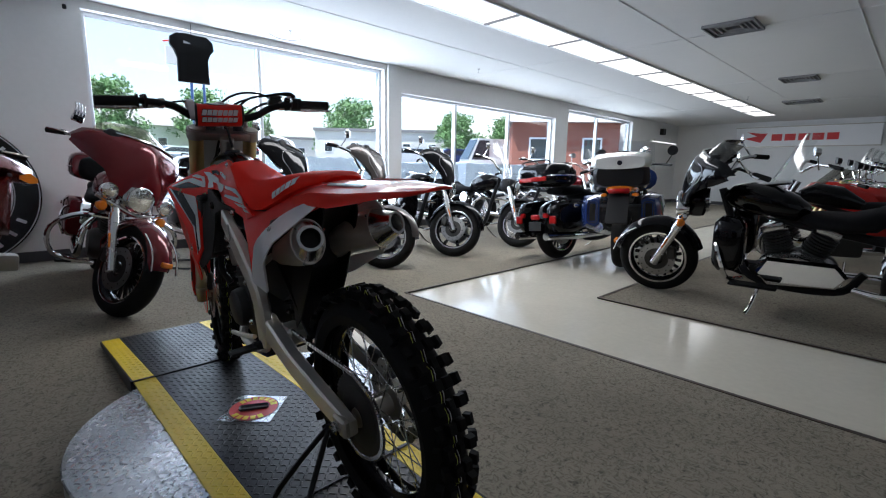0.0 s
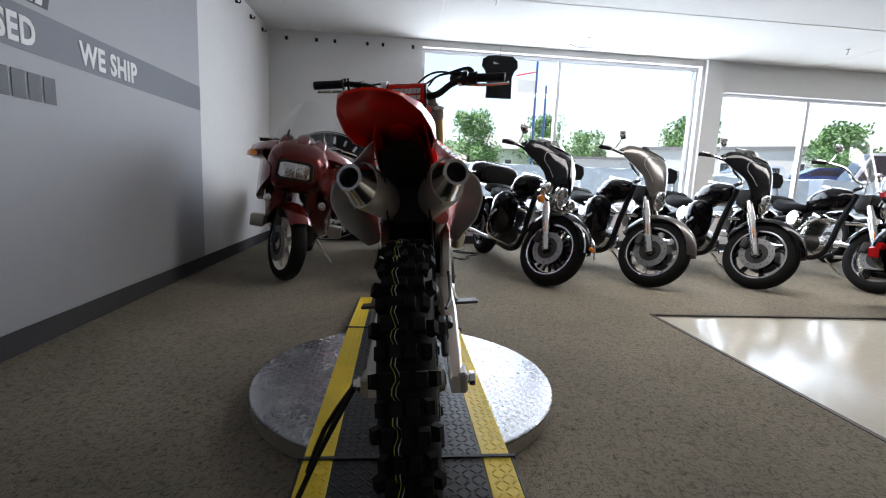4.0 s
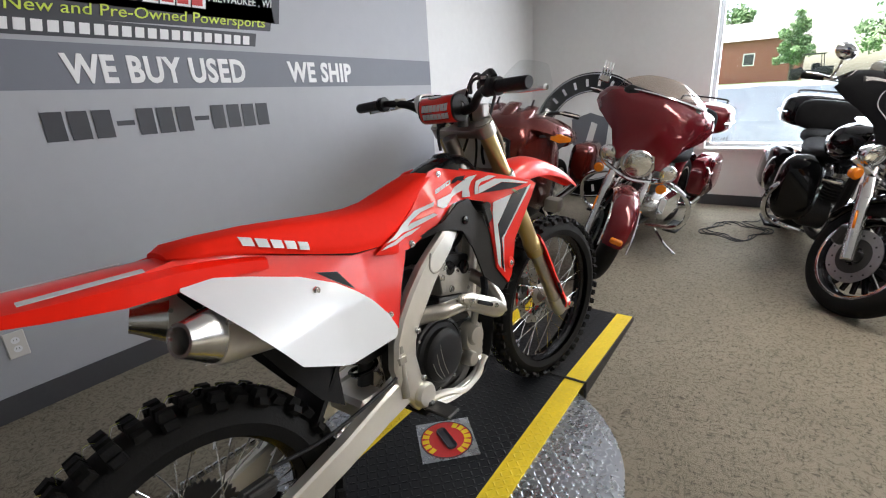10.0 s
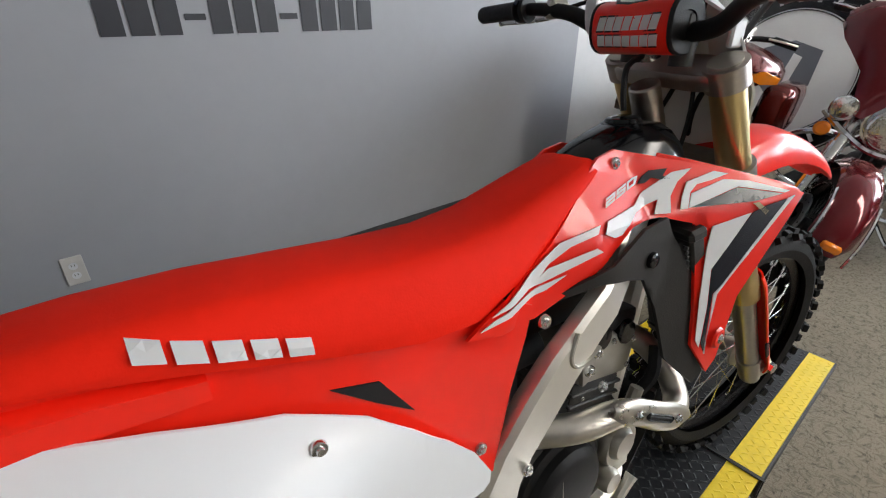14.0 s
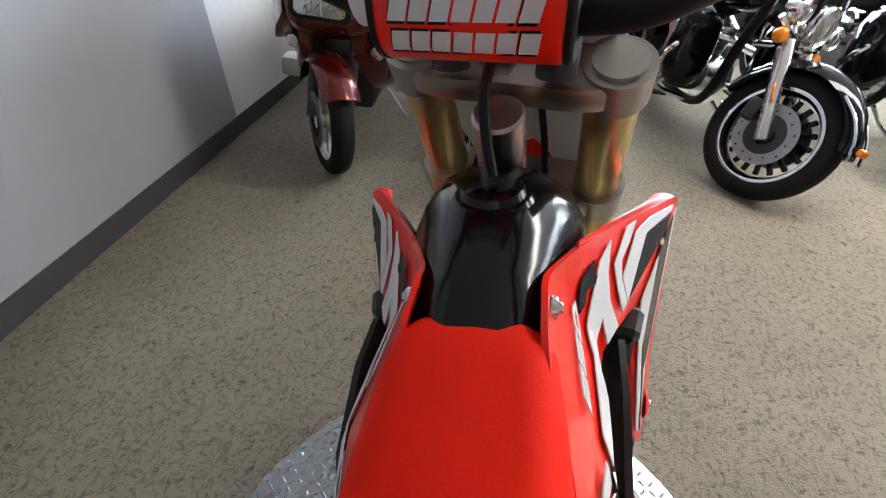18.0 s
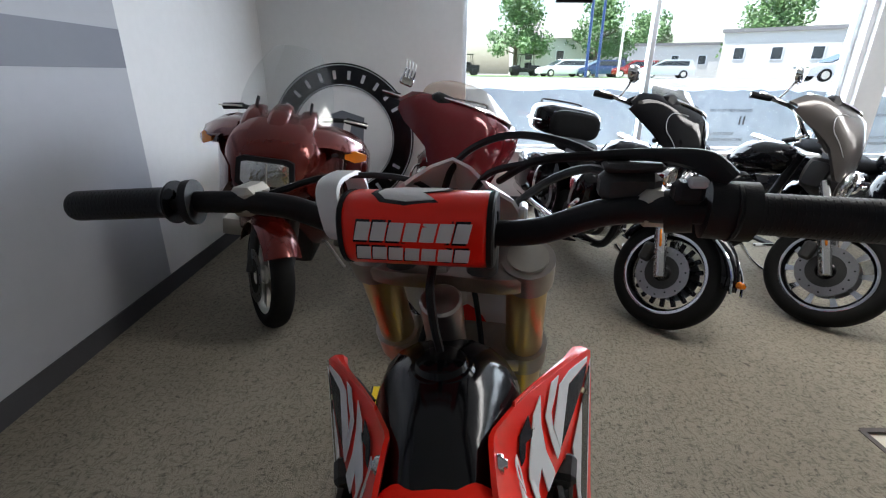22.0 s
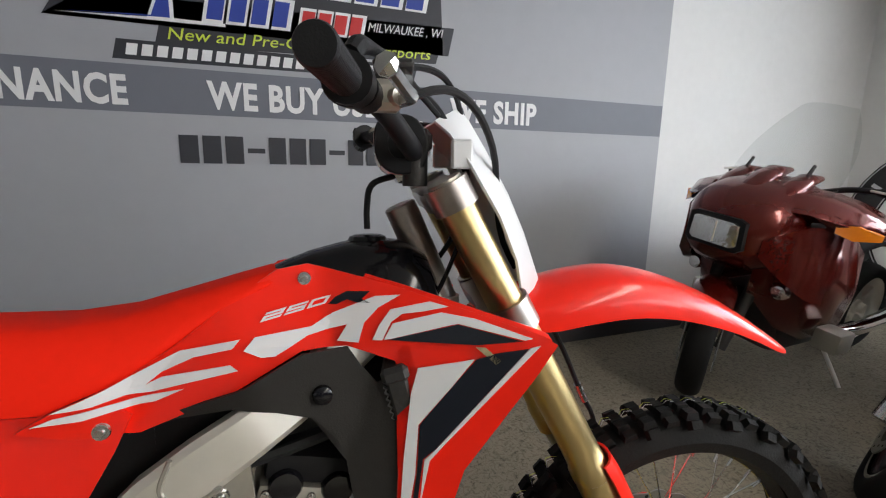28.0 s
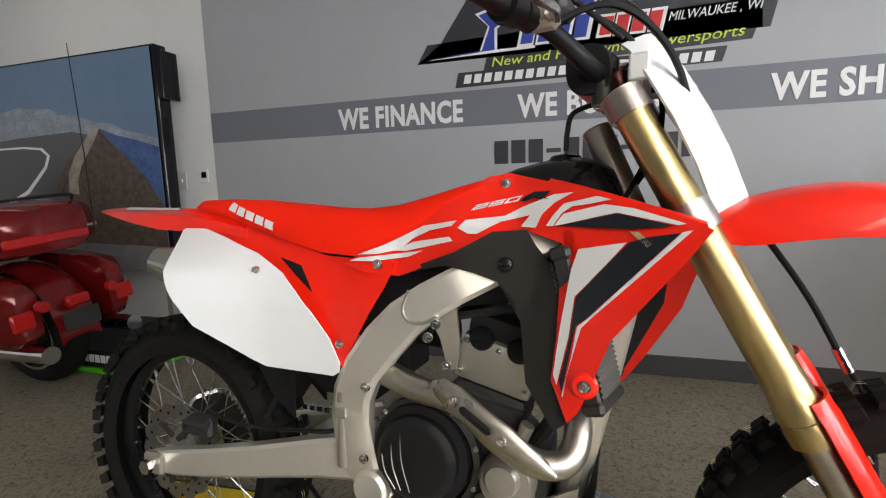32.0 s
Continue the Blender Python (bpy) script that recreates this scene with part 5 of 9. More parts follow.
both("air_duct", lambda s: sheet([(0.61, 0.772), (0.66, 0.797), (0.745, 0.826), (0.813, 0.862), (0.869, 0.866), (0.885, 0.84), (0.905, 0.815), (0.962, 0.832), (0.955, 0.75), (0.932, 0.640), (0.944, 0.583), (0.925, 0.565), (0.876, 0.623), (0.863, 0.716), (0.850, 0.753), (0.822, 0.779), (0.781, 0.792), (0.729, 0.802), (0.67, 0.790)],
                                  lambda x, z: s * max(0.122 - 0.40 * max(0, 0.74 - x), abs(shroud_y(s)(x, z)) - 0.006), 0.006, fine=0.03), "duct", "matt black air duct")
for s in (-1, 1):
    hp("duct_plug", lathe([(0, s * 0.130), (0.009, s * 0.130), (0.012, s * 0.128), (0.013, s * 0.122)], 18, "y", (0.836, 0, 0.808)), "black_g")
    y = shroud_y(s)(0.968, 0.643)
    hp("bolt_boss", lathe([(0.010, y + s * 0.004), (0.016, y + s * 0.003), (0.020, y - s * 0.001)], 20, "y", (0.968, 0, 0.643)), "red")
for s in (-1, 1):
    MR = Matrix.Translation((0.965, s * 0.098, 0.715)) @ Matrix.Rotation(radians(s * 14), 4, "Z") @ Matrix.Rotation(radians(-14), 4, "Y")
    rad = hp("radiator", moved(join(box(0.028, 0.110, 0.225, (0, 0, 0), 0.004), box(0.036, 0.118, 0.022, (0, 0, 0.118), 0.006), box(0.036, 0.118, 0.022, (0, 0, -0.118), 0.006)), MR), "alu_dark", "dark finned radiator")
    for face in (-1, 1):
        zig = [[(face * (0.0145 if k % 2 else 0.0185), y, -0.105 + 0.0042 * k) for y in (-0.05, 0.05)] for k in range(51)]
        hp("radiator_core", moved(shell(zig, 0.001), MR), "radiator", parent=rad, smooth=0)
    hp("coolant_hose", tube([(0.93, s * 0.10, 0.60), (0.91, s * 0.11, 0.55), (0.88, s * 0.09, 0.50)], 0.012, 8), "black_p")

# forks, clamps, front wheel fittings: straight ahead, then turned with the bars
def fk(t, y):
    """Point on the fork's axis, t metres below its top."""
    return Vector((1.018, y, 1.085)) - FA * t


for s in (-1, 1):
    y = s * 0.098
    f_ = hp("fork_outer", rings([[p + (Vector((0, 1, 0)) * math.cos(q) + FA.cross(Vector((0, 1, 0))) * math.sin(q)) * r for q in (2 * math.pi * k / 24 for k in range(24))] for p, r in
                                 ((fk(0.012, y), 0.020), (fk(0.014, y), 0.0255), (fk(0.03, y), 0.0265), (fk(0.16, y), 0.0265), (fk(0.24, y), 0.0285), (fk(0.46, y), 0.0285), (fk(0.50, y), 0.0295), (fk(0.505, y), 0.0325), (fk(0.525, y), 0.0325), (fk(0.528, y), 0.0300), (fk(0.540, y), 0.0325), (fk(0.560, y), 0.0325), (fk(0.563, y), 0.025))]), "gold", "gold anodised fork tube", steer=True)
    hp("fork_inner", rod(fk(0.55, y), fk(0.83, y), 0.0245, 18), "titan", steer=True)
    hp("fork_foot", join(rod(fk(0.81, y), fk(0.90, y), 0.028, 16, 0.024), box(0.075, 0.036, 0.055, tuple(AX_F + Vector((-0.018, y, -0.004))), 0.012)), "alu_cast", steer=True)
    hp("fork_cap", rod(fk(0.014, y), fk(0.000, y), 0.0245, 20), "alu_cast", steer=True)
    hp("axle_end", lathe([(0, 0), (0.015, 0), (0.015, 0.012), (0, 0.012)], 6, "y", (AX_F.x, y * 1.0 + (0.018 if s > 0 else -0.03), AX_F.z)), "steel", steer=True)
    # red guard in front of the lower tube
    rows = []
    for t, w, d in ((0.50, 0.034, 0.040), (0.53, 0.040, 0.043), (0.61, 0.041, 0.042), (0.72, 0.040, 0.042), (0.805, 0.040, 0.046), (0.858, 0.036, 0.052), (0.890, 0.024, 0.050)):
        c = fk(t, y)
        n = Vector((FA.z, 0, -FA.x))
        r = []
        for k in range(9):
            q = -1 + k / 4
            r.append(c + n * d * math.cos(q * 1.15) + Vector((0, w * math.sin(q * 1.45) / math.sin(1.45) * 1.0, 0)) - n * 0.0)
        rows.append(r)
    hp("fork_guard", shell(rows, 0.004), "red", "red fork guard", steer=True)
    hp("guard_slot", moved(box(0.012, 0.004, 0.06, (0, 0, 0), 0.003), Matrix.Translation(fk(0.75, y + s * 0.0385) + Vector((0.018, 0, 0))) @ Matrix.Rotation(radians(-28), 4, "Y")), "black_p", steer=True)


def clamp(t, h, w, back, fwd):
    rows = []
    ctr = fk(t, 0)
    n = Vector((FA.z, 0, -FA.x))
    out = []
    for k in range(28):
        q = 2 * math.pi * k / 28
        c, s_ = math.cos(q), math.sin(q)
        r = n * ((fwd if c > 0 else back) * c * (0.75 + 0.25 * abs(s_))) + Vector((0, w * math.copysign(abs(s_) ** 0.6, s_), 0))
        out.append(r)
    return rings([[ctr + r * 0.96 + FA * (h / 2) for r in out], [ctr + r + FA * (h / 2 - 0.004) for r in out], [ctr + r - FA * (h / 2 - 0.004) for r in out], [ctr + r * 0.96 - FA * (h / 2) for r in out]])


hp("top_clamp", clamp(0.022, 0.028, 0.120, 0.046, 0.032), "clamp", "cast aluminium top clamp", steer=True)
hp("lower_clamp", clamp(0.215, 0.036, 0.124, 0.048, 0.036), "clamp", steer=True)
for s in (-1, 1):
    hp("clamp_collar", rod(fk(0.004, s * 0.098), fk(0.042, s * 0.098), 0.0325, 24), "clamp", steer=True)
    hp("clamp_collar", rod(fk(0.195, s * 0.098), fk(0.240, s * 0.098), 0.0345, 24), "clamp", steer=True)
    hp("bar_mount", join(rod((0.985, s * 0.048, 1.075), (0.985, s * 0.048, 1.125), 0.018, 14), box(0.048, 0.030, 0.034, (0.985, s * 0.048, 1.138), 0.008)), "alu_dark", steer=True)
hp("stem_nut", rod((0.975, 0, 1.085), (0.965, 0, 1.103), 0.017, 6), "steel", steer=True)

# front fender, number plate, brake parts
def ffender():
    rows = []
    for x, z, hw, drop, lip in ((1.085, 0.872, 0.040, 0.006, 0.002), (1.13, 0.892, 0.062, 0.012, 0.020), (1.19, 0.915, 0.074, 0.018, 0.045), (1.26, 0.932, 0.076, 0.020, 0.050), (1.33, 0.936, 0.074, 0.020, 0.048), (1.41, 0.919, 0.068, 0.018, 0.040), (1.50, 0.884, 0.060, 0.015, 0.030), (1.58, 0.842, 0.050, 0.012, 0.020), (1.65, 0.798, 0.036, 0.008, 0.012), (1.68, 0.778, 0.022, 0.004, 0.006)):
        # round shoulders, then a short upright lip
        r = []
        for k in range(17):
            q = -1 + k / 8
            r.append(Vector((x, hw * math.sin(q * math.pi / 2) * 1.0 + 0.0, z - (drop + lip) * abs(q) ** 3.2 + 0.005 * max(0, 1 - abs(q) * 3))))
        rows.append(r)
    fine = []
    for i in range(len(rows) - 1):
        p0, p1, p2, p3 = rows[max(0, i - 1)], rows[i], rows[i + 1], rows[min(len(rows) - 1, i + 2)]
        for k in range(3):
            u = k / 3
            fine.append([0.5 * (2 * b + (c - a) * u + (2 * a - 5 * b + 4 * c - d) * u * u + (3 * b - a - 3 * c + d) * u ** 3) for a, b, c, d in zip(p0, p1, p2, p3)])
    fine.append(rows[-1])
    return shell(fine, 0.004)


hp("front_fender", ffender(), "red", "long glossy red front fender", smooth=60, steer=True)
rows = []
for t, hw, d in ((-0.075, 0.050, 0.084), (-0.05, 0.078, 0.090), (0.0, 0.098, 0.094), (0.08, 0.110, 0.096), (0.15, 0.100, 0.092), (0.205, 0.072, 0.084), (0.235, 0.046, 0.080)):
    c = fk(t, 0)
    n = Vector((FA.z, 0, -FA.x))
    rows.append([c + n * (d - 0.050 * abs(q) ** 1.6) + Vector((0, q * hw, 0)) for q in (-1, -0.85, -0.5, 0, 0.5, 0.85, 1)])
hp("front_plate", shell(rows, 0.004), "white_p", "white front number plate", steer=True)
both("plate_stay", lambda s: join(box(0.030, 0.010, 0.04, (1.045, s * 0.088, 1.12), 0.003)), "white_p", steer=True)
hp("front_caliper", join(box(0.055, 0.034, 0.085, (AX_F.x - 0.085, 0.062, AX_F.z + 0.075), 0.010), box(0.03, 0.022, 0.05, (AX_F.x - 0.06, 0.09, AX_F.z + 0.04), 0.006)), "alu_dark", steer=True)
hp("disc_cover", join(lathe([(0.085, 0.080), (0.105, 0.080), (0.105, 0.084), (0.085, 0.084)], 24, "y", tuple(AX_F))), "red", steer=True)
hp("front_brake_hose", tube([(0.93, -0.20, 1.165), (1.02, -0.16, 1.19), (1.09, -0.08, 1.13), (1.14, 0.02, 0.98), (1.243, 0.07, 0.83), (1.30, 0.10, 0.74), (1.350, 0.118, 0.640), (1.385, 0.118, 0.57), (1.40, 0.085, 0.42)], 0.0052, 8), "black_p", steer=True)

hp("hose_ferrule", rod((1.338, 0.114, 0.664), (1.358, 0.118, 0.624), 0.008, 10), "steel", steer=True)

# handlebar with pad, grips, levers, switch gear
STEER = STEER @ Matrix.Translation((0, 0, -0.021))
BARS = True
hp("handlebar", join(tube([(0.905, -0.375, 1.183), (0.915, -0.25, 1.188), (0.945, -0.17, 1.178), (0.975, -0.11, 1.148), (0.985, -0.05, 1.140), (0.985, 0.05, 1.140), (0.975, 0.11, 1.148), (0.945, 0.17, 1.178), (0.915, 0.26, 1.188), (0.905, 0.392, 1.183)], [0.0112, 0.0112, 0.0130, 0.0142, 0.0142, 0.0142, 0.0142, 0.0130, 0.0112, 0.0112], 14, 8)), "black_p", "satin black handlebar", steer=True)
pad = bmesh.new()
prof = []
for k in range(28):
    q = 2 * math.pi * k / 28
    prof.append((0.968 + 0.037 * math.copysign(abs(math.cos(q)) ** 0.78, math.cos(q)) - 0.004 * math.sin(q), 1.150 + 0.041 * math.copysign(abs(math.sin(q)) ** 0.78, math.sin(q))))
padrows = [[(x * k + 0.968 * (1 - k), y, z * k + 1.150 * (1 - k)) for x, z in prof] for y, k in ((-0.061, 0.90), (-0.058, 0.97), (-0.053, 1.0), (0.090, 1.0), (0.095, 0.97), (0.098, 0.90))]
padob = hp("bar_pad", rings(padrows), "red", "red foam crossbar pad with white marks", steer=True)
both("pad_side", lambda s: rings([[(x * k + 0.968 * (1 - k), 0.0185 + s * (y + 0.0025), z * k + 1.150 * (1 - k)) for x, z in prof] for y, k in ((0.0735, 1.012), (0.0785, 1.0), (0.0805, 0.94), (0.0805, 0.5), (0.0775, 0.48))]), "black_p", "dark foam end of the pad", steer=True)


def pad_marks(name, z0, z1, n, y0, y1, m_, off, lean):
    """A row of slanted marks that follow the pad's round face."""
    def face(z):
        q = min(1.0, abs(z - 1.150) / 0.041)
        c = math.sqrt(max(0.0, 1 - q ** (2 / 0.78))) ** 0.78
        return 0.968 - 0.037 * c - 0.004 * math.copysign(q ** (1 / 0.78), z - 1.150) - off
    w = (y0 - y1) / n
    for i in range(n):
        a, b = y0 - w * (i + 0.07), y0 - w * (i + 0.93)
        zs = [z0 + (z1 - z0) * k / 5 for k in range(6)]
        rows = [[(face(z), a - lean * k / 5, z), (face(z), b - lean * k / 5, z), (face(z) + 0.001, b - lean * k / 5, z), (face(z) + 0.001, a - lean * k / 5, z)] for k, z in enumerate(zs)]
        hp(name, rings(rows), m_, parent=padob, smooth=0, steer=True)


pad_marks("pad_mark_edge", 1.1445, 1.1695, 7, 0.084, -0.039, "decal_k", 0.0010, 0.005)
pad_marks("pad_mark", 1.147, 1.167, 7, 0.0825, -0.0405, "decal_w", 0.0018, 0.005)
pad_marks("pad_mark_edge", 1.1215, 1.1415, 7, 0.084, -0.039, "decal_k", 0.0010, 0.003)
pad_marks("pad_mark", 1.1235, 1.1395, 7, 0.0825, -0.0405, "decal_w", 0.0018, 0.003)
def pad_top(x, off):
    q = min(1.0, abs(x - 0.965) / 0.037) ** (1 / 0.78)
    return 1.150 + 0.041 * math.sqrt(max(0.0, 1 - q * q)) ** 0.78 + off


SWAP = Matrix(((1, 0, 0, 0), (0, 0, 1, 0), (0, 1, 0, 0), (0, 0, 0, 1)))
for dz, m_, k in ((0.0022, "decal_k", 1.0), (0.0030, "decal_w", 0.84)):
    badge = [(0.956 + u * k, 0.021 + v * k) for u, v in ((-0.016, 0.034), (-0.004, 0.046), (0.010, 0.040), (0.018, 0.020), (0.018, -0.042), (0.006, -0.036), (-0.002, -0.010), (-0.016, -0.028), (-0.019, 0.006))]
    hp("pad_badge", moved(sheet(badge, lambda x, v: pad_top(x, dz), 0.0008, fine=0.008), SWAP), m_, parent=padob, smooth=0, steer=True)
for s in (-1, 1):
    g0, g1 = Vector((0.905, s * (0.396 if s > 0 else 0.380), 1.183)), Vector((0.9135, s * (0.281 if s > 0 else 0.265), 1.1875))
    d = (g1 - g0)
    grip = [g0 + d * t for t in (0, 0.03, 0.97, 1.0, 1.06, 1.08)]
    rr = [0.0150, 0.0165, 0.0165, 0.0175, 0.0230 if s > 0 else 0.024, 0.0230 if s > 0 else 0.024]
    u = d.normalized().cross(Vector((0, 0, 1))).normalized()
    v = u.cross(d.normalized())
    gr = hp("grip", rings([[p + (u * math.cos(q) + v * math.sin(q)) * r for q in (2 * math.pi * k / 24 for k in range(24))] for p, r in zip(grip, rr)]), "black_p", "black ribbed rubber grip", steer=True)
    for k in range(22):
        p = g0 + d * (0.06 + 0.04 * k)
        hp("grip_rib", rings([[p + dd + (u * math.cos(q) + v * math.sin(q)) * r for q in (2 * math.pi * j / 16 for j in range(16))] for dd, r in ((-d * 0.008, 0.0164), (Vector(), 0.0168), (d * 0.008, 0.0164))], cap=False), "black_p", parent=gr, steer=True)
    # lever and its perch
    hp("lever", tube([(0.962, s * 0.205, 1.182), (0.975, s * 0.25, 1.176), (0.968, s * 0.31, 1.170), (0.955, s * 0.385, 1.168), (0.953, s * 0.395, 1.168)], [0.009, 0.007, 0.006, 0.0055, 0.009], 8), "steel", "bare alloy lever", steer=True)
    hp("lever_perch", join(box(0.045, 0.030, 0.032, (0.945, s * 0.205, 1.185), 0.007), rod((0.945, s * 0.19, 1.185), (0.965, s * 0.225, 1.182), 0.010, 10)), "alu_cast", steer=True)
hp("throttle_housing", join(rod((0.915, -0.272, 1.1875), (0.918, -0.238, 1.189), 0.024, 18), tube([(0.918, -0.252, 1.212), (0.925, -0.235, 1.226), (0.94, -0.205, 1.230), (0.965, -0.16, 1.226), (0.985, -0.10, 1.218), (1.02, -0.06, 1.19)], [0.010, 0.010, 0.006, 0.005, 0.0045, 0.004], 10)), "black_p", steer=True)
hp("master_cylinder", join(box(0.040, 0.052, 0.030, (0.958, -0.185, 1.200), 0.008), box(0.044, 0.050, 0.008, (0.958, -0.185, 1.219), 0.003)), "alu_dark", steer=True)
hp("switch_box", join(rod((0.925, -0.232, 1.186), (0.930, -0.212, 1.183), 0.019, 14), box(0.022, 0.022, 0.018, (0.912, -0.222, 1.205), 0.004)), "black_p", steer=True)
hp("start_button", join(box(0.012, 0.014, 0.008, (0.905, -0.226, 1.214), 0.002)), "decal_g", steer=True)
hp("kill_switch", join(rod((0.914, 0.258, 1.1875), (0.916, 0.250, 1.188), 0.024, 20)), "black_p", "dark round stop switch", steer=True)
hp("kill_button", rod((0.897, 0.262, 1.20), (0.893, 0.262, 1.202), 0.006, 10), "black_g", steer=True)
hp("clutch_cable", tube([(0.955, 0.20, 1.185), (1.0, 0.12, 1.20), (1.06, 0.03, 1.17), (1.07, -0.02, 1.06), (1.02, -0.05, 0.93), (0.93, -0.06, 0.80)], 0.004, 6), "black_p", steer=True)
hp("throttle_cable", tube([(0.985, -0.10, 1.218), (1.03, -0.04, 1.19), (1.07, 0.0, 1.10), (1.05, 0.03, 1.0), (0.97, 0.05, 0.90)], 0.0045, 6), "black_p", steer=True)
hp("cable_loop", tube([(0.95, -0.19, 1.205), (0.985, -0.13, 1.235), (1.03, -0.06, 1.238), (1.06, 0.0, 1.20), (1.055, 0.02, 1.12)], 0.0045, 6), "black_p", steer=True)
rows = []
for k in range(25):
    q = 2 * math.pi * k / 24
    c_, s_ = math.copysign(abs(math.cos(q)) ** 0.6, math.cos(q)), math.copysign(abs(math.sin(q)) ** 0.6, math.sin(q))
    rows.append([(0.984 + (0.040 + e) * c_, 0.110 + 0.006 * s_ + h, 1.170 + (0.031 + e) * s_) for e, h in ((0, -0.013), (0.005, -0.012), (0.005, 0.012), (0, 0.013))])
hp("bar_strap", rings(rows, cap=False), "white_p", "white plastic strap round the bar", steer=True)

BARS = False
# foot controls and prop stand
for s in (-1, 1):
    peg = hp("foot_peg", join(box(0.050, 0.085, 0.010, (0.585, s * 0.165, 0.338), 0.003), box(0.024, 0.05, 0.03, (0.585, s * 0.11, 0.338), 0.006)), "alu_dark")
hp("brake_pedal", tube([(0.600, -0.105, 0.345), (0.66, -0.125, 0.338), (0.72, -0.135, 0.315), (0.79, -0.130, 0.318), (0.835, -0.130, 0.352), (0.850, -0.130, 0.365)], [0.014, 0.011, 0.010, 0.009, 0.010, 0.012], 8), "alu", "bare alloy brake pedal")
hp("rear_brake_cylinder", join(rod((0.515, -0.105, 0.40), (0.515, -0.105, 0.525), 0.013, 12), box(0.035, 0.03, 0.03, (0.515, -0.105, 0.51), 0.006), rod((0.515, -0.105, 0.53), (0.515, -0.105, 0.55), 0.016, 12)), "alu_cast")
hp("shift_lever", tube([(0.62, 0.11, 0.36), (0.70, 0.13, 0.35), (0.77, 0.14, 0.345)], 0.008, 8), "alu")
hp("pivot_cap", lathe([(0, -0.128), (0.030, -0.126), (0.036, -0.118), (0.036, -0.09)], 24, "y", (0.580, 0, 0.372)), "alu")
for x, z in ((0.572, 0.433), (0.70, 0.675), (0.715, 0.70), (0.735, 0.630), (0.60, 0.80), (0.575, 0.57), (0.585, 0.345)):
    bolt(x, -0.128, z, 1.15)
    bolt(x, 0.128, z, 1.15)
hp("prop_stand", join(tube([(0.02, 0.135, 0.31), (-0.02, 0.24, 0.14), (-0.06, 0.33, -0.032)], 0.007, 8, 2), tube([(0.02, 0.135, 0.31), (0.11, 0.25, 0.14), (0.17, 0.33, -0.032)], 0.007, 8, 2), tube([(-0.075, 0.33, -0.033), (0.185, 0.33, -0.033)], 0.007, 8, 2)), "black_p", "thin black tubular prop stand")

# ---- the other motorcycles: x ahead from the rear axle, y to the left, z up ----
def road_tyre(R, r_in, w):
    prof = [(r_in, -w * 0.40), (r_in + 0.012, -w * 0.46)]
    for k in range(11):
        a = math.pi * k / 10
        prof.append((r_in + 0.03 + (R - r_in - 0.03) * math.sin(a) ** 0.8, -w / 2 * math.cos(a)))
    prof += [(r_in + 0.012, w * 0.46), (r_in, w * 0.40)]
    return lathe(prof, 56, "y")


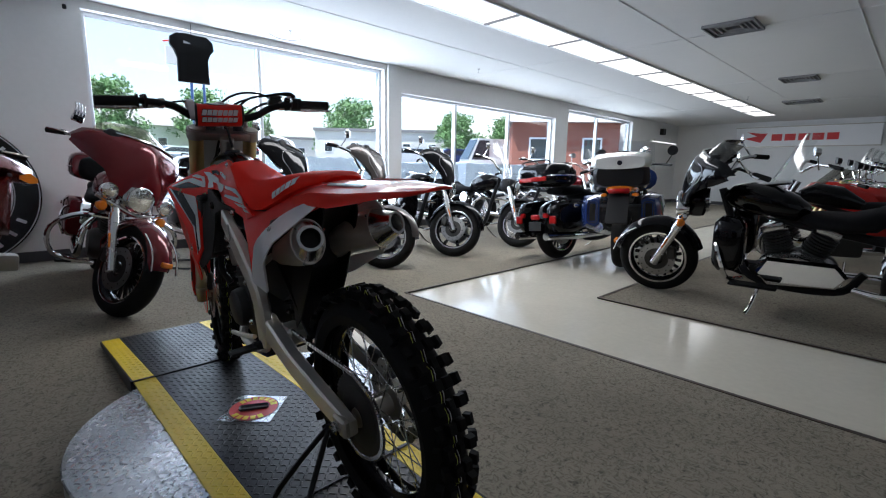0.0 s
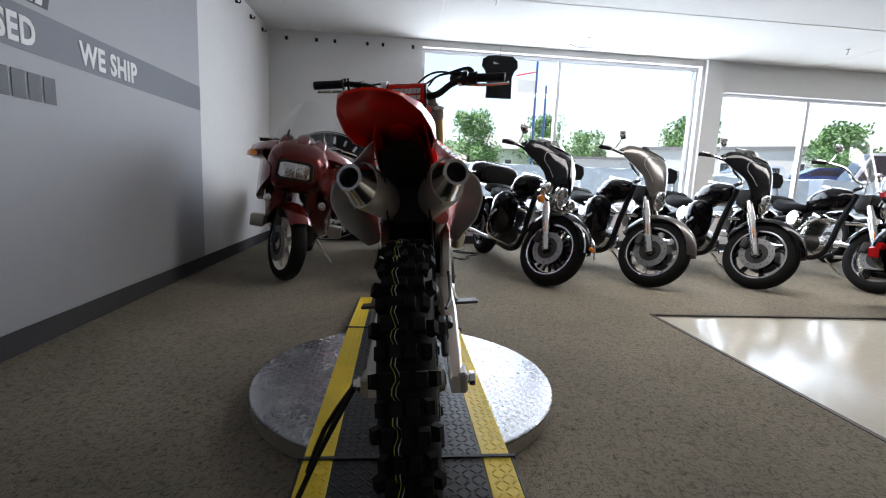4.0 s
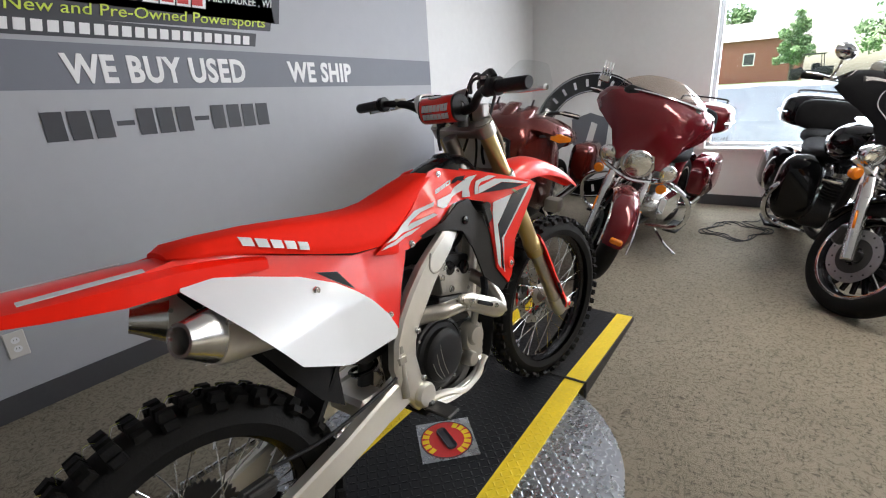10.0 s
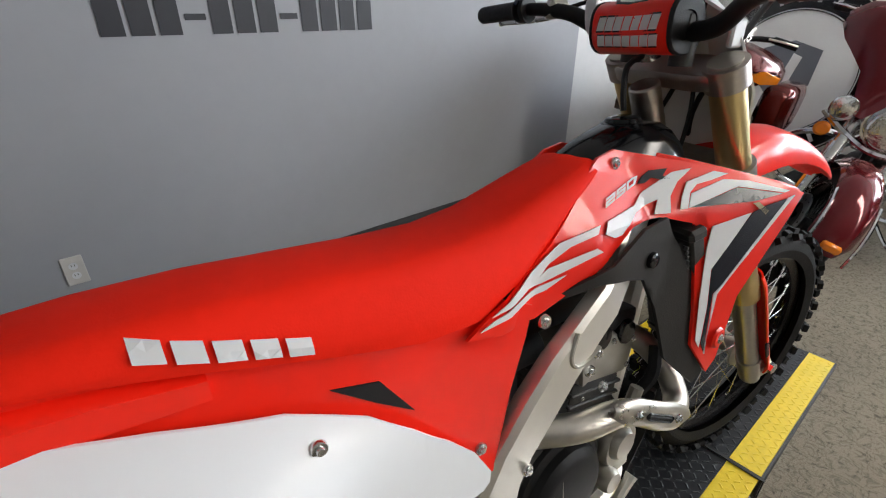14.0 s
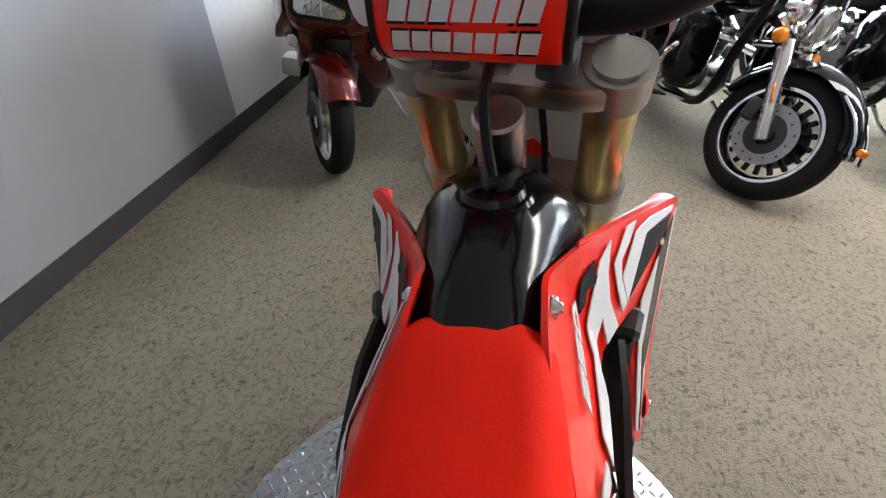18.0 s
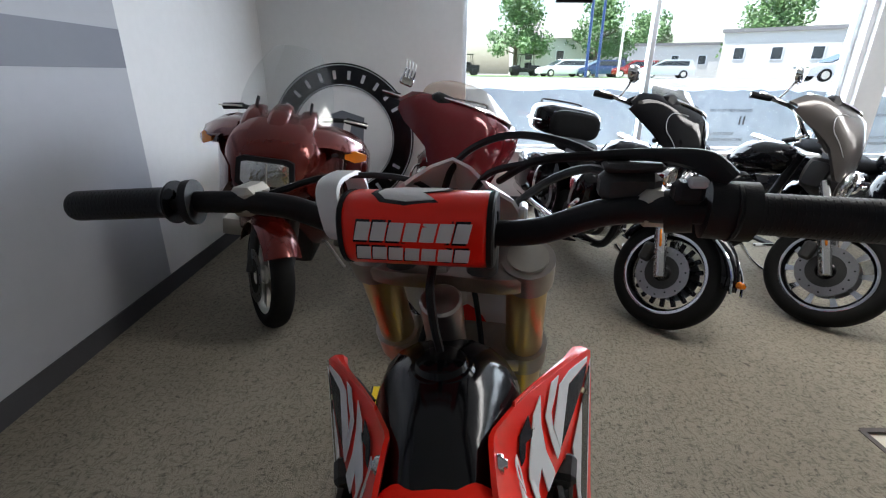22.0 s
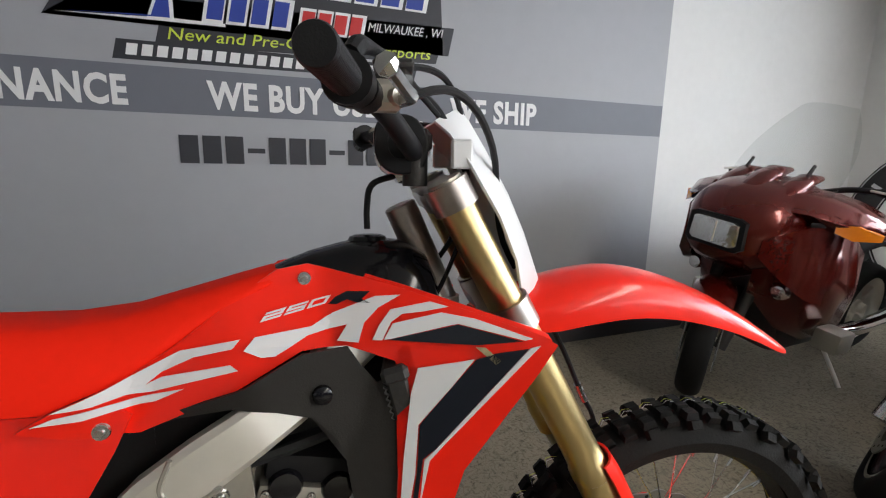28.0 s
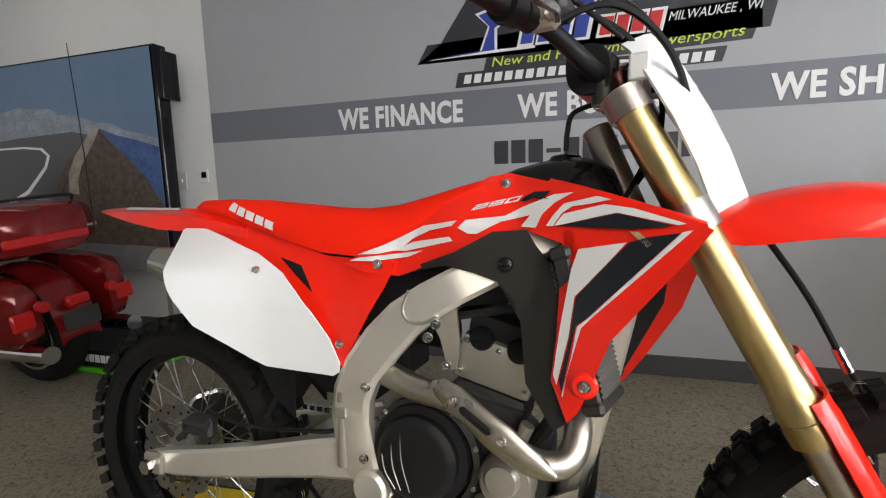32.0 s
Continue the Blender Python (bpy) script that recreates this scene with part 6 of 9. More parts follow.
def road_wheel(parent, name, m, R, r_in, w, style, rim_m, discs=(-1, 1)):
    """Cast wheel on its rim part: tyre, hub, spokes in a given style, brake discs."""
    rim = part(name, lathe([(r_in + 0.010, -w * 0.44), (r_in + 0.014, -w * 0.42), (r_in - 0.010, -w * 0.30), (r_in - 0.022, -w * 0.12), (r_in - 0.022, w * 0.12), (r_in - 0.010, w * 0.30), (r_in + 0.014, w * 0.42), (r_in + 0.010, w * 0.44), (r_in, 0)], 56, "y"), M[rim_m], parent)
    rim.matrix_basis = m
    part("tyre", road_tyre(R, r_in, w), M["rubber"], rim, "black road tyre")
    if rim_m == "rim_k":
        for q in (-1, 1):
            part("rim_lip", lathe([(r_in - 0.006, q * w * 0.435), (r_in + 0.006, q * w * 0.450), (r_in + 0.012, q * w * 0.440)], 48, "y"), M["chrome"], rim)
    part("hub", lathe([(0, -0.07), (0.03, -0.068), (0.036, -0.04), (0.05, -0.03), (0.05, 0.03), (0.036, 0.04), (0.03, 0.068), (0, 0.07)], 24, "y"), M[rim_m if style != "slots" else "alu_dark"], rim)
    n = {"ten": 10, "slots": 18, "wire": 28, "three": 6, "five": 7}[style]
    first = None
    for k in range(n):
        mm = Matrix.Rotation(2 * math.pi * k / n, 4, "Y")
        if first is None:
            if style == "wire":
                bm = rod((0.02, 0.02, 0.045), (0, 0, r_in - 0.016), 0.0025, 5)
            elif style == "slots":
                bm = join(box(0.025, 0.020, r_in - 0.085, (0, 0, 0.04 + (r_in - 0.06) / 2), 0.004))
            else:
                t = 0.030 if style != "three" else 0.05
                bm = rings([[(-t * k1, -0.018, z), (t * k1, -0.018, z), (t * k1, 0.018, z), (-t * k1, 0.018, z)] for z, k1 in ((0.040, 0.75), (0.10, 0.42), (r_in - 0.08, 0.36), (r_in - 0.018, 0.62))])
            first = part("spoke", bm, M["chrome" if style in ("ten", "wire") else rim_m], rim)
            first.matrix_basis = mm
        else:
            again("spoke", first, mm, rim)
    for s in discs:
        d = part("brake_disc", lathe([(0.095, s * 0.078), (0.146, s * 0.078), (0.146, s * 0.083), (0.095, s * 0.083)], 40, "y"), M["disc"], rim)
        carrier = part("disc_carrier", lathe([(0.05, s * 0.074), (0.098, s * 0.077), (0.098, s * 0.081), (0.05, s * 0.080)], 30, "y"), M["alu_dark"], rim)
        h0 = None
        for k in range(14):
            a = 2 * math.pi * k / 14
            mm = Matrix.Translation(((0.128 if k % 2 else 0.114) * math.cos(a), s * 0.0835, (0.128 if k % 2 else 0.114) * math.sin(a)))
            if h0 is None:
                h0 = part("disc_hole", lathe([(0, -0.001), (0.005, -0.001), (0.005, 0.001), (0, 0.001)], 8, "y"), M["black_p"], d)
                h0.matrix_basis = mm
            else:
                again("disc_hole", h0, mm, d)
    return rim


def ellipsoid_rows(secs, n=16):
    """Rings round the x axis: (x, z centre, half width, half height, squareness)."""
    rows = []
    for x, z, w, h, e in secs:
        rows.append([(x, w * math.copysign(abs(math.cos(a)) ** e, math.cos(a)), z + h * math.copysign(abs(math.sin(a)) ** e, math.sin(a))) for a in (2 * math.pi * k / n for k in range(n))])
    return rows


def lamp(P, m, r, parent, material="lens", depth=0.09):
    shell_ = part("lamp_bowl", moved(lathe([(0, -depth), (r * 0.55, -depth * 0.85), (r * 0.95, -depth * 0.35), (r * 1.06, -0.005), (r * 1.06, 0.006), (r * 0.98, 0.012), (r * 0.95, 0.006)], 28, "x"), m), M["chrome"], parent)
    part("lamp_glass", moved(lathe([(0, 0.014), (r * 0.5, 0.011), (r * 0.94, 0.004), (r * 0.94, -0.01)], 28, "x"), m), M[material], shell_)
    return shell_


def stood(at, S, AF, lean, R=0.315):
    """Pose of a leaning bike with turned bars: front tyre touching the floor at (x, y), rear tyre on the floor too."""
    x, y, heading = at
    pitch = 0.0
    for turn in range(4):
        M0 = Matrix.Rotation(radians(heading), 4, "Z") @ Matrix.Rotation(pitch, 4, "Y") @ Matrix.Rotation(radians(lean), 4, "X")
        low = []
        for W in (M0 @ S @ Matrix.Translation(AF), M0 @ Matrix.Translation((0, 0, R))):
            ax = W.to_3x3() @ Vector((0, 1, 0))
            d = -(Vector((0, 0, 1)) - ax * ax.z).normalized()
            low.append(W.translation + d * (R - 0.05) - Vector((0, 0, 0.05)))
        pitch += (low[0].z - low[1].z) / 1.62
    return Matrix.Translation((x - low[0].x, y - low[0].y, 0.007 - min(low[0].z, low[1].z))) @ M0


def touring_bike(m, paint, steer, label, wheel="slots", fairing=True, pack=True, bags=True, lowers=True, rest=False, shield="smoke", fogs=True, fender_paint=None, group="parked motorcycles", antenna=False, fairing_paint=None, lean=-7.0, screen=0.12, line=True, bony=False):
    AF = Vector((1.75, 0, 0.315))
    fa = Vector((-0.50, 0, 0.866))
    p0 = Vector((1.33, 0, 0.86))
    S = Matrix.Translation(p0) @ Matrix.Rotation(radians(steer), 4, fa) @ Matrix.Translation(-p0)
    P = lambda name, bm, mt, label_="", steered=False, sm=40: part(name, moved(bm, S) if steered else bm, M[mt], b, label_, sm)
    fp = fender_paint or paint
    if isinstance(m, tuple):
        m = stood(m, S, AF, lean)
    b = thing("touring_motorcycle", m, label, "motorcycle", group)
    road_wheel(b, "front_wheel", S @ Matrix.Translation(AF), 0.315, 0.222, 0.125, wheel, "rim_k" if wheel in ("slots", "five", "ten") else "chrome")
    road_wheel(b, "rear_wheel", Matrix.Translation((0, 0, 0.315)), 0.315, 0.215, 0.165, wheel, "rim_k" if wheel in ("slots", "five", "ten") else "chrome", (-1,))
    # front end
    for s in (-1, 1):
        y = s * 0.118
        P("fork_tube", rod(AF + Vector((-0.13, y, 0.28)), AF + Vector((-0.235, y, 0.46)), 0.028, 14), "steel" if fairing else "chrome", "", True)
        P("fork_leg", rod(AF + Vector((0.02, y, -0.03)), AF + Vector((-0.18, y, 0.35)), 0.033, 16, 0.034, 0.006), "steel", "bright fork leg", True)
        P("reflector", box(0.012, 0.012, 0.10, tuple(AF + Vector((-0.07, y + s * 0.033, 0.17))), 0.004, Matrix.Rotation(radians(-28), 3, "Y")), "orange", "", True)
        P("caliper", box(0.07, 0.05, 0.11, tuple(AF + Vector((-0.12, s * 0.10, 0.07))), 0.015), "alu_dark", "", True)
    rows = []
    for k in range(15):
        a = radians(12 + k * 152 / 14)
        R = 0.355 + 0.012 * math.sin(a)
        w = 0.085 if k not in (0, 14) else 0.06
        rows.append([AF + Vector((R * math.cos(a) * 1.0, y * w, R * math.sin(a))) * 1.0 + (Vector((math.cos(a), 0, math.sin(a))) * (-0.05 * abs(y) ** 3)) for y in (-1.05, -0.95, -0.6, 0, 0.6, 0.95, 1.05)])
    P("front_fender", shell(rows, 0.005), fp, "", True)
    if fairing and fogs:
        P("fender_trim", tube([AF + Vector((0.36 * math.cos(q), -0.088, 0.31 * math.sin(q))) for q in (0.2, 0.5, 0.8, 1.1)], 0.007, 6), "chrome", "", True)
        P("fender_trim", tube([AF + Vector((0.36 * math.cos(q), 0.088, 0.31 * math.sin(q))) for q in (0.2, 0.5, 0.8, 1.1)], 0.007, 6), "chrome", "", True)
        P("fender_tip_lamp", box(0.03, 0.075, 0.035, tuple(AF + Vector((0.352, 0, 0.118))), 0.008), "orange", "orange fender-tip lens", True)
    HL = Vector((1.60, 0, 0.80))
    P("fork_cover", box(0.12, 0.30, 0.16, (1.46, 0, 0.80), 0.04, None, 2), "black_p" if not fogs else paint, "", True)
    nac = P("lamp_housing", rings(ellipsoid_rows([(1.38, 0.83, 0.10, 0.09, 0.9), (1.48, 0.815, 0.125, 0.11, 0.9), (1.575, 0.805, 0.112, 0.106, 1.0)])), "chrome" if fogs else (fairing_paint or paint), "", True)
    lamp(b, S @ Matrix.Translation(HL), 0.088, b)
    if fogs:
        P("lamp_bar", tube([(1.53, -0.25, 0.755), (1.57, -0.14, 0.715), (1.575, 0, 0.685), (1.57, 0.14, 0.715), (1.53, 0.25, 0.755)], 0.016, 8), "chrome", "", True)
        for s in (-1, 1):
            lamp(b, S @ Matrix.Translation((1.58, s * 0.205, 0.80)), 0.052, b)
            P("turn_signal", rings(ellipsoid_rows([(1.53, 0.69, 0.012, 0.012, 1), (1.55, 0.69, 0.032, 0.032, 1), (1.575, 0.69, 0.034, 0.034, 1), (1.585, 0.69, 0.024, 0.024, 1)], 12)), "orange", "", True).matrix_basis = Matrix.Translation((S.to_3x3() @ Vector((0, s * 0.215, 0))))
    if fairing:
        rows = []
        for k in range(21):
            y = -0.40 + 0.04 * k
            q = abs(y)
            zt = float(np.interp(q, (0, 0.12, 0.20, 0.28, 0.34, 0.38, 0.40), (1.265, 1.262, 1.255, 1.245, 1.23, 1.20, 1.14)))
            zb = float(np.interp(q, (0, 0.08, 0.12, 0.16, 0.20, 0.24, 0.32, 0.38, 0.40), (0.895, 0.87, 0.78, 0.78, 0.86, 0.95, 1.01, 1.05, 1.09)))
            row = []
            for j in range(10):
                v = j / 9
                z = zb + (zt - zb) * v
                row.append((1.600 - 0.30 * (z - 0.86) - 0.62 * q ** 1.35 - 0.09 * (q / 0.4) ** 7 + 0.022 * math.sin(math.pi * v) - 0.03 * max(0, v - 0.9) * 10, y, z))
            rows.append(row)
        P("fairing", shell(rows, 0.022), fairing_paint or paint, "batwing fairing", True, 60)
        P("dash", box(0.10, 0.52, 0.20, (1.36, 0, 1.12), 0.03), "black_p", "", True)
        P("fairing_trim", tube([(1.38, -0.24, 1.250), (1.42, -0.12, 1.265), (1.45, 0, 1.270), (1.42, 0.12, 1.265), (1.38, 0.24, 1.250)], 0.009, 6), "chrome", "", True)
        for s in (-1, 1) if line else ():
            P("fairing_line", tube([(x_, s * y_, z_) for y_, z_ in ((0.16, 1.19), (0.24, 1.17), (0.275, 1.12), (0.27, 1.05), (0.22, 1.0), (0.17, 0.93)) for x_ in (1.605 - 0.30 * (z_ - 0.86) - 0.62 * y_ ** 1.35 + 0.016,)], 0.0024, 5), "decal_g" if paint != "silver_paint" else "decal_k", "", True)
        if shield:
            rows = []
            top = screen
            for k in range(6):
                q = k / 5
                hw = 0.31 * (1 - 0.55 * q ** 2.2)
                rows.append([(1.435 - 0.12 * q - 0.13 * abs(u) ** 2, u * hw, 1.245 + top * q - 0.025 * u * u) for u in (-1, -0.7, -0.35, 0, 0.35, 0.7, 1)])
            P("windshield", shell(rows, 0.004), shield, "", True).visible_shadow = False
    elif shield:
        rows = []
        for k in range(7):
            q = k / 6
            hw = 0.27 * (1 - 0.75 * max(0, q - 0.35) ** 2) * (0.8 + 0.2 * min(1, q * 4))
            rows.append([(1.46 - 0.26 * q - 0.08 * u * u, u * hw, 0.92 + 0.52 * q) for u in (-1, -0.7, -0.35, 0, 0.35, 0.7, 1)])
        P("windshield", shell(rows, 0.004), "shield", "tall clear windshield", True).visible_shadow = False
        for s in (-1, 1):
            P("shield_stay", tube([(1.42, s * 0.10, 0.90), (1.40, s * 0.13, 1.05), (1.36, s * 0.13, 1.15)], 0.007, 6), "chrome", "", True)
    P("handlebar", tube([(1.02, -0.42, 1.08), (1.10, -0.36, 1.10), (1.20, -0.20, 1.11), (1.25, -0.08, 1.05), (1.25, 0.08, 1.05), (1.20, 0.20, 1.11), (1.10, 0.36, 1.10), (1.02, 0.42, 1.08)], 0.014, 8), "chrome", "", True)
    for s in (-1, 1):
        P("grip", rod((1.02, s * 0.42, 1.08), (1.11, s * 0.355, 1.10), 0.019, 12), "rubber", "", True)
        P("lever", tube([(1.13, s * 0.34, 1.105), (1.12, s * 0.40, 1.10), (1.08, s * 0.45, 1.09)], 0.007, 6), "chrome", "", True)
        if bony and s > 0:
            continue
        if bony:
            for k in range(4):
                y = s * (0.375 + 0.018 * k)
                P("mirror_finger", tube([(1.30, y, 1.215), (1.302, y + s * 0.004, 1.255), (1.29, y + s * 0.008, 1.285), (1.275, y + s * 0.008, 1.30)], [0.007, 0.006, 0.0055, 0.004], 6), "chrome", "", True)
            P("mirror_palm", box(0.02, 0.075, 0.05, (1.295, s * 0.402, 1.20), 0.008), "chrome", "chrome skeletal mirror", True)
            continue
        P("mirror", moved(lathe([(0, 0.022), (0.045, 0.014), (0.056, 0), (0.050, -0.004), (0, -0.004)], 20, "x"), Matrix.Translation((1.20, s * 0.40, 1.235)) @ Matrix.Diagonal((1, 1.2, 0.8, 1))), "chrome", "", True)
        P("mirror_stem", tube([(1.14, s * 0.34, 1.11), (1.18, s * 0.37, 1.17), (1.20, s * 0.40, 1.21)], 0.006, 6), "chrome", "", True)
    # body
    P("frame", join(tube([(1.30, 0, 0.92), (1.20, 0, 0.62), (1.06, 0, 0.24), (0.55, 0, 0.20), (0.40, 0, 0.36)], 0.028, 8), tube([(1.30, 0, 0.90), (0.95, 0, 0.72), (0.5, 0, 0.62), (0.1, 0, 0.55)], 0.03, 8)), "black_p")
    P("fuel_tank", rings(ellipsoid_rows([(1.28, 0.86, 0.03, 0.03, 1), (1.22, 0.865, 0.10, 0.085, 0.85), (1.10, 0.86, 0.155, 0.115, 0.8), (0.95, 0.835, 0.155, 0.115, 0.8), (0.82, 0.795, 0.11, 0.09, 0.8), (0.74, 0.77, 0.05, 0.05, 1)], 20)), paint, "", False, 60)
    P("tank_console", box(0.30, 0.075, 0.03, (1.02, 0, 0.962), 0.012, Matrix.Rotation(radians(8), 3, "Y")), "chrome")
    P("rider_seat", rings(ellipsoid_rows([(0.80, 0.735, 0.06, 0.03, 0.8), (0.70, 0.72, 0.15, 0.055, 0.7), (0.52, 0.715, 0.185, 0.06, 0.7), (0.38, 0.745, 0.17, 0.075, 0.7), (0.32, 0.77, 0.12, 0.05, 0.8)])), "leather", "", False, 60)
    P("passenger_seat", rings(ellipsoid_rows([(0.38, 0.79, 0.10, 0.04, 0.8), (0.30, 0.80, 0.15, 0.06, 0.7), (0.10, 0.80, 0.155, 0.06, 0.7), (-0.04, 0.795, 0.12, 0.04, 0.8)])), "leather", "", False, 60)
    if rest:
        P("backrest", rings([[(0.02 + dx, y, z) for y, z in ((-0.10, 0.97), (-0.12, 1.05), (-0.09, 1.13), (0, 1.15), (0.09, 1.13), (0.12, 1.05), (0.10, 0.97), (0, 0.95))] for dx in (-0.025, 0.0, 0.03)]), "leather", "rounded black backrest pad", False, 60)
        P("backrest_bar", tube([(0.0, -0.14, 0.72), (-0.03, -0.12, 0.95), (-0.04, 0, 1.08), (-0.03, 0.12, 0.95), (0.0, 0.14, 0.72)], 0.010, 6), "chrome")
    if pack:
        P("tour_pack", rings(ellipsoid_rows([(0.02, 0.96, 0.20, 0.10, 0.55), (-0.02, 0.97, 0.27, 0.125, 0.5), (-0.16, 0.975, 0.30, 0.135, 0.5), (-0.34, 0.97, 0.28, 0.13, 0.5), (-0.40, 0.955, 0.20, 0.10, 0.55)], 24)), paint, "rounded rear luggage trunk", False, 50)
        P("trunk_trim", tube([(-0.39, -0.20, 0.955), (-0.36, -0.285, 0.955), (-0.16, -0.305, 0.955), (0.0, -0.27, 0.955)], 0.008, 6), "chrome")
        P("trunk_trim", tube([(-0.39, 0.20, 0.955), (-0.36, 0.285, 0.955), (-0.16, 0.305, 0.955), (0.0, 0.27, 0.955)], 0.008, 6), "chrome")
        P("trunk_lamp", box(0.02, 0.40, 0.05, (-0.405, 0, 0.925), 0.008), "red_lens")
        P("trunk_pad", rings(ellipsoid_rows([(0.04, 0.955, 0.20, 0.10, 0.6), (0.06, 0.955, 0.225, 0.12, 0.6), (0.10, 0.955, 0.215, 0.11, 0.6), (0.115, 0.955, 0.17, 0.08, 0.7)], 20)), "leather", "", False, 60)
        P("trunk_rail", tube([(-0.33, -0.2, 1.10), (-0.36, -0.16, 1.13), (-0.36, 0.16, 1.13), (-0.33, 0.2, 1.10)], 0.008, 6), "black_p")
    P("rear_fender", shell([[(0.335 * math.cos(a) * 1.04, y * 0.10, 0.315 + 0.36 * math.sin(a) + 0.02 - 0.03 * abs(y) ** 3) for y in (-1, -0.6, 0, 0.6, 1)] for a in (radians(20 + 15 * k) for k in range(12))], 0.006), fp)
    P("tail_lamp", box(0.04, 0.12, 0.06, (-0.375, 0, 0.50), 0.012), "red_lens")
    for s in (-1, 1):
        P("rear_signal", rings(ellipsoid_rows([(-0.36, 0.52, 0.012, 0.012, 1), (-0.38, 0.52, 0.03, 0.03, 1), (-0.41, 0.52, 0.028, 0.028, 1)], 10)), "orange" if pack is False else "red_lens").location.y = s * 0.17
    P("plate_holder", box(0.012, 0.18, 0.10, (-0.385, 0, 0.40), 0.004), "alu_dark")
    if bags:
        for s in (-1, 1):
            bag = P("saddlebag", rings([[(x, s * (0.17 + w * (0.5 + 0.5 * u)), z0 + (z1 - z0) * v) for u, v in ((-1, 0.05), (-0.6, 0), (0.6, 0.04), (0.95, 0.15), (1, 0.5), (0.92, 0.88), (0.5, 1), (-0.8, 1), (-1, 0.95))] for x, w, z0, z1 in ((0.27, 0.10, 0.38, 0.66), (0.22, 0.13, 0.33, 0.69), (-0.05, 0.15, 0.31, 0.69), (-0.30, 0.14, 0.32, 0.66), (-0.37, 0.10, 0.38, 0.60))]), paint, "hard saddlebag", False, 50)
            P("bag_latch", box(0.09, 0.012, 0.03, (-0.05, s * 0.325, 0.62), 0.004), "chrome")
            P("bag_lamp", box(0.02, 0.10, 0.09, (-0.375, s * 0.25, 0.47), 0.01), "red_lens")
            P("bag_guard", tube([(0.27, s * 0.30, 0.36), (0.30, s * 0.33, 0.48), (0.27, s * 0.30, 0.60), (0.22, s * 0.2, 0.60)], 0.010, 6), "chrome")
    # engine
    for k, (x, tilt) in enumerate(((0.88, 20), (0.70, -24))):
        T0 = Matrix.Translation((x, 0, 0.46)) @ Matrix.Rotation(radians(tilt), 4, "Y")
        P("cylinder", moved(lathe([(0, 0), (0.065, 0)] + [p for j in range(7) for p in ((0.066, 0.018 + 0.022 * j), (0.088, 0.021 + 0.022 * j), (0.088, 0.028 + 0.022 * j), (0.066, 0.031 + 0.022 * j))] + [(0, 0.18)], 20, "z"), T0), "alu_dark")
        P("rocker_cover", moved(box(0.15, 0.13, 0.06, (0, 0, 0.20), 0.02, None, 2), T0), "engine")
    for s in (-1, 1):
        P("engine_case", rings([[(0.78 + rx * math.cos(a), s * y, 0.36 + rz * math.sin(a)) for a in (2 * math.pi * k / 20 for k in range(20))] for y, rx, rz in ((0.0, 0.24, 0.13), (0.11, 0.235, 0.125), (0.15, 0.20, 0.10), (0.155, 0.10, 0.05))]), "alu_dark" if s < 0 else "engine")
        P("crash_bar", tube([(1.20, s * 0.05, 0.62), (1.24, s * 0.22, 0.63), (1.24, s * 0.36, 0.56), (1.20, s * 0.40, 0.44), (1.16, s * 0.34, 0.31), (1.10, s * 0.12, 0.25)], 0.017, 8), "chrome", "chrome engine guard")
        P("floorboard", box(0.30, 0.10, 0.018, (1.0, s * 0.30, 0.265), 0.006), "rubber")
        if lowers:
            P("lower_fairing", rings(ellipsoid_rows([(1.27, 0.55, 0.09, 0.17, 0.7), (1.23, 0.55, 0.12, 0.21, 0.7), (1.12, 0.55, 0.115, 0.20, 0.7), (1.08, 0.55, 0.08, 0.15, 0.7)], 16)), paint, "", False, 50).location.y = s * 0.26
    P("air_cleaner", lathe([(0, -0.215), (0.075, -0.212), (0.088, -0.20), (0.088, -0.15)], 28, "y", (0.80, 0, 0.60)), "chrome")
    P("primary_cover", rings([[(x, 0.19, z) for x, z in ((0.50, 0.36), (0.55, 0.29), (0.92, 0.26), (0.99, 0.33), (0.94, 0.43), (0.56, 0.43))], [(x, 0.15, z) for x, z in ((0.48, 0.36), (0.54, 0.27), (0.93, 0.24), (1.01, 0.33), (0.95, 0.45), (0.55, 0.45))]]), "chrome")
    P("exhaust_pipe", tube([(0.92, -0.12, 0.58), (1.02, -0.19, 0.50), (0.98, -0.21, 0.34), (0.80, -0.215, 0.27), (0.4, -0.215, 0.27), (0.1, -0.215, 0.27), (-0.45, -0.215, 0.29)], [0.024, 0.024, 0.024, 0.026, 0.034, 0.044, 0.044], 12), "chrome", "long chrome exhaust pipe")
    P("exhaust_pipe", tube([(0.45, 0.16, 0.28), (0.3, 0.215, 0.27), (0.1, 0.215, 0.27), (-0.45, 0.215, 0.29)], [0.026, 0.034, 0.044, 0.044], 12), "chrome", "long chrome exhaust pipe")
    P("side_stand", tube([(0.98, 0.14, 0.22), (1.00, 0.26, 0.11), (1.02, 0.36, 0.055)], [0.013, 0.011, 0.012], 8), "chrome")
    if antenna:
        P("antenna", tube([(-0.33, -0.20, 0.85), (-0.36, -0.22, 1.3), (-0.38, -0.24, 1.78)], [0.005, 0.003, 0.002], 6), "black_p")
    if fairing:
        # the batwing is low and broad
        for o in b.children:
            if o.name.startswith("fairing"):
                o.scale.z, o.location.z = 0.87, 0.86 * 0.13
            elif o.name.startswith("windshield"):
                o.location.z = -0.053
    return b


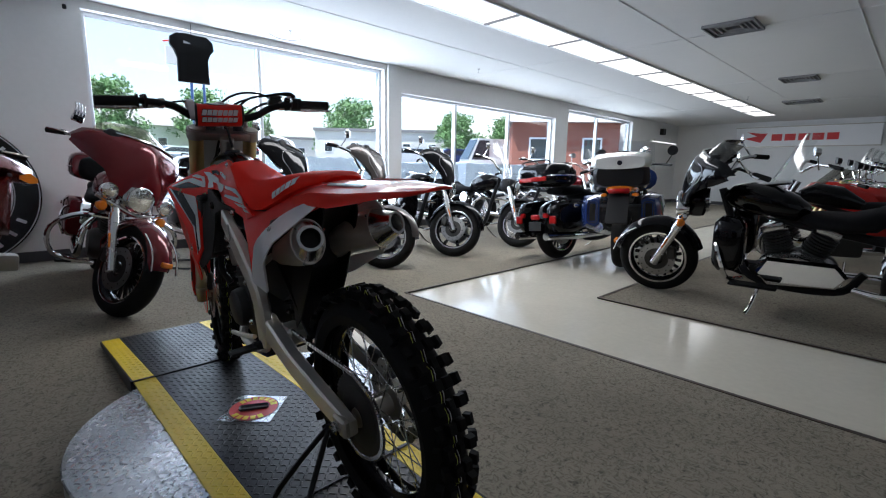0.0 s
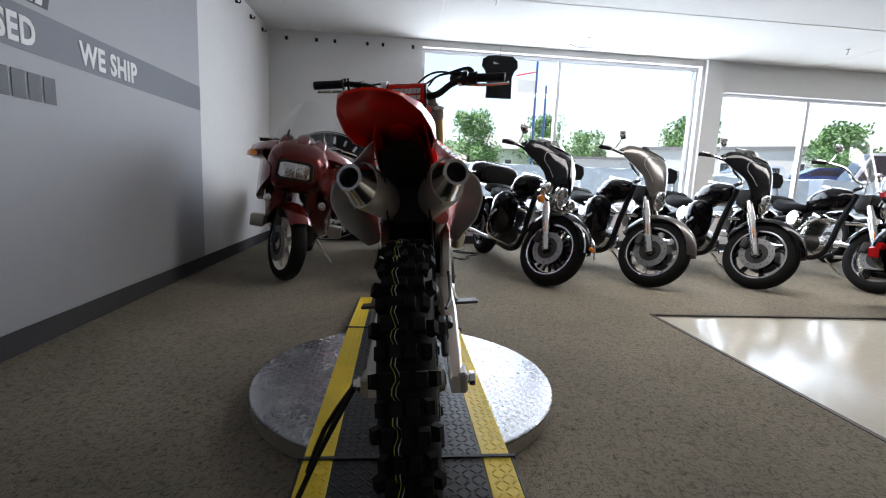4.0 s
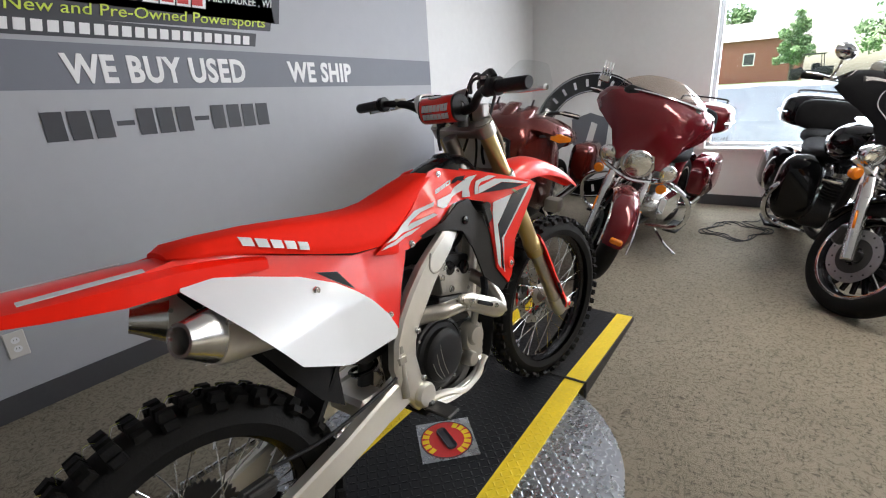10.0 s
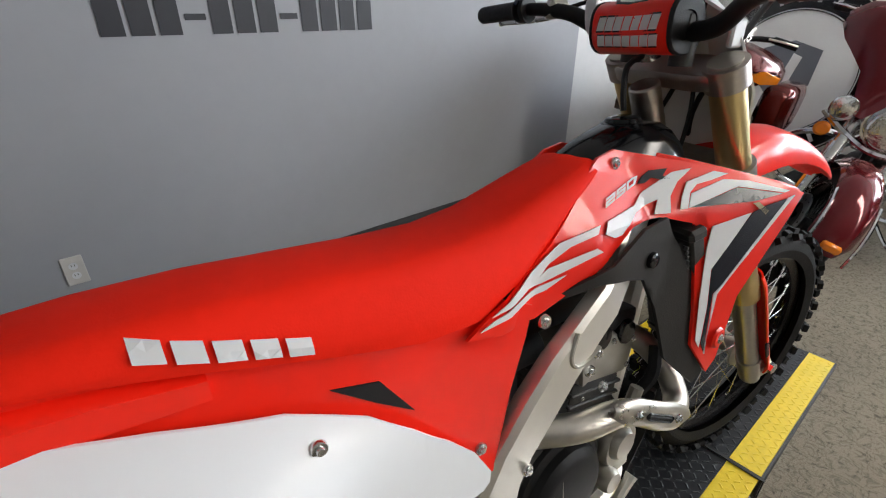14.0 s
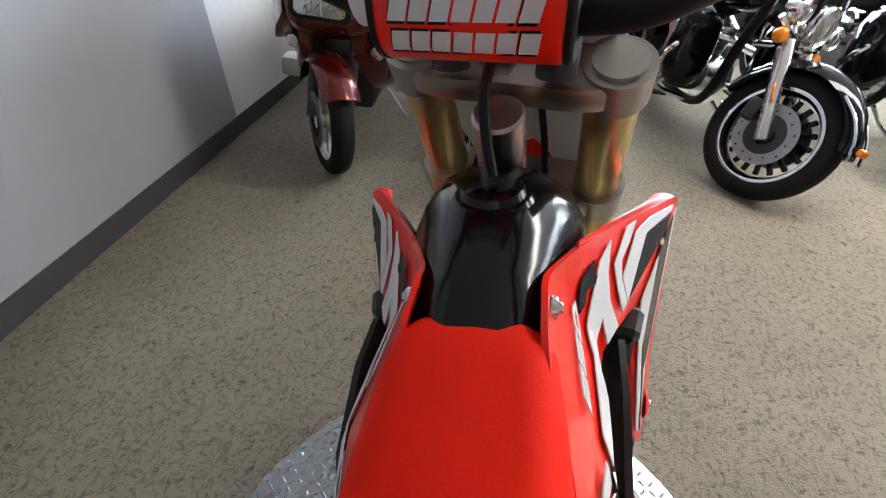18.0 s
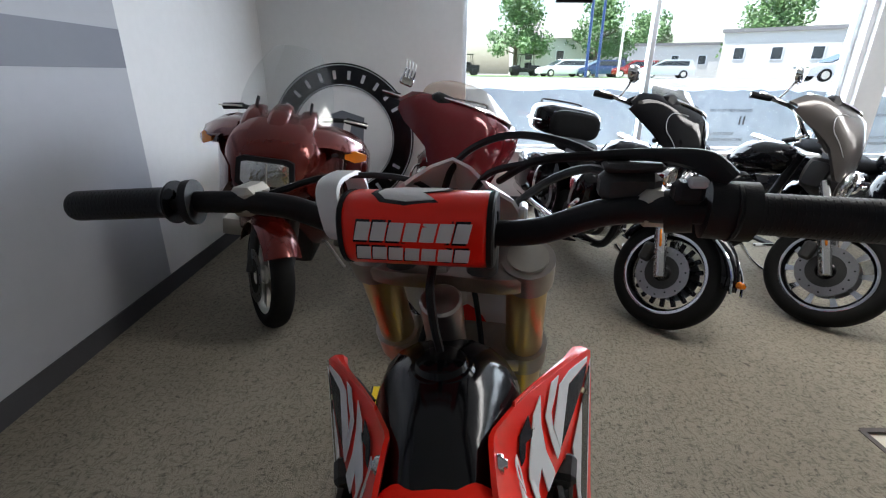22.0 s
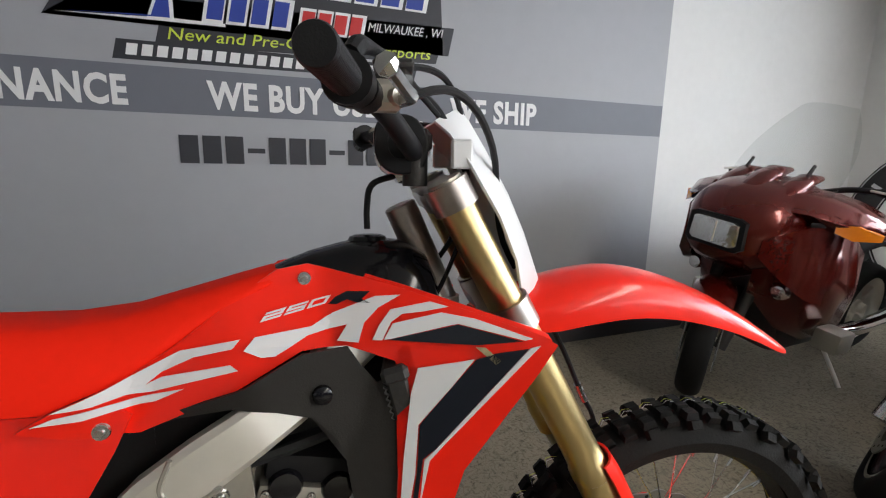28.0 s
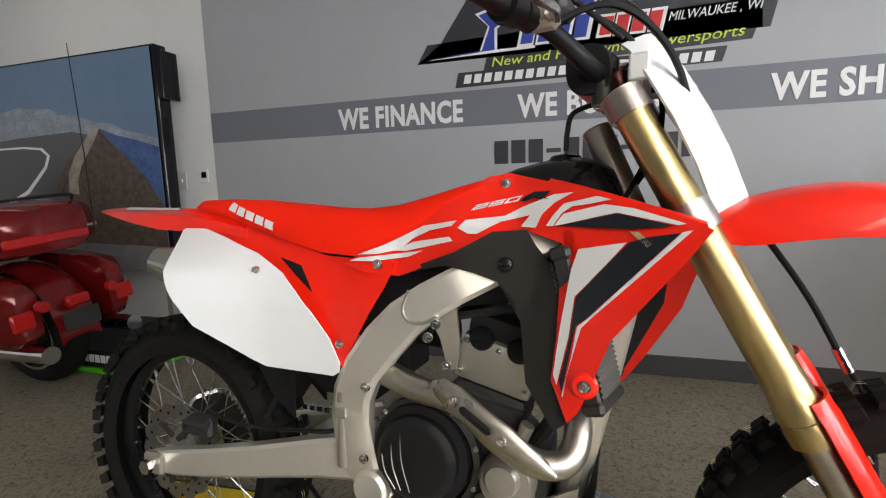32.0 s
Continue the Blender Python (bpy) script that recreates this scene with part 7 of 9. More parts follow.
def parked(fx, fy, heading, lean=-7.0):
    """Pose of a straight bike whose front tyre touches the floor at (fx, fy); it leans to its left."""
    h = radians(heading)
    return Matrix.Translation((fx - 1.50 * math.cos(h), fy - 1.50 * math.sin(h), 0.008)) @ Matrix.Rotation(h, 4, "Z") @ Matrix.Rotation(radians(lean), 4, "X")


touring_bike((0.82, 1.89, 175), "maroon", 28, "maroon touring motorcycle with batwing fairing and chrome lamps", lowers=False, shield="tan_screen", screen=0.13, line=False, lean=-9.0, bony=True)
touring_bike((0.88, 0.545, 187), "black_paint", 32, "black touring motorcycle with batwing fairing and luggage trunk", lean=-9.0)
touring_bike((0.92, -0.41, 187), "black_paint", 32, "grey bagger motorcycle with ten-spoke chrome front wheel", fairing_paint="silver_paint", fender_paint="silver_paint", lean=-9.0, screen=0.07, wheel="ten", pack=False, rest=True, lowers=True, fogs=False)
touring_bike((0.94, -1.45, 180), "black_paint", 30, "black bagger motorcycle with small backrest", wheel="five", pack=False, rest=True, fogs=False)
touring_bike((0.87, -2.62, 174), "black_paint", 24, "black cruiser motorcycle with tall clear windshield", wheel="wire", fairing=False, pack=False, rest=True, lowers=False, fogs=False)
touring_bike((0.88, -3.72, 174), "black_paint", 20, "black cruiser motorcycle with chrome forks", wheel="wire", fairing=False, pack=False, bags=False, lowers=False, fogs=False, shield="")
hh = radians(-98)
touring_bike(Matrix.Translation((0.06, -2.36, 0.008)) @ Matrix.Rotation(hh, 4, "Z") @ Matrix.Rotation(radians(-6), 4, "X"), "black_paint", 10, "black touring motorcycle with luggage trunk seen from behind", antenna=False)
touring_bike((-1.31, -1.77, 4), "black_paint", 10, "black full-dress cruiser with chrome trimmed fairing on carpet", wheel="slots", pack=False, lowers=True, shield="smoke", screen=0.10, rest=True)
red_tourer = touring_bike(Matrix.Translation((-3.93, 2.66, 0.008)) @ Matrix.Rotation(radians(178), 4, "Z") @ Matrix.Rotation(radians(-6), 4, "X"), "red_tour", 12, "red touring motorcycle with luggage trunk and whip antenna", antenna=True)
for o in red_tourer.children:
    if o.name.startswith(("tour_pack", "trunk_")):
        o.location = (0.13, 0, -0.10)


def sport_tourer(m, paint, label):
    """Fully faired tourer with a square lamp and a tall clear screen."""
    b = thing("sport_touring_motorcycle", m, label, "motorcycle", "parked motorcycles")
    P = lambda name, bm, mt, label_="", sm=50: part(name, bm, M[mt], b, label_, sm)
    T = Matrix.Translation((1.50, 0, 0.30)) @ Matrix.Rotation(radians(30), 4, "Z")
    road_wheel(b, "front_wheel", T, 0.30, 0.215, 0.12, "three", "alu")
    road_wheel(b, "rear_wheel", Matrix.Translation((0, 0, 0.30)), 0.30, 0.215, 0.16, "three", "alu", (-1,))
    for s in (-1, 1):
        P("fork_leg", rod((1.50, s * 0.10, 0.30), (1.28, s * 0.10, 0.85), 0.028, 14), "alu_dark")
        # mirror housing grows out of the fairing like a stub wing, with an amber lamp in its tip
        mr = P("mirror", rings([[(x - 0.10 + a_, s * (y + 0.05 * a_), z + b_) for a_, b_ in ((0.16 * k, 0.0), (0.12 * k, 0.045 * k), (0.0, 0.062 * k), (-0.06 * k, 0.03 * k), (-0.06 * k, -0.04 * k), (0.02, -0.055 * k), (0.12 * k, -0.04 * k))] for x, y, z, k in ((1.36, 0.18, 1.03, 1.5), (1.33, 0.26, 1.03, 1.4), (1.28, 0.34, 1.01, 1.3), (1.24, 0.41, 0.99, 1.0), (1.21, 0.44, 0.975, 0.5))]), paint)
        part("mirror_signal", rings([[(x, s * y, z + q) for q in (-h, h)] + [(x - 0.03, s * y, z + q) for q in (h, -h)] for x, y, z, h in ((1.375, 0.345, 0.985, 0.016), (1.335, 0.40, 0.978, 0.032), (1.245, 0.452, 0.965, 0.014))]), M["orange"], mr)
        P("grip", rod((1.0, s * 0.30, 1.13), (0.97, s * 0.42, 1.11), 0.019, 12), "rubber")
        P("bar", tube([(1.05, s * 0.08, 1.08), (1.03, s * 0.2, 1.12), (1.0, s * 0.31, 1.13)], 0.014, 8), "black_p")
        P("lever", tube([(1.06, s * 0.29, 1.135), (1.05, s * 0.36, 1.13), (1.02, s * 0.43, 1.12)], 0.006, 6), "alu")
        P("side_fairing", rings([[(x, s * y, z) for y, z in ((w0, z1), (w1, z1 - 0.06), (w1 + 0.02, (z0 + z1) / 2), (w0 + 0.06, z0 + 0.05), (w0, z0))] for x, w0, w1, z0, z1 in ((1.42, 0.10, 0.16, 0.60, 0.92), (1.25, 0.18, 0.25, 0.42, 0.98), (1.0, 0.20, 0.27, 0.32, 0.98), (0.75, 0.18, 0.24, 0.34, 0.85), (0.62, 0.15, 0.19, 0.42, 0.75))]), paint)
        P("saddlebag", rings(ellipsoid_rows([(0.28, 0.62, 0.06, 0.14, 0.6), (0.22, 0.62, 0.10, 0.19, 0.55), (-0.2, 0.62, 0.10, 0.18, 0.55), (-0.27, 0.62, 0.06, 0.13, 0.6)])), paint).location.y = s * 0.30
        P("fog_lamp", lathe([(0, 0.012), (0.032, 0.008), (0.036, 0), (0.036, -0.03), (0, -0.03)], 18, "x", (1.38, s * 0.22, 0.64)), "lens")
        P("cylinder_head", box(0.14, 0.12, 0.11, (1.02, s * 0.34, 0.40), 0.02, None, 2), "alu_cast")
    nose = rings(ellipsoid_rows([(1.63, 0.885, 0.10, 0.05, 0.7), (1.605, 0.89, 0.16, 0.12, 0.65), (1.53, 0.905, 0.225, 0.185, 0.7), (1.42, 0.93, 0.255, 0.205, 0.7), (1.28, 0.955, 0.265, 0.205, 0.7), (1.18, 0.97, 0.25, 0.17, 0.8)], 28))
    P("nose_fairing", nose, paint, "dark metallic copper-red nose fairing")
    for y, h in ((-0.135, 0.9), (0.0, 1.0), (0.135, 0.9)):
        brow = rings(ellipsoid_rows([(1.50, 1.06, 0.012, 0.008, 1), (1.47, 1.075, 0.046, 0.022, 0.8), (1.40, 1.11, 0.058, 0.034, 0.8), (1.30, 1.15, 0.052, 0.030, 0.85), (1.20, 1.16, 0.030, 0.014, 1)], 14))
        P("brow_ridge", moved(brow, Matrix.Translation((-0.10 * abs(y), y, 0.022 - 0.15 * abs(y))) @ Matrix.Diagonal((1, h, 1, 1))), paint)
    for s in (-1, 1):
        P("cheek_panel", rings([[(x, s * y, z + q) for q in (-h, -h * 0.4, h * 0.5, h)] + [(x - 0.03, s * (y - 0.04), z + q) for q in (h, -h)] for x, y, z, h in ((1.58, 0.19, 0.86, 0.04), (1.48, 0.265, 0.84, 0.12), (1.36, 0.315, 0.82, 0.18), (1.22, 0.325, 0.80, 0.20))]), paint)
        P("air_slot", box(0.10, 0.012, 0.022, (1.40, s * 0.302, 0.99), 0.006, Matrix.Rotation(radians(-s * 20), 3, "Z")), "black_p")
    P("lamp_bezel", rings([[(x, y * k, 0.895 + z * k) for y, z in ((-0.125, -0.050), (-0.10, -0.068), (0.10, -0.068), (0.125, -0.050), (0.118, 0.056), (0.09, 0.068), (-0.09, 0.068), (-0.118, 0.056))] for x, k in ((1.56, 1.16), (1.636, 1.14), (1.638, 1.02))]), "black_p")
    P("headlamp", rings([[(x, y * k, 0.895 + z * k) for y, z in ((-0.12, -0.045), (-0.10, -0.062), (0.10, -0.062), (0.12, -0.045), (0.115, 0.05), (0.09, 0.06), (-0.09, 0.06), (-0.115, 0.05))] for x, k in ((1.54, 1.02), (1.636, 1.0), (1.646, 0.94), (1.650, 0.6))]), "lens", "rectangular headlamp")
    P("lamp_divider", box(0.006, 0.006, 0.10, (1.651, 0.01, 0.895)), "alu")
    rows = []
    for k in range(8):
        q = k / 7
        hw = 0.25 * (1 - 0.62 * max(0, q - 0.3) ** 2 * 1.6)
        rows.append([(1.40 - 0.28 * q - 0.10 * u * u, u * hw, 1.06 + 0.44 * q - 0.02 * u * u) for u in (-1, -0.7, -0.35, 0, 0.35, 0.7, 1)])
    P("windshield", shell(rows, 0.004), "shield", "tall curved clear windshield").visible_shadow = False
    for s in (-1, 1):
        P("screen_stay", tube([(1.36, s * 0.13, 1.05), (1.30, s * 0.14, 1.16), (1.26, s * 0.14, 1.22)], [0.012, 0.010, 0.008], 6), "black_p")
    P("dash", box(0.20, 0.36, 0.08, (1.14, 0, 1.06), 0.02, None, 2), "black_p")
    P("front_fender", moved(shell([[((0.345 - 0.05 * abs(y) ** 2.5) * math.cos(a), y * 0.095, (0.345 - 0.05 * abs(y) ** 2.5) * math.sin(a)) for y in (-1, -0.85, -0.6, -0.3, 0, 0.3, 0.6, 0.85, 1)] for a in (radians(38 + 12 * k) for k in range(11))], 0.005), T), paint)
    P("fuel_tank", rings(ellipsoid_rows([(1.12, 0.90, 0.06, 0.06, 1), (1.04, 0.92, 0.16, 0.12, 0.8), (0.84, 0.90, 0.17, 0.13, 0.8), (0.66, 0.83, 0.10, 0.08, 0.9)])), paint)
    P("seat", rings(ellipsoid_rows([(0.72, 0.79, 0.08, 0.04, 0.8), (0.55, 0.78, 0.16, 0.06, 0.7), (0.30, 0.82, 0.16, 0.07, 0.7), (0.0, 0.85, 0.14, 0.05, 0.8)])), "leather")
    P("tail", rings(ellipsoid_rows([(0.1, 0.78, 0.14, 0.05, 0.8), (-0.15, 0.80, 0.14, 0.06, 0.8), (-0.35, 0.82, 0.08, 0.04, 0.9)])), paint)
    P("engine_block", box(0.42, 0.36, 0.30, (0.98, 0, 0.40), 0.05, None, 2), "alu_dark")
    P("frame", tube([(1.25, 0, 0.85), (0.9, 0, 0.65), (0.5, 0, 0.60), (0.1, 0, 0.65)], 0.03, 8), "black_p")
    P("swingarm", tube([(0.5, -0.08, 0.38), (0.25, -0.09, 0.33), (0, -0.09, 0.30)], 0.032, 8), "alu_dark")
    P("silencer", tube([(0.75, 0.16, 0.30), (0.4, 0.2, 0.30), (-0.2, 0.21, 0.36)], [0.025, 0.045, 0.05], 12), "chrome")
    P("side_stand", tube([(0.7, 0.16, 0.26), (0.72, 0.28, 0.12), (0.74, 0.34, 0.055)], 0.011, 8), "alu")
    return b


sport_tourer(parked(0.89, 2.75, 184, -8), "copper", "copper-red faired touring motorcycle with tall clear windshield")


def case_tourer(m):
    """Adventure tourer seen from its back: top box, two side cases, tall rear tyre."""
    b = thing("adventure_motorcycle", m, "dark tourer with white top box and blue side cases", "motorcycle", "parked motorcycles")
    P = lambda name, bm, mt, label_="", sm=50: part(name, bm, M[mt], b, label_, sm)
    road_wheel(b, "rear_wheel", Matrix.Translation((0, 0, 0.32)), 0.32, 0.215, 0.18, "five", "rim_k", ())
    road_wheel(b, "front_wheel", Matrix.Translation((1.5, 0, 0.32)), 0.32, 0.23, 0.12, "five", "rim_k")
    P("top_box_base", rings(ellipsoid_rows([(0.0, 0.99, 0.19, 0.09, 0.5), (-0.04, 0.99, 0.25, 0.115, 0.45), (-0.30, 0.99, 0.27, 0.12, 0.45), (-0.40, 0.985, 0.22, 0.10, 0.5)], 24)), "black_p")
    P("top_box_lid", rings(ellipsoid_rows([(0.01, 1.12, 0.19, 0.06, 0.55), (-0.04, 1.13, 0.265, 0.085, 0.5), (-0.30, 1.13, 0.285, 0.09, 0.5), (-0.41, 1.115, 0.23, 0.06, 0.55)], 24)), "topbox", "white top box lid")
    P("box_badge", lathe([(0, -0.417), (0.024, -0.417), (0.024, -0.40)], 18, "x", (0, 0, 1.115)), "decal_k")
    P("tail", rings(ellipsoid_rows([(0.1, 0.84, 0.14, 0.05, 0.8), (-0.25, 0.86, 0.15, 0.05, 0.7), (-0.42, 0.855, 0.12, 0.035, 0.8)])), "orange", "orange-red tail lens")
    P("tail_lamp", box(0.03, 0.20, 0.05, (-0.42, 0, 0.84), 0.01), "red_lens")
    for s in (-1, 1):
        P("side_case", rings([[(x, s * (0.20 + w * u), z0 + (z1 - z0) * v) for u, v in ((0, 0.1), (0.3, 0), (0.9, 0.1), (1, 0.6), (0.85, 0.95), (0.3, 1), (0, 0.95))] for x, w, z0, z1 in ((0.24, 0.14, 0.48, 0.76), (0.18, 0.20, 0.42, 0.80), (-0.22, 0.20, 0.42, 0.80), (-0.30, 0.14, 0.47, 0.76))]), "case_blue", "dark blue hard side case")
        P("case_panel", box(0.012, 0.10, 0.22, (-0.295, s * 0.27, 0.62), 0.02), "black_p")
        P("rear_signal", rings(ellipsoid_rows([(-0.34, 0.80, 0.02, 0.018, 1), (-0.37, 0.80, 0.035, 0.022, 1), (-0.40, 0.80, 0.02, 0.015, 1)], 10)), "orange").location.y = s * 0.15
        P("mirror", lathe([(0, 0.02), (0.05, 0.012), (0.06, 0), (0, -0.004)], 18, "x", (1.15, s * 0.42, 1.28)), "black_p")
        P("mirror_stem", tube([(1.1, s * 0.34, 1.10), (1.13, s * 0.40, 1.20), (1.15, s * 0.42, 1.26)], 0.006, 6), "black_p")
        P("fork_leg", rod((1.5, s * 0.11, 0.32), (1.2, s * 0.11, 1.0), 0.028, 12), "alu_dark")
    P("handlebar", tube([(1.0, -0.42, 1.10), (1.12, -0.2, 1.12), (1.16, 0, 1.08), (1.12, 0.2, 1.12), (1.0, 0.42, 1.10)], 0.014, 8), "black_p")
    P("plate_holder", box(0.016, 0.19, 0.22, (-0.46, 0, 0.62), 0.008, Matrix.Rotation(radians(12), 3, "Y")), "alu_dark")
    P("mud_guard", shell([[(-0.38 - 0.06 * k, y * 0.10, 0.82 - 0.07 * k) for y in (-1, 0, 1)] for k in range(5)], 0.006), "black_p")
    P("fuel_tank", rings(ellipsoid_rows([(1.10, 0.95, 0.10, 0.10, 0.8), (0.95, 0.95, 0.20, 0.15, 0.8), (0.70, 0.90, 0.12, 0.10, 0.9)])), "case_blue")
    P("seat", rings(ellipsoid_rows([(0.72, 0.86, 0.10, 0.04, 0.8), (0.4, 0.85, 0.17, 0.06, 0.7), (0.05, 0.90, 0.15, 0.05, 0.8)])), "leather")
    P("engine_block", box(0.5, 0.34, 0.36, (0.85, 0, 0.45), 0.05, None, 2), "alu_dark")
    P("frame", tube([(1.2, 0, 0.9), (0.8, 0, 0.7), (0.3, 0, 0.72), (-0.2, 0, 0.80)], 0.03, 8), "black_p")
    P("swingarm", tube([(0.5, -0.1, 0.40), (0.2, -0.12, 0.34), (0, -0.12, 0.32)], 0.04, 8), "alu_dark")
    P("silencer", tube([(0.6, 0.15, 0.35), (0.3, 0.2, 0.36), (-0.28, 0.215, 0.46)], [0.03, 0.05, 0.055], 14), "chrome", "chrome silencer")
    rows = [[(1.38 - 0.22 * k / 5 - 0.08 * u * u, u * 0.22, 1.02 + 0.40 * k / 5) for u in (-1, -0.5, 0, 0.5, 1)] for k in range(6)]
    P("windshield", shell(rows, 0.004), "shield").visible_shadow = False
    P("nose_fairing", rings(ellipsoid_rows([(1.50, 0.90, 0.08, 0.08, 0.8), (1.35, 0.92, 0.22, 0.15, 0.75), (1.10, 0.94, 0.26, 0.14, 0.75)])), "case_blue")
    return b


case_tourer(Matrix.Translation((-0.68, -2.46, 0.008)) @ Matrix.Rotation(radians(-72), 4, "Z") @ Matrix.Rotation(radians(-3), 4, "X"))


def small_bike(m, paint, label, sport):
    """Plainer motorcycle for the far rows."""
    b = thing("motorcycle", m, label, "motorcycle", "far row of motorcycles")
    P = lambda name, bm, mt, label_="", sm=50: part(name, bm, M[mt], b, label_, sm)
    for x in (0, 1.42):
        w = part("wheel", lathe([(0.20, -0.04), (0.215, -0.05), (0.30, -0.055), (0.315, 0), (0.30, 0.055), (0.215, 0.05), (0.20, 0.04)], 28, "y"), M["rubber"], b)
        w.matrix_basis = Matrix.Translation((x, 0, 0.315))
        part("rim", lathe([(0.16, -0.02), (0.21, -0.03), (0.21, 0.03), (0.16, 0.02)], 24, "y"), M["chrome"], w)
        part("hub", join(lathe([(0, -0.05), (0.05, -0.05), (0.05, 0.05), (0, 0.05)], 12, "y"), *[rod((0, 0, 0), (0.18 * math.cos(q), 0, 0.18 * math.sin(q)), 0.012, 6) for q in (2 * math.pi * k / 5 for k in range(5))]), M["alu"], w)
    P("fuel_tank", rings(ellipsoid_rows([(1.10, 0.84, 0.06, 0.05, 0.9), (0.98, 0.86, 0.14, 0.10, 0.8), (0.78, 0.83, 0.13, 0.10, 0.8), (0.62, 0.77, 0.07, 0.05, 0.9)])), paint)
    P("seat", rings(ellipsoid_rows([(0.66, 0.76, 0.08, 0.03, 0.8), (0.4, 0.75, 0.14, 0.05, 0.7), (0.0, 0.80 if sport else 0.74, 0.10, 0.04, 0.8)])), "leather")
    P("tail", rings(ellipsoid_rows([(0.25, 0.74, 0.12, 0.05, 0.8), (-0.05, 0.78, 0.11, 0.05, 0.8), (-0.32, 0.86 if sport else 0.55, 0.05, 0.03, 0.9)])), paint)
    P("engine_block", box(0.40, 0.28, 0.34, (0.78, 0, 0.46), 0.05, None, 2), "alu_dark")
    P("frame", tube([(1.15, 0, 0.85), (0.7, 0, 0.68), (0.2, 0, 0.66), (-0.1, 0, 0.7)], 0.028, 8), "black_p")
    P("swingarm", tube([(0.45, -0.08, 0.36), (0.2, -0.09, 0.33), (0, -0.09, 0.315)], 0.03, 8), "black_p")
    P("silencer", tube([(0.9, -0.12, 0.35), (0.5, -0.17, 0.30), (-0.2, -0.18, 0.36)], [0.025, 0.035, 0.045], 10), "chrome")
    P("front_fender", shell([[(1.42 + 0.34 * math.cos(a), y * 0.07, 0.315 + 0.34 * math.sin(a)) for y in (-1, 0, 1)] for a in (radians(20 + 20 * k) for k in range(7))], 0.005), paint)
    for s in (-1, 1):
        P("fork_leg", rod((1.42, s * 0.09, 0.315), (1.14, s * 0.09, 0.98), 0.024, 10), "chrome" if not sport else "gold")
        P("grip", rod((0.92 if not sport else 1.02, s * 0.40, 1.12 if not sport else 0.96), (0.99 if not sport else 1.06, s * 0.30, 1.14 if not sport else 0.97), 0.018, 8), "rubber")
        P("mirror", rings(ellipsoid_rows([(1.08, 1.26 if not sport else 1.16, 0.05, 0.03, 0.8), (1.12, 1.26 if not sport else 1.16, 0.06, 0.04, 0.8)], 10)), "chrome" if not sport else "black_p").location.y = s * 0.36
        P("mirror_stem", tube([(1.05, s * 0.28, 1.10 if not sport else 0.98), (1.08, s * 0.34, 1.18 if not sport else 1.08), (1.09, s * 0.36, 1.25 if not sport else 1.14)], 0.006, 6), "chrome")
    P("handlebar", tube([(0.93, -0.39, 1.12 if not sport else 0.96), (1.05, -0.22, 1.14 if not sport else 0.97), (1.12, 0, 1.06 if not sport else 0.96), (1.05, 0.22, 1.14 if not sport else 0.97), (0.93, 0.39, 1.12 if not sport else 0.96)], 0.012, 8), "chrome")
    if sport:
        P("nose_fairing", rings(ellipsoid_rows([(1.46, 0.82, 0.05, 0.05, 0.8), (1.36, 0.84, 0.16, 0.12, 0.75), (1.15, 0.80, 0.20, 0.18, 0.75), (0.9, 0.66, 0.20, 0.24, 0.7), (0.68, 0.52, 0.15, 0.14, 0.75)])), paint)
        P("windshield", shell([[(1.36 - 0.16 * k / 3 - 0.05 * u * u, u * 0.14, 0.94 + 0.17 * k / 3) for u in (-1, 0, 1)] for k in range(4)], 0.004), "smoke").visible_shadow = False
    else:
        lamp(b, Matrix.Translation((1.30, 0, 0.90)), 0.075, b)
        P("windshield", shell([[(1.34 - 0.22 * k / 4 - 0.07 * u * u, u * 0.25 * (1 - 0.3 * (k / 4) ** 2), 0.95 + 0.46 * k / 4) for u in (-1, -0.5, 0, 0.5, 1)] for k in range(5)], 0.004), "shield").visible_shadow = False
    P("side_stand", tube([(0.7, 0.12, 0.25), (0.72, 0.2, 0.12), (0.74, 0.26, 0.045)], 0.010, 6), "chrome")
    return b


FAR = [(-1.73, -3.06, 20, "black_paint", 0, "black cruiser motorcycle with clear windshield"), (-1.97, -3.89, 18, "sport_red", 1, "red sport motorcycle in the far row"), (-1.98, -4.74, 15, "sport_green", 1, "bright green sport motorcycle"),
       (-1.985, -5.5, 15, "sport_blue", 1, "blue sport motorcycle in the far row"), (-1.99, -6.3, 12, "maroon", 0, "maroon cruiser motorcycle with clear windshield"), (-2.0, -7.1, 12, "black_paint", 0, "black cruiser motorcycle with clear windshield"),
       (-2.03, -7.9, 10, "silver_paint", 0, "silver cruiser motorcycle with clear windshield"), (-3.6, -4.0, 15, "black_paint", 0, "black cruiser motorcycle with chrome handlebar"), (-3.6, -5.6, 12, "sport_blue", 1, "blue sport motorcycle with dark screen"),
       (-3.5, -7.2, 10, "sport_red", 1, "red sport motorcycle with dark screen"), (0.96, -4.88, 172, "maroon", 0, "maroon cruiser motorcycle by the window"), (0.95, -6.0, 172, "black_paint", 0, "black cruiser motorcycle by the window"), (0.95, -7.1, 172, "silver_paint", 0, "silver cruiser motorcycle by the window")]
for fx, fy, hd, pt, sp_, lb in FAR:
    small_bike(Matrix.Translation((fx - 1.42 * math.cos(radians(hd)), fy - 1.42 * math.sin(radians(hd)), 0.008)) @ Matrix.Rotation(radians(hd), 4, "Z") @ Matrix.Rotation(radians(-5), 4, "X"), pt, lb, sp_)

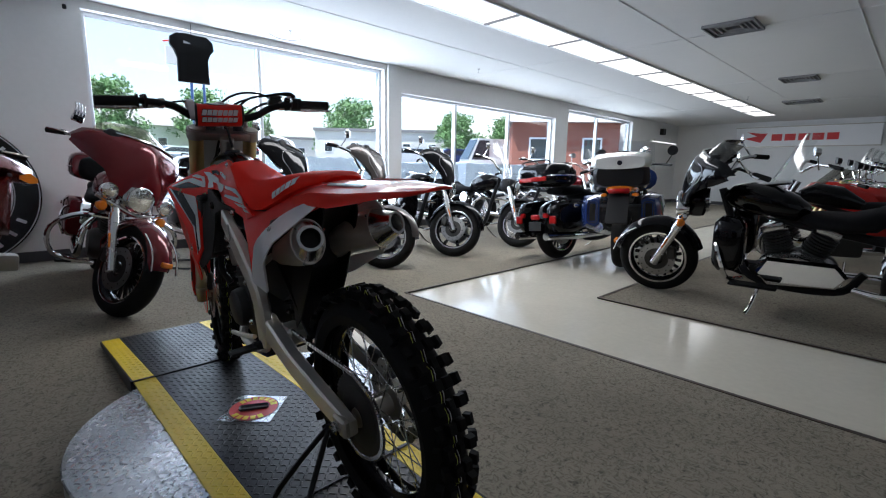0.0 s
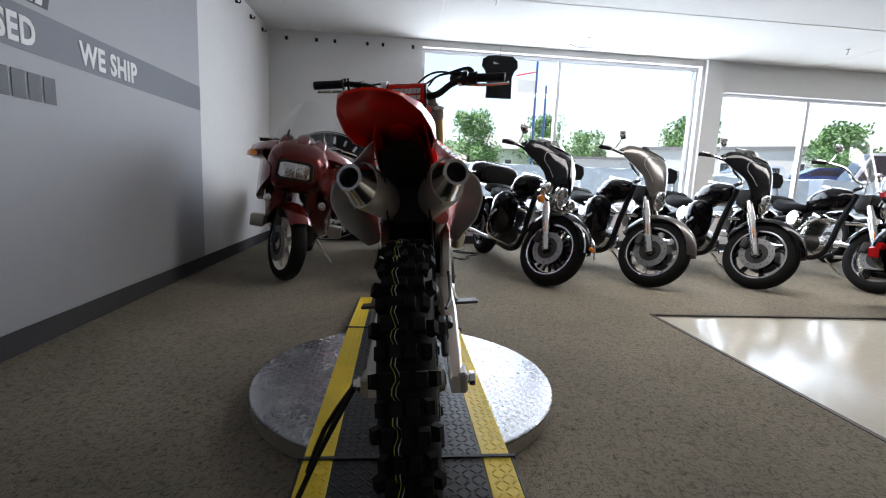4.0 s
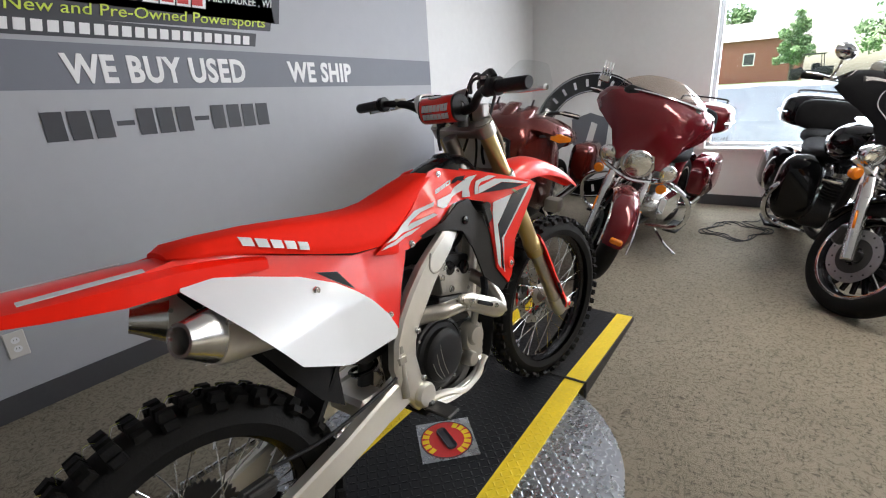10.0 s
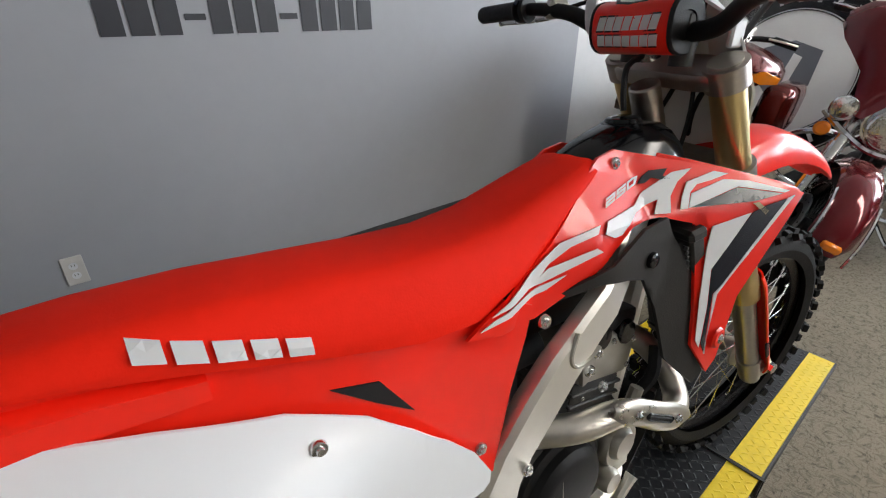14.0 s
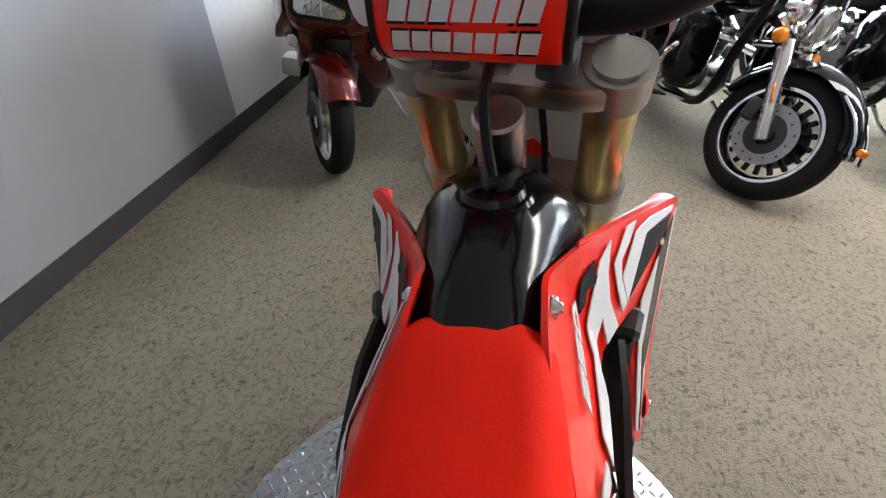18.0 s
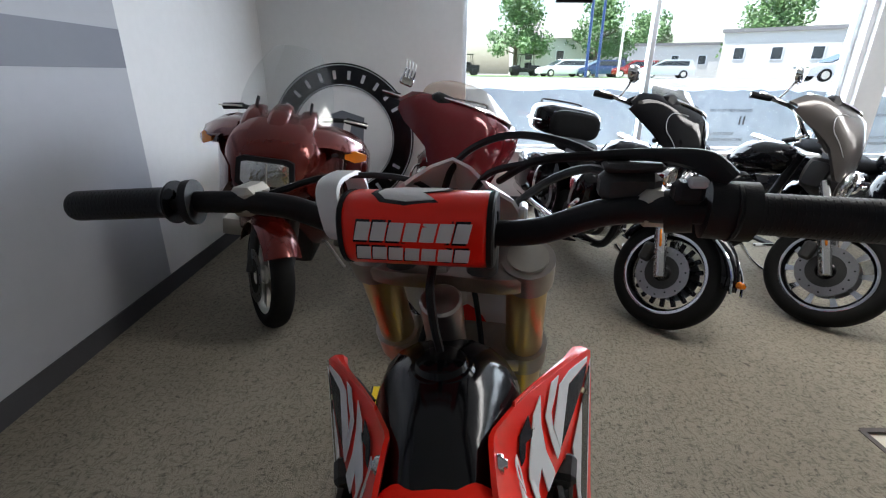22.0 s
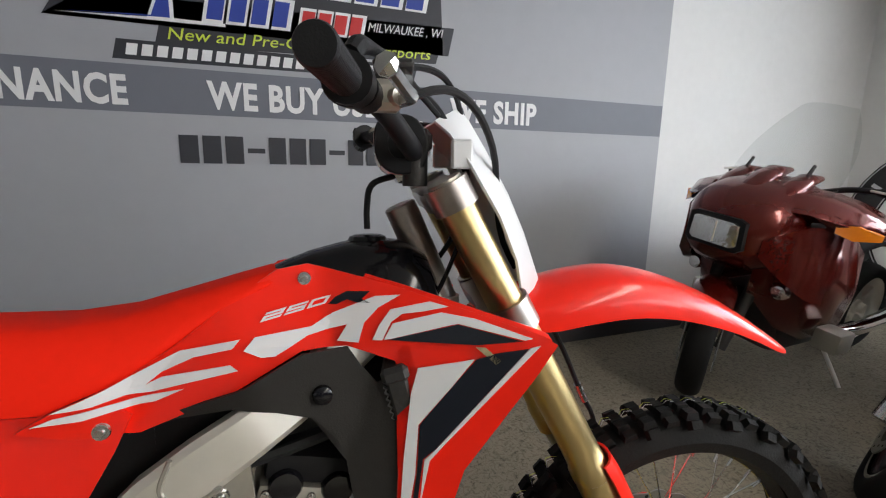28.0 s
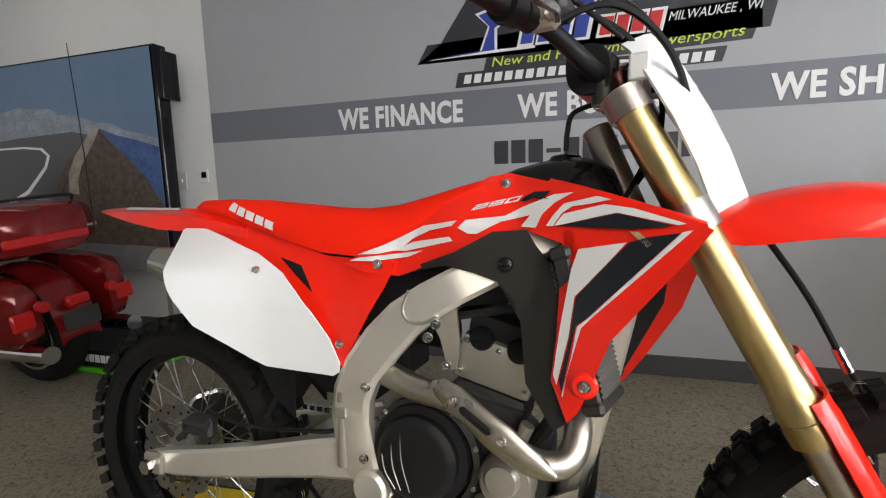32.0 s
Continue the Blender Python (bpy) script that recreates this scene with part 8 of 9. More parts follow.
# ---- outside the windows ----
M["asphalt"] = mat("asphalt", (0.16, 0.16, 0.16), 0.9, var=0.12, scale=0.6, bump=0.2, bscale=30)
M["grass"] = mat("grass", (0.10, 0.20, 0.04), 0.9, var=0.3, scale=0.8, bump=0.6, bscale=8)
M["leaf"] = mat("tree_leaves", (0.085, 0.17, 0.05), 0.6, var=0.35, scale=0.7)
M["bark"] = mat("tree_bark", (0.10, 0.075, 0.055), 0.9, var=0.2, scale=4, bump=0.5, bscale=12)
M["siding"] = mat("pale_siding", (0.62, 0.60, 0.56), 0.8, var=0.05, scale=0.5)
M["brick"] = mat("brown_brick", (0.26, 0.10, 0.07), 0.85, var=0.15, scale=2)
M["roof"] = mat("grey_roof", (0.22, 0.21, 0.21), 0.85, var=0.12, scale=1)
M["car_glass"] = mat("dark_car_glass", (0.03, 0.04, 0.05), 0.08, var=0.05, coat=0.5)
M["car_blue"] = mat("blue_car_paint", (0.03, 0.06, 0.18), 0.22, var=0.03, coat=0.8)
M["car_white"] = mat("white_car_paint", (0.75, 0.76, 0.77), 0.25, var=0.02, coat=0.7)
M["car_red"] = mat("red_car_paint", (0.35, 0.02, 0.02), 0.22, var=0.03, coat=0.8)
M["wrap"] = mat("white_wrap_film", (0.27, 0.32, 0.39), 0.3, var=0.15, scale=1.5, bump=0.5, bscale=5, coat=0.3)
M["pole_blue"] = mat("blue_steel_pole", (0.03, 0.07, 0.20), 0.4, var=0.05)


def rise(x):
    return -0.10 + 1.25 * min(1, max(0, (x - 7) / 16))


xs = [XO, 5, 7, 10, 13, 16, 19, 23, 30, 45, 70, 120, 300, 700]
rows = [[(x, y, rise(x)) for y in (-600, -200, -80, -40, -20, -10, 0, 10, 40, 120, 600)] for x in xs]
tagged(obj("ground", rings(rows, close=False), M["asphalt"]), "grey asphalt lot rising to the street", "ground", kind="structure")
rows = [[(x, y, rise(x) + 0.03) for y in (-16, -8, 0, 8, 18)] for x in (36, 42, 48, 56, 66)]
tagged(obj("lawn", rings(rows, close=False), M["grass"]), "mown green grass beyond the lot", "grass", kind="structure")


def tree(x, y, h, w, label, seed):
    rnd = random.Random(seed)
    z0 = rise(x)
    t = thing("tree", pose(x, y, z0), label, "tree", "trees across the street")
    part("trunk", tube([(0, 0, -0.1), (0.1, 0.05, h * 0.25), (0.0, 0.0, h * 0.55), (0.05, 0, h * 0.85)], [h * 0.035, h * 0.026, h * 0.016, 0.03], 8), M["bark"], t)
    for k in range(6):
        a = k * 1.05 + rnd.random()
        z = h * (0.28 + 0.07 * k)
        part("limb", tube([(0, 0, z), (math.cos(a) * w * 0.25, math.sin(a) * w * 0.25, z + h * 0.08), (math.cos(a) * w * 0.42, math.sin(a) * w * 0.42, z + h * 0.14)], [h * 0.012, h * 0.008, 0.015], 6), M["bark"], t)
    clumps = []
    for k in range(36):
        a, q = rnd.random() * 6.283, rnd.random()
        zz = h * (0.30 + 0.66 * q)
        rr = w * 0.5 * (1.0 - 0.75 * max(0, q - 0.25)) * (0.35 + 0.65 * rnd.random())
        clumps.append((rr * math.cos(a), rr * math.sin(a), zz, w * (0.10 + 0.10 * rnd.random())))
    v, f = [], []
    for i in range(4600):
        cx, cy, cz, cr = clumps[i % len(clumps)]
        d = Vector((rnd.gauss(0, 1), rnd.gauss(0, 1), rnd.gauss(0, 0.8))).normalized() * cr * rnd.random() ** 0.4
        c = Vector((cx, cy, cz)) + d
        u = Vector((rnd.gauss(0, 1), rnd.gauss(0, 1), rnd.gauss(0, 1))).normalized()
        w_ = u.orthogonal().normalized()
        s = h * 0.023 * (0.6 + 0.8 * rnd.random())
        n = len(v)
        v += [tuple(c + u * s), tuple(c + w_ * s * 0.6), tuple(c - u * s), tuple(c - w_ * s * 0.6)]
        f.append((n, n + 1, n + 2, n + 3))
    me = bpy.data.meshes.new("crown")
    me.from_pydata(v, [], f)
    me.materials.append(M["leaf"])
    o = new("crown", me)
    o.parent = t
    tagged(o, kind="stuff")


def far_at(deg, dist, x0=-2.5, y0=1.5):
    return x0 + dist * math.cos(radians(deg)), y0 + dist * math.sin(radians(deg))


for deg, dist, h, w, sd, lb in ((-0.9, 42, 4.6, 2.2, 1, "narrow green street tree"), (-8.2, 45, 6.4, 5.6, 2, "broad green street tree"), (-16.8, 46, 6.2, 5.4, 3, "broad green street tree beside tall poles"),
                                (4.5, 50, 6.5, 5.0, 4, "broad green street tree"), (-33, 48, 6.5, 6.5, 5, "broad green street tree"), (-45.5, 40, 4.6, 4.6, 6, "broad green street tree"), (-52, 60, 7, 7, 7, "broad green street tree"), (-22, 75, 8, 8, 8, "broad green street tree far off"), (11, 44, 6.0, 5.0, 9, "broad green street tree")):
    x, y = far_at(deg, dist * 1.45)
    tree(x, y, h * 1.4, w * 1.4, lb, sd)


def house(x, y, rz, w, d, h, roof_h, label, wall_m, windows):
    z = rise(x)
    b = thing("building", pose(x, y, z, 0, 0, rz), label, "building")
    part("wall", box(w, d, h, (0, 0, h / 2)), M[wall_m], b, smooth=0)
    if roof_h > 0.4:
        part("roof", rings([[(-w / 2 - 0.3, q * (d / 2 + 0.4), h - 0.05) for q in (-1, 1)] + [(-w / 2 - 0.3, 0, h + roof_h)], [(w / 2 + 0.3, q * (d / 2 + 0.4), h - 0.05) for q in (-1, 1)] + [(w / 2 + 0.3, 0, h + roof_h)]]), M["roof"], b, smooth=0)
    else:
        part("roof", box(w + 0.4, d + 0.4, 0.35, (0, 0, h + 0.17)), M["roof"], b, smooth=0)
    for k in range(windows):
        for s in (-1, 1):
            px = -w / 2 + w * (k + 0.5) / windows
            fr = part("window", box(1.1, 0.10, 1.3, (px, s * d / 2, h * 0.55), 0.02), M["white_p"], b)
            part("window_pane", box(0.9, 0.12, 1.1, (px, s * d / 2, h * 0.55)), M["car_glass"], fr, smooth=0)
    part("door", box(1.0, 0.12, 2.0, (w * 0.22, -d / 2, 1.0), 0.02), M["trim"], b)


for deg, dist, rz, w, d, h, rh, lb, wm, nw in ((-25, 84, 60, 24, 10, 4.2, 0.3, "long low pale building with flat roof", "siding", 7), (2.5, 70, 90, 10, 9, 4.5, 2.2, "brick house with a pitched roof", "brick", 3), (-12.5, 72, 85, 12, 9, 4.6, 2.4, "pale house with a pitched roof", "siding", 3),
                                               (-57.5, 30, 40, 6, 6, 3.4, 1.6, "small brown brick house with blue door", "brick", 2), (-64, 36, 30, 12, 9, 5.2, 2.4, "white sided house with pitched roof", "siding", 4), (-38, 66, 50, 20, 10, 4.5, 0.3, "long low pale building with flat roof", "siding", 6)):
    x, y = far_at(deg, dist)
    house(x, y, rz, w, d, h, rh, lb, wm, nw)


def car(x, y, rz, paint, label, van=False):
    c = thing("car", pose(x, y, rise(x), 0, 0, rz), label, "car", "cars parked across the lot")
    hgt = 2.3 if van else 1.45
    part("body", rings([[(px, s * w, z) for s, w, z in ((-1, 0.80, 0.28), (-1, 0.88, 0.55), (-1, 0.84, zt), (1, 0.84, zt), (1, 0.88, 0.55), (1, 0.80, 0.28))] for px, zt in ((-2.2, 0.75), (-2.1, 0.88), (-0.9, 0.95), (1.0, 0.92), (2.0, 0.78), (2.2, 0.62))]), M[paint], c)
    top = ((-2.1, 0.95, 0.78), (-1.9, hgt, 0.72), (0.9 if van else 0.2, hgt, 0.70), (1.6 if van else 1.1, 0.93, 0.78))
    part("cabin", rings([[(px, s * w, z) for s, z in ((-1, 0.85), (-1, zt), (1, zt), (1, 0.85))] for px, zt, w in top]), M[paint], c)
    for s in (-1, 1):
        part("side_glass", rings([[(px, s * (w + 0.012), z) for z in (zb, zt)] + [(px, s * (w - 0.02), z) for z in (zt, zb)] for px, zb, zt, w in ((-1.7 if not van else 0.2, 0.98, hgt - 0.12, 0.73), (0.1 if not van else 0.9, 0.98, hgt - 0.12, 0.72), (0.85 if not van else 1.4, 0.97, 1.0, 0.76))]), M["car_glass"], c)
    part("windscreen", flat_poly([(1.14 if not van else 1.64, -0.70, 0.97), (1.14 if not van else 1.64, 0.70, 0.97), (0.26 if not van else 0.96, 0.62, hgt - 0.06), (0.26 if not van else 0.96, -0.62, hgt - 0.06)], (0.02, 0, 0.02)), M["car_glass"], c, smooth=0)
    w0 = None
    for px in (-1.35, 1.4):
        for s in (-1, 1):
            w = part("wheel", lathe([(0, -0.1), (0.18, -0.1), (0.31, -0.09), (0.33, 0), (0.31, 0.09), (0.18, 0.1), (0, 0.1)], 24, "y"), M["rubber"], c)
            w.matrix_basis = Matrix.Translation((px, s * 0.80, 0.33))
            part("rim", lathe([(0, s * 0.11), (0.19, s * 0.105), (0.20, s * 0.08)], 18, "y"), M["alu"], w)
    for s in (-1, 1):
        part("headlight", box(0.06, 0.32, 0.13, (2.16, s * 0.62, 0.68), 0.02), M["lens"], c)


for deg, dist, rz, pt, lb, vn in ((-17.1, 47, 95, "car_blue", "dark blue car parked across the lot", False), (-20.5, 48, 92, "car_red", "red car parked across the lot", False), (-23.5, 46, 75, "car_white", "white car parked across the street", False), (-13.2, 46, 100, "car_white", "white car parked across the lot", False),
                                  (-38, 34, 80, "car_white", "white car parked across the lot", False), (-44, 36, 70, "car_blue", "dark blue car parked across the lot", False), (-49, 30, 65, "car_white", "white van parked across the lot", True)):
    x, y = far_at(deg, dist)
    car(x, y, rz, pt, lb, vn)


def buggy(x, y, rz):
    c = thing("utility_buggy", pose(x, y, rise(x) + 0.03, 0, 0, rz), "dark roofed utility buggy parked on the grass", "buggy", "buggies on the grass")
    part("body", rings([[(px, s * w, z) for s, w, z in ((-1, 0.6, 0.35), (-1, 0.68, 0.6), (-1, 0.62, zt), (1, 0.62, zt), (1, 0.68, 0.6), (1, 0.6, 0.35))] for px, zt in ((-1.4, 0.95), (-0.5, 0.98), (-0.4, 0.75), (0.5, 0.75), (0.6, 1.0), (1.35, 0.85))]), M["black_p"], c)
    part("roof", box(1.5, 1.3, 0.07, (-0.1, 0, 1.92), 0.03), M["black_p"], c)
    for px in (-0.8, 0.62):
        for s in (-1, 1):
            part("roof_post", rod((px, s * 0.60, 0.9), (px * 0.85, s * 0.58, 1.9), 0.03, 8), M["black_p"], c)
    for px in (-0.95, 0.95):
        for s in (-1, 1):
            part("wheel", lathe([(0, -0.12), (0.2, -0.12), (0.31, -0.10), (0.33, 0), (0.31, 0.10), (0.2, 0.12), (0, 0.12)], 20, "y", (px, s * 0.66, 0.33)), M["rubber"], c)
    part("seat", box(0.45, 1.1, 0.5, (-0.35, 0, 0.98), 0.08), M["leather"], c)


for deg, dist in ((-2.4, 50), (-9.1, 50)):
    x, y = far_at(deg, dist)
    buggy(x, y, 95)
for deg, dist, h, mt in ((-15.6, 40, 11.5, "pole_blue"), (-16.8, 41, 8.0, "pole_blue"), (-19.0, 44, 6.2, "siding")):
    x, y = far_at(deg, dist)
    p = thing("street_pole", pose(x, y, rise(x)), "tall steel pole beside the street", "pole", "street poles")
    part("shaft", rod((0, 0, -0.1), (0, 0, h), 0.11, 12, 0.09), M[mt], p)
    part("base_plate", box(0.5, 0.5, 0.06, (0, 0, 0.03), 0.01), M["alu_dark"], p)
    if h > 10:
        part("sign_arm", rod((0, 0, h - 2.6), (0, 1.7, h - 3.0), 0.06, 8), M["red_vinyl"], p)
        part("sign_board", box(0.15, 1.5, 1.2, (0, 0.85, h - 3.9), 0.03), M["siding"], p)
        part("sign_lamp", box(0.3, 0.6, 1.4, (0, -0.05, h - 1.0), 0.05), M["red_vinyl"], p)


def wrapped_crate(y0, y1, x0, h):
    c = thing("wrapped_crate", pose(x0, (y0 + y1) / 2, rise(4.5)), "large crate wrapped in printed white plastic film", "crate", "wrapped crates outside the window")
    w = y1 - y0
    rnd = random.Random(int(100 * (y0 + 20)))
    nx, nz = 16, 10
    rows = []
    for k in range(nz + 1):
        z = h * k / nz
        row = []
        for i in range(nx + 1):
            row.append((-0.55 + rnd.uniform(-0.015, 0.015), -w / 2 + w * i / nx, z + (rnd.uniform(-0.02, 0.02) if k == nz else 0)))
        for i in range(nx, -1, -1):
            row.append((0.55, -w / 2 + w * i / nx, z))
        rows.append(row)
    part("film", rings(rows), M["wrap"], c)
    part("pallet", box(1.1, w, 0.06, (0, 0, 0.03)), M["bark"], c, smooth=0)
    X = -0.572
    R = Matrix.Rotation(radians(-90), 4, "Z") @ Matrix.Rotation(radians(90), 4, "X")

    def put(text, y, z, size, mt):
        letters("film_words", text, size, Matrix.Translation((X, y, z)) @ R, M[mt], c, depth=0.001)
    n = max(1, int(w / 1.15))
    for i in range(n):
        yc = w / 2 - w * (i + 0.25) / n
        put("DO NOT TILT ON END", yc, h * 0.80, 0.052, "ink")
        put("DO NOT DROP", yc, h * 0.58, 0.052, "ink")
        put("HANDLE WITH CARE", yc, h * 0.52, 0.052, "ink")
        for j, dz in ((0, 0), (1, 0)):
            part("film_arrow", flat_poly([(X, yc - 0.42 - 0.05 * j, h * 0.68), (X, yc - 0.40 - 0.05 * j, h * 0.68), (X, yc - 0.40 - 0.05 * j, h * 0.76), (X, yc - 0.42 - 0.05 * j, h * 0.76)], (-0.002, 0, 0)), M["ink"], c, smooth=0)
        bm = bmesh.new()
        for j in range(5):
            q = yc - 0.16 - 0.062 * j
            bm = join(bm, flat_poly([(X, q, h * 0.30 + 0.025 * j), (X, q - 0.042, h * 0.30 + 0.025 * j + 0.012), (X, q - 0.060, h * 0.36 + 0.025 * j + 0.012), (X, q - 0.018, h * 0.36 + 0.025 * j)], (-0.002, 0, 0)))
        part("film_bars", bm, M["red_vinyl"], c, smooth=0)
    return c


for y0, y1, x0, h in ((-0.75, 2.30, 5.2, 1.28), (-3.10, -1.18, 5.2, 1.30), (-5.40, -3.25, 5.2, 1.25), (-8.00, -5.65, 5.2, 1.28), (-10.60, -8.30, 5.2, 1.20), (2.60, 4.80, 5.2, 1.28)):
    wrapped_crate(y0, y1, x0, h)

# ---- signs, fittings and clutter ----
ring = thing("round_wall_sign", Matrix.Translation((XW - 0.10, 2.755, 0.012)) @ Matrix.Rotation(radians(4), 4, "Y"), "large round black and white shield sign leaning on the wall", "sign")
RS = 0.718
part("sign_ring", lathe([(RS * 0.70, -0.030), (RS * 0.985, -0.030), (RS, -0.022), (RS, 0.012), (RS * 0.70, 0.012)], 72, "x", (0, 0, RS)), M["black_g"], ring, "glossy black outer ring")
part("sign_face", lathe([(0, -0.018), (RS * 0.70, -0.018), (RS * 0.70, 0.010), (0, 0.010)], 72, "x", (0, 0, RS)), M["white_vinyl"], ring)
for rr in (0.975, 0.715):
    part("ring_line", lathe([(RS * rr - 0.004, -0.032), (RS * rr + 0.004, -0.032), (RS * rr + 0.004, -0.029), (RS * rr - 0.004, -0.029)], 72, "x", (0, 0, RS)), M["decal_g"], ring)
part("shield", flat_poly([(-0.020, 0.22, RS + 0.20), (-0.020, 0, RS + 0.27), (-0.020, -0.22, RS + 0.20), (-0.020, -0.20, RS - 0.08), (-0.020, 0, RS - 0.30), (-0.020, 0.20, RS - 0.08)], (-0.006, 0, 0)), M["band"], ring, smooth=0)
part("shield_slash", flat_poly([(-0.027, 0.05, RS - 0.12), (-0.027, -0.02, RS - 0.16), (-0.027, -0.09, RS + 0.14), (-0.027, -0.02, RS + 0.17)], (-0.003, 0, 0)), M["white_vinyl"], ring, smooth=0)
mk = None
for a in [62 - 13.5 * k for k in range(10)] + [208 + 13.5 * k for k in range(5)] + [284 + 13.5 * k for k in range(5)]:
    q = radians(90 + a if a < 100 else a - 0)
    q = radians(a + 90) if a < 100 else radians(a)
    mm = Matrix.Translation((-0.031, 0, RS)) @ Matrix.Rotation(q, 4, "X") @ Matrix.Translation((0, RS * 0.845, 0))
    if mk is None:
        mk = part("ring_mark", box(0.002, 0.080, 0.030, (0, 0, 0)), M["decal_g"], ring, smooth=0)
        mk.matrix_basis = mm
    else:
        again("ring_mark", mk, mm, ring)

# black jersey hung in the window
jer = thing("hanging_jersey", pose(XW - 0.05, 0.52, 0.062), "black sleeveless riding jersey hung in the window", "jersey")
outl = [(-0.17, 1.93), (0.17, 1.93), (0.165, 2.20), (0.20, 2.28), (0.245, 2.33), (0.235, 2.42), (0.16, 2.47), (0.06, 2.475), (-0.06, 2.475), (-0.16, 2.47), (-0.235, 2.42), (-0.245, 2.33), (-0.20, 2.28), (-0.165, 2.20)]
part("cloth", rings([[(dx - 0.012 * math.sin(y * 30), y * k, 2.2 + (z - 2.2) * k) for y, z in outl] for dx, k in ((-0.022, 0.96), (-0.014, 1.0), (0.014, 1.0), (0.022, 0.96))]), M["leather"], jer, "", 50)
part("chest_patch", box(0.004, 0.07, 0.035, (-0.026, 0.06, 2.38), 0.001), M["decal_g"], jer)
part("chest_patch", box(0.004, 0.06, 0.03, (-0.026, -0.10, 2.38), 0.001), M["decal_g"], jer)
part("hang_cord", tube([(0, 0, 2.47), (0, 0, 2.53), (0, 0, 2.60)], 0.003, 6), M["cord"], jer)

# small black clips along the top of the walls
for x, y, rz in [(2.03, YM - 0.012, 0), (2.235, YM - 0.012, 0), (2.705, YM - 0.012, 0), (3.156, YM - 0.012, 0), (0.93, YM - 0.012, 0), (XW - 0.012, 3.29, 90), (XW - 0.012, 2.915, 90), (XW - 0.012, 2.683, 90), (XW - 0.012, 2.27, 90), (XW - 0.012, 2.07, 90), (XW - 0.012, 1.68, 90)]:
    c = thing("wall_clip", pose(x, y, 2.58, 0, 0, rz), "small black clip fixed high on the wall", "clip", "clips along the wall top")
    part("clip_base", box(0.035, 0.020, 0.045, (0, 0, 0), 0.006), M["black_p"], c)
    part("clip_hook", tube([(0, -0.008, -0.01), (0, -0.035, -0.02), (0, -0.045, 0.005)], 0.006, 6), M["black_p"], c)

# ceiling hooks and detectors
for x, y in ((2.86, -0.46), (2.55, -3.64), (1.9, 0.9), (-1.6, 0.6), (0.0, -9.5)):
    c = thing("ceiling_hook", pose(x, y, ZC), "small dark hook screwed into the ceiling", "hook", "ceiling hooks")
    part("hook_plate", lathe([(0, 0), (0.022, 0), (0.022, -0.006), (0, -0.006)], 14, "z"), M["vent"], c)
    part("hook_wire", tube([(0, 0, -0.004), (0, 0, -0.045), (0.012, 0, -0.06), (0.022, 0, -0.048)], 0.0035, 6), M["vent"], c)
# loose wire under the ceiling by the window
tagged(obj("ceiling_wire", tube([(3.12, -0.74, 2.68), (3.12, -0.61, 2.645), (3.13, -0.44, 2.64), (3.14, -0.31, 2.675)], 0.004, 6), M["cord"]), "thin loose wire hanging from the ceiling", "wire")
# seams in the ceiling board
for y in (-4.0, -7.6, -11.0, 1.4):
    tagged(slab("ceiling_seam", XB, XW - 0.05, y, y + 0.012, ZC - 0.004, ZC - 0.001, M["wall"]), "taped ceiling board seam", "ceiling seam", kind="structure")
for x in (-0.55, -2.2, 1.9):
    tagged(slab("ceiling_seam", x, x + 0.012, YF, YM, ZC - 0.005, ZC - 0.002, M["wall"]), "taped ceiling board seam", "ceiling seam", kind="structure")

# black cord on the carpet by the window
pts = []
for k in range(46):
    a = k * 0.42
    r = 0.20 + 0.05 * math.sin(k * 1.7)
    pts.append((2.35 + r * 1.3 * math.cos(a) + 0.002 * k, 1.17 + r * math.sin(a) - 0.002 * k, 0.012 + 0.0006 * (k % 9)))
pts += [(2.8, 0.98, 0.012), (3.1, 0.92, 0.012), (3.43, 0.88, 0.014)]
tagged(obj("power_cord", tube(pts, 0.0045, 6, 3), M["cord"]), "coiled black power cord lying on the carpet", "cord")


def wall_plate(x, z, w, h, label, dark):
    c = thing("wall_switch" if dark < 2 else "wall_outlet", pose(x, YM, z), label, "switch" if dark < 2 else "outlet")
    part("cover", box(w, 0.008, h, (0, -0.006, 0), 0.003), M["siding"] if dark != 1 else M["white_p"], c)
    if dark == 0:
        for q in (-0.022, 0.022):
            part("toggle", box(0.010, 0.014, 0.022, (q, -0.014, 0), 0.002), M["white_p"], c)
    elif dark == 1:
        part("display", box(w * 0.6, 0.004, h * 0.45, (0, -0.0115, h * 0.1), 0.001), M["black_g"], c)
    else:
        for q in (-0.02, 0.02):
            part("socket", lathe([(0, -0.0115), (0.015, -0.0115), (0.015, -0.009)], 16, "y", (0, 0, q)), M["white_p"], c)
            for s in (-0.005, 0.005):
                part("slot", box(0.002, 0.002, 0.008, (s, -0.012, q + 0.003)), M["black_p"], c)


wall_plate(-3.76, 1.124, 0.115, 0.120, "beige double light switch plate on the wall", 0)
wall_plate(-3.546, 1.152, 0.070, 0.088, "small white thermostat with dark display", 1)
wall_plate(-1.843, 0.334, 0.072, 0.118, "beige wall outlet in the grey panel", 2)

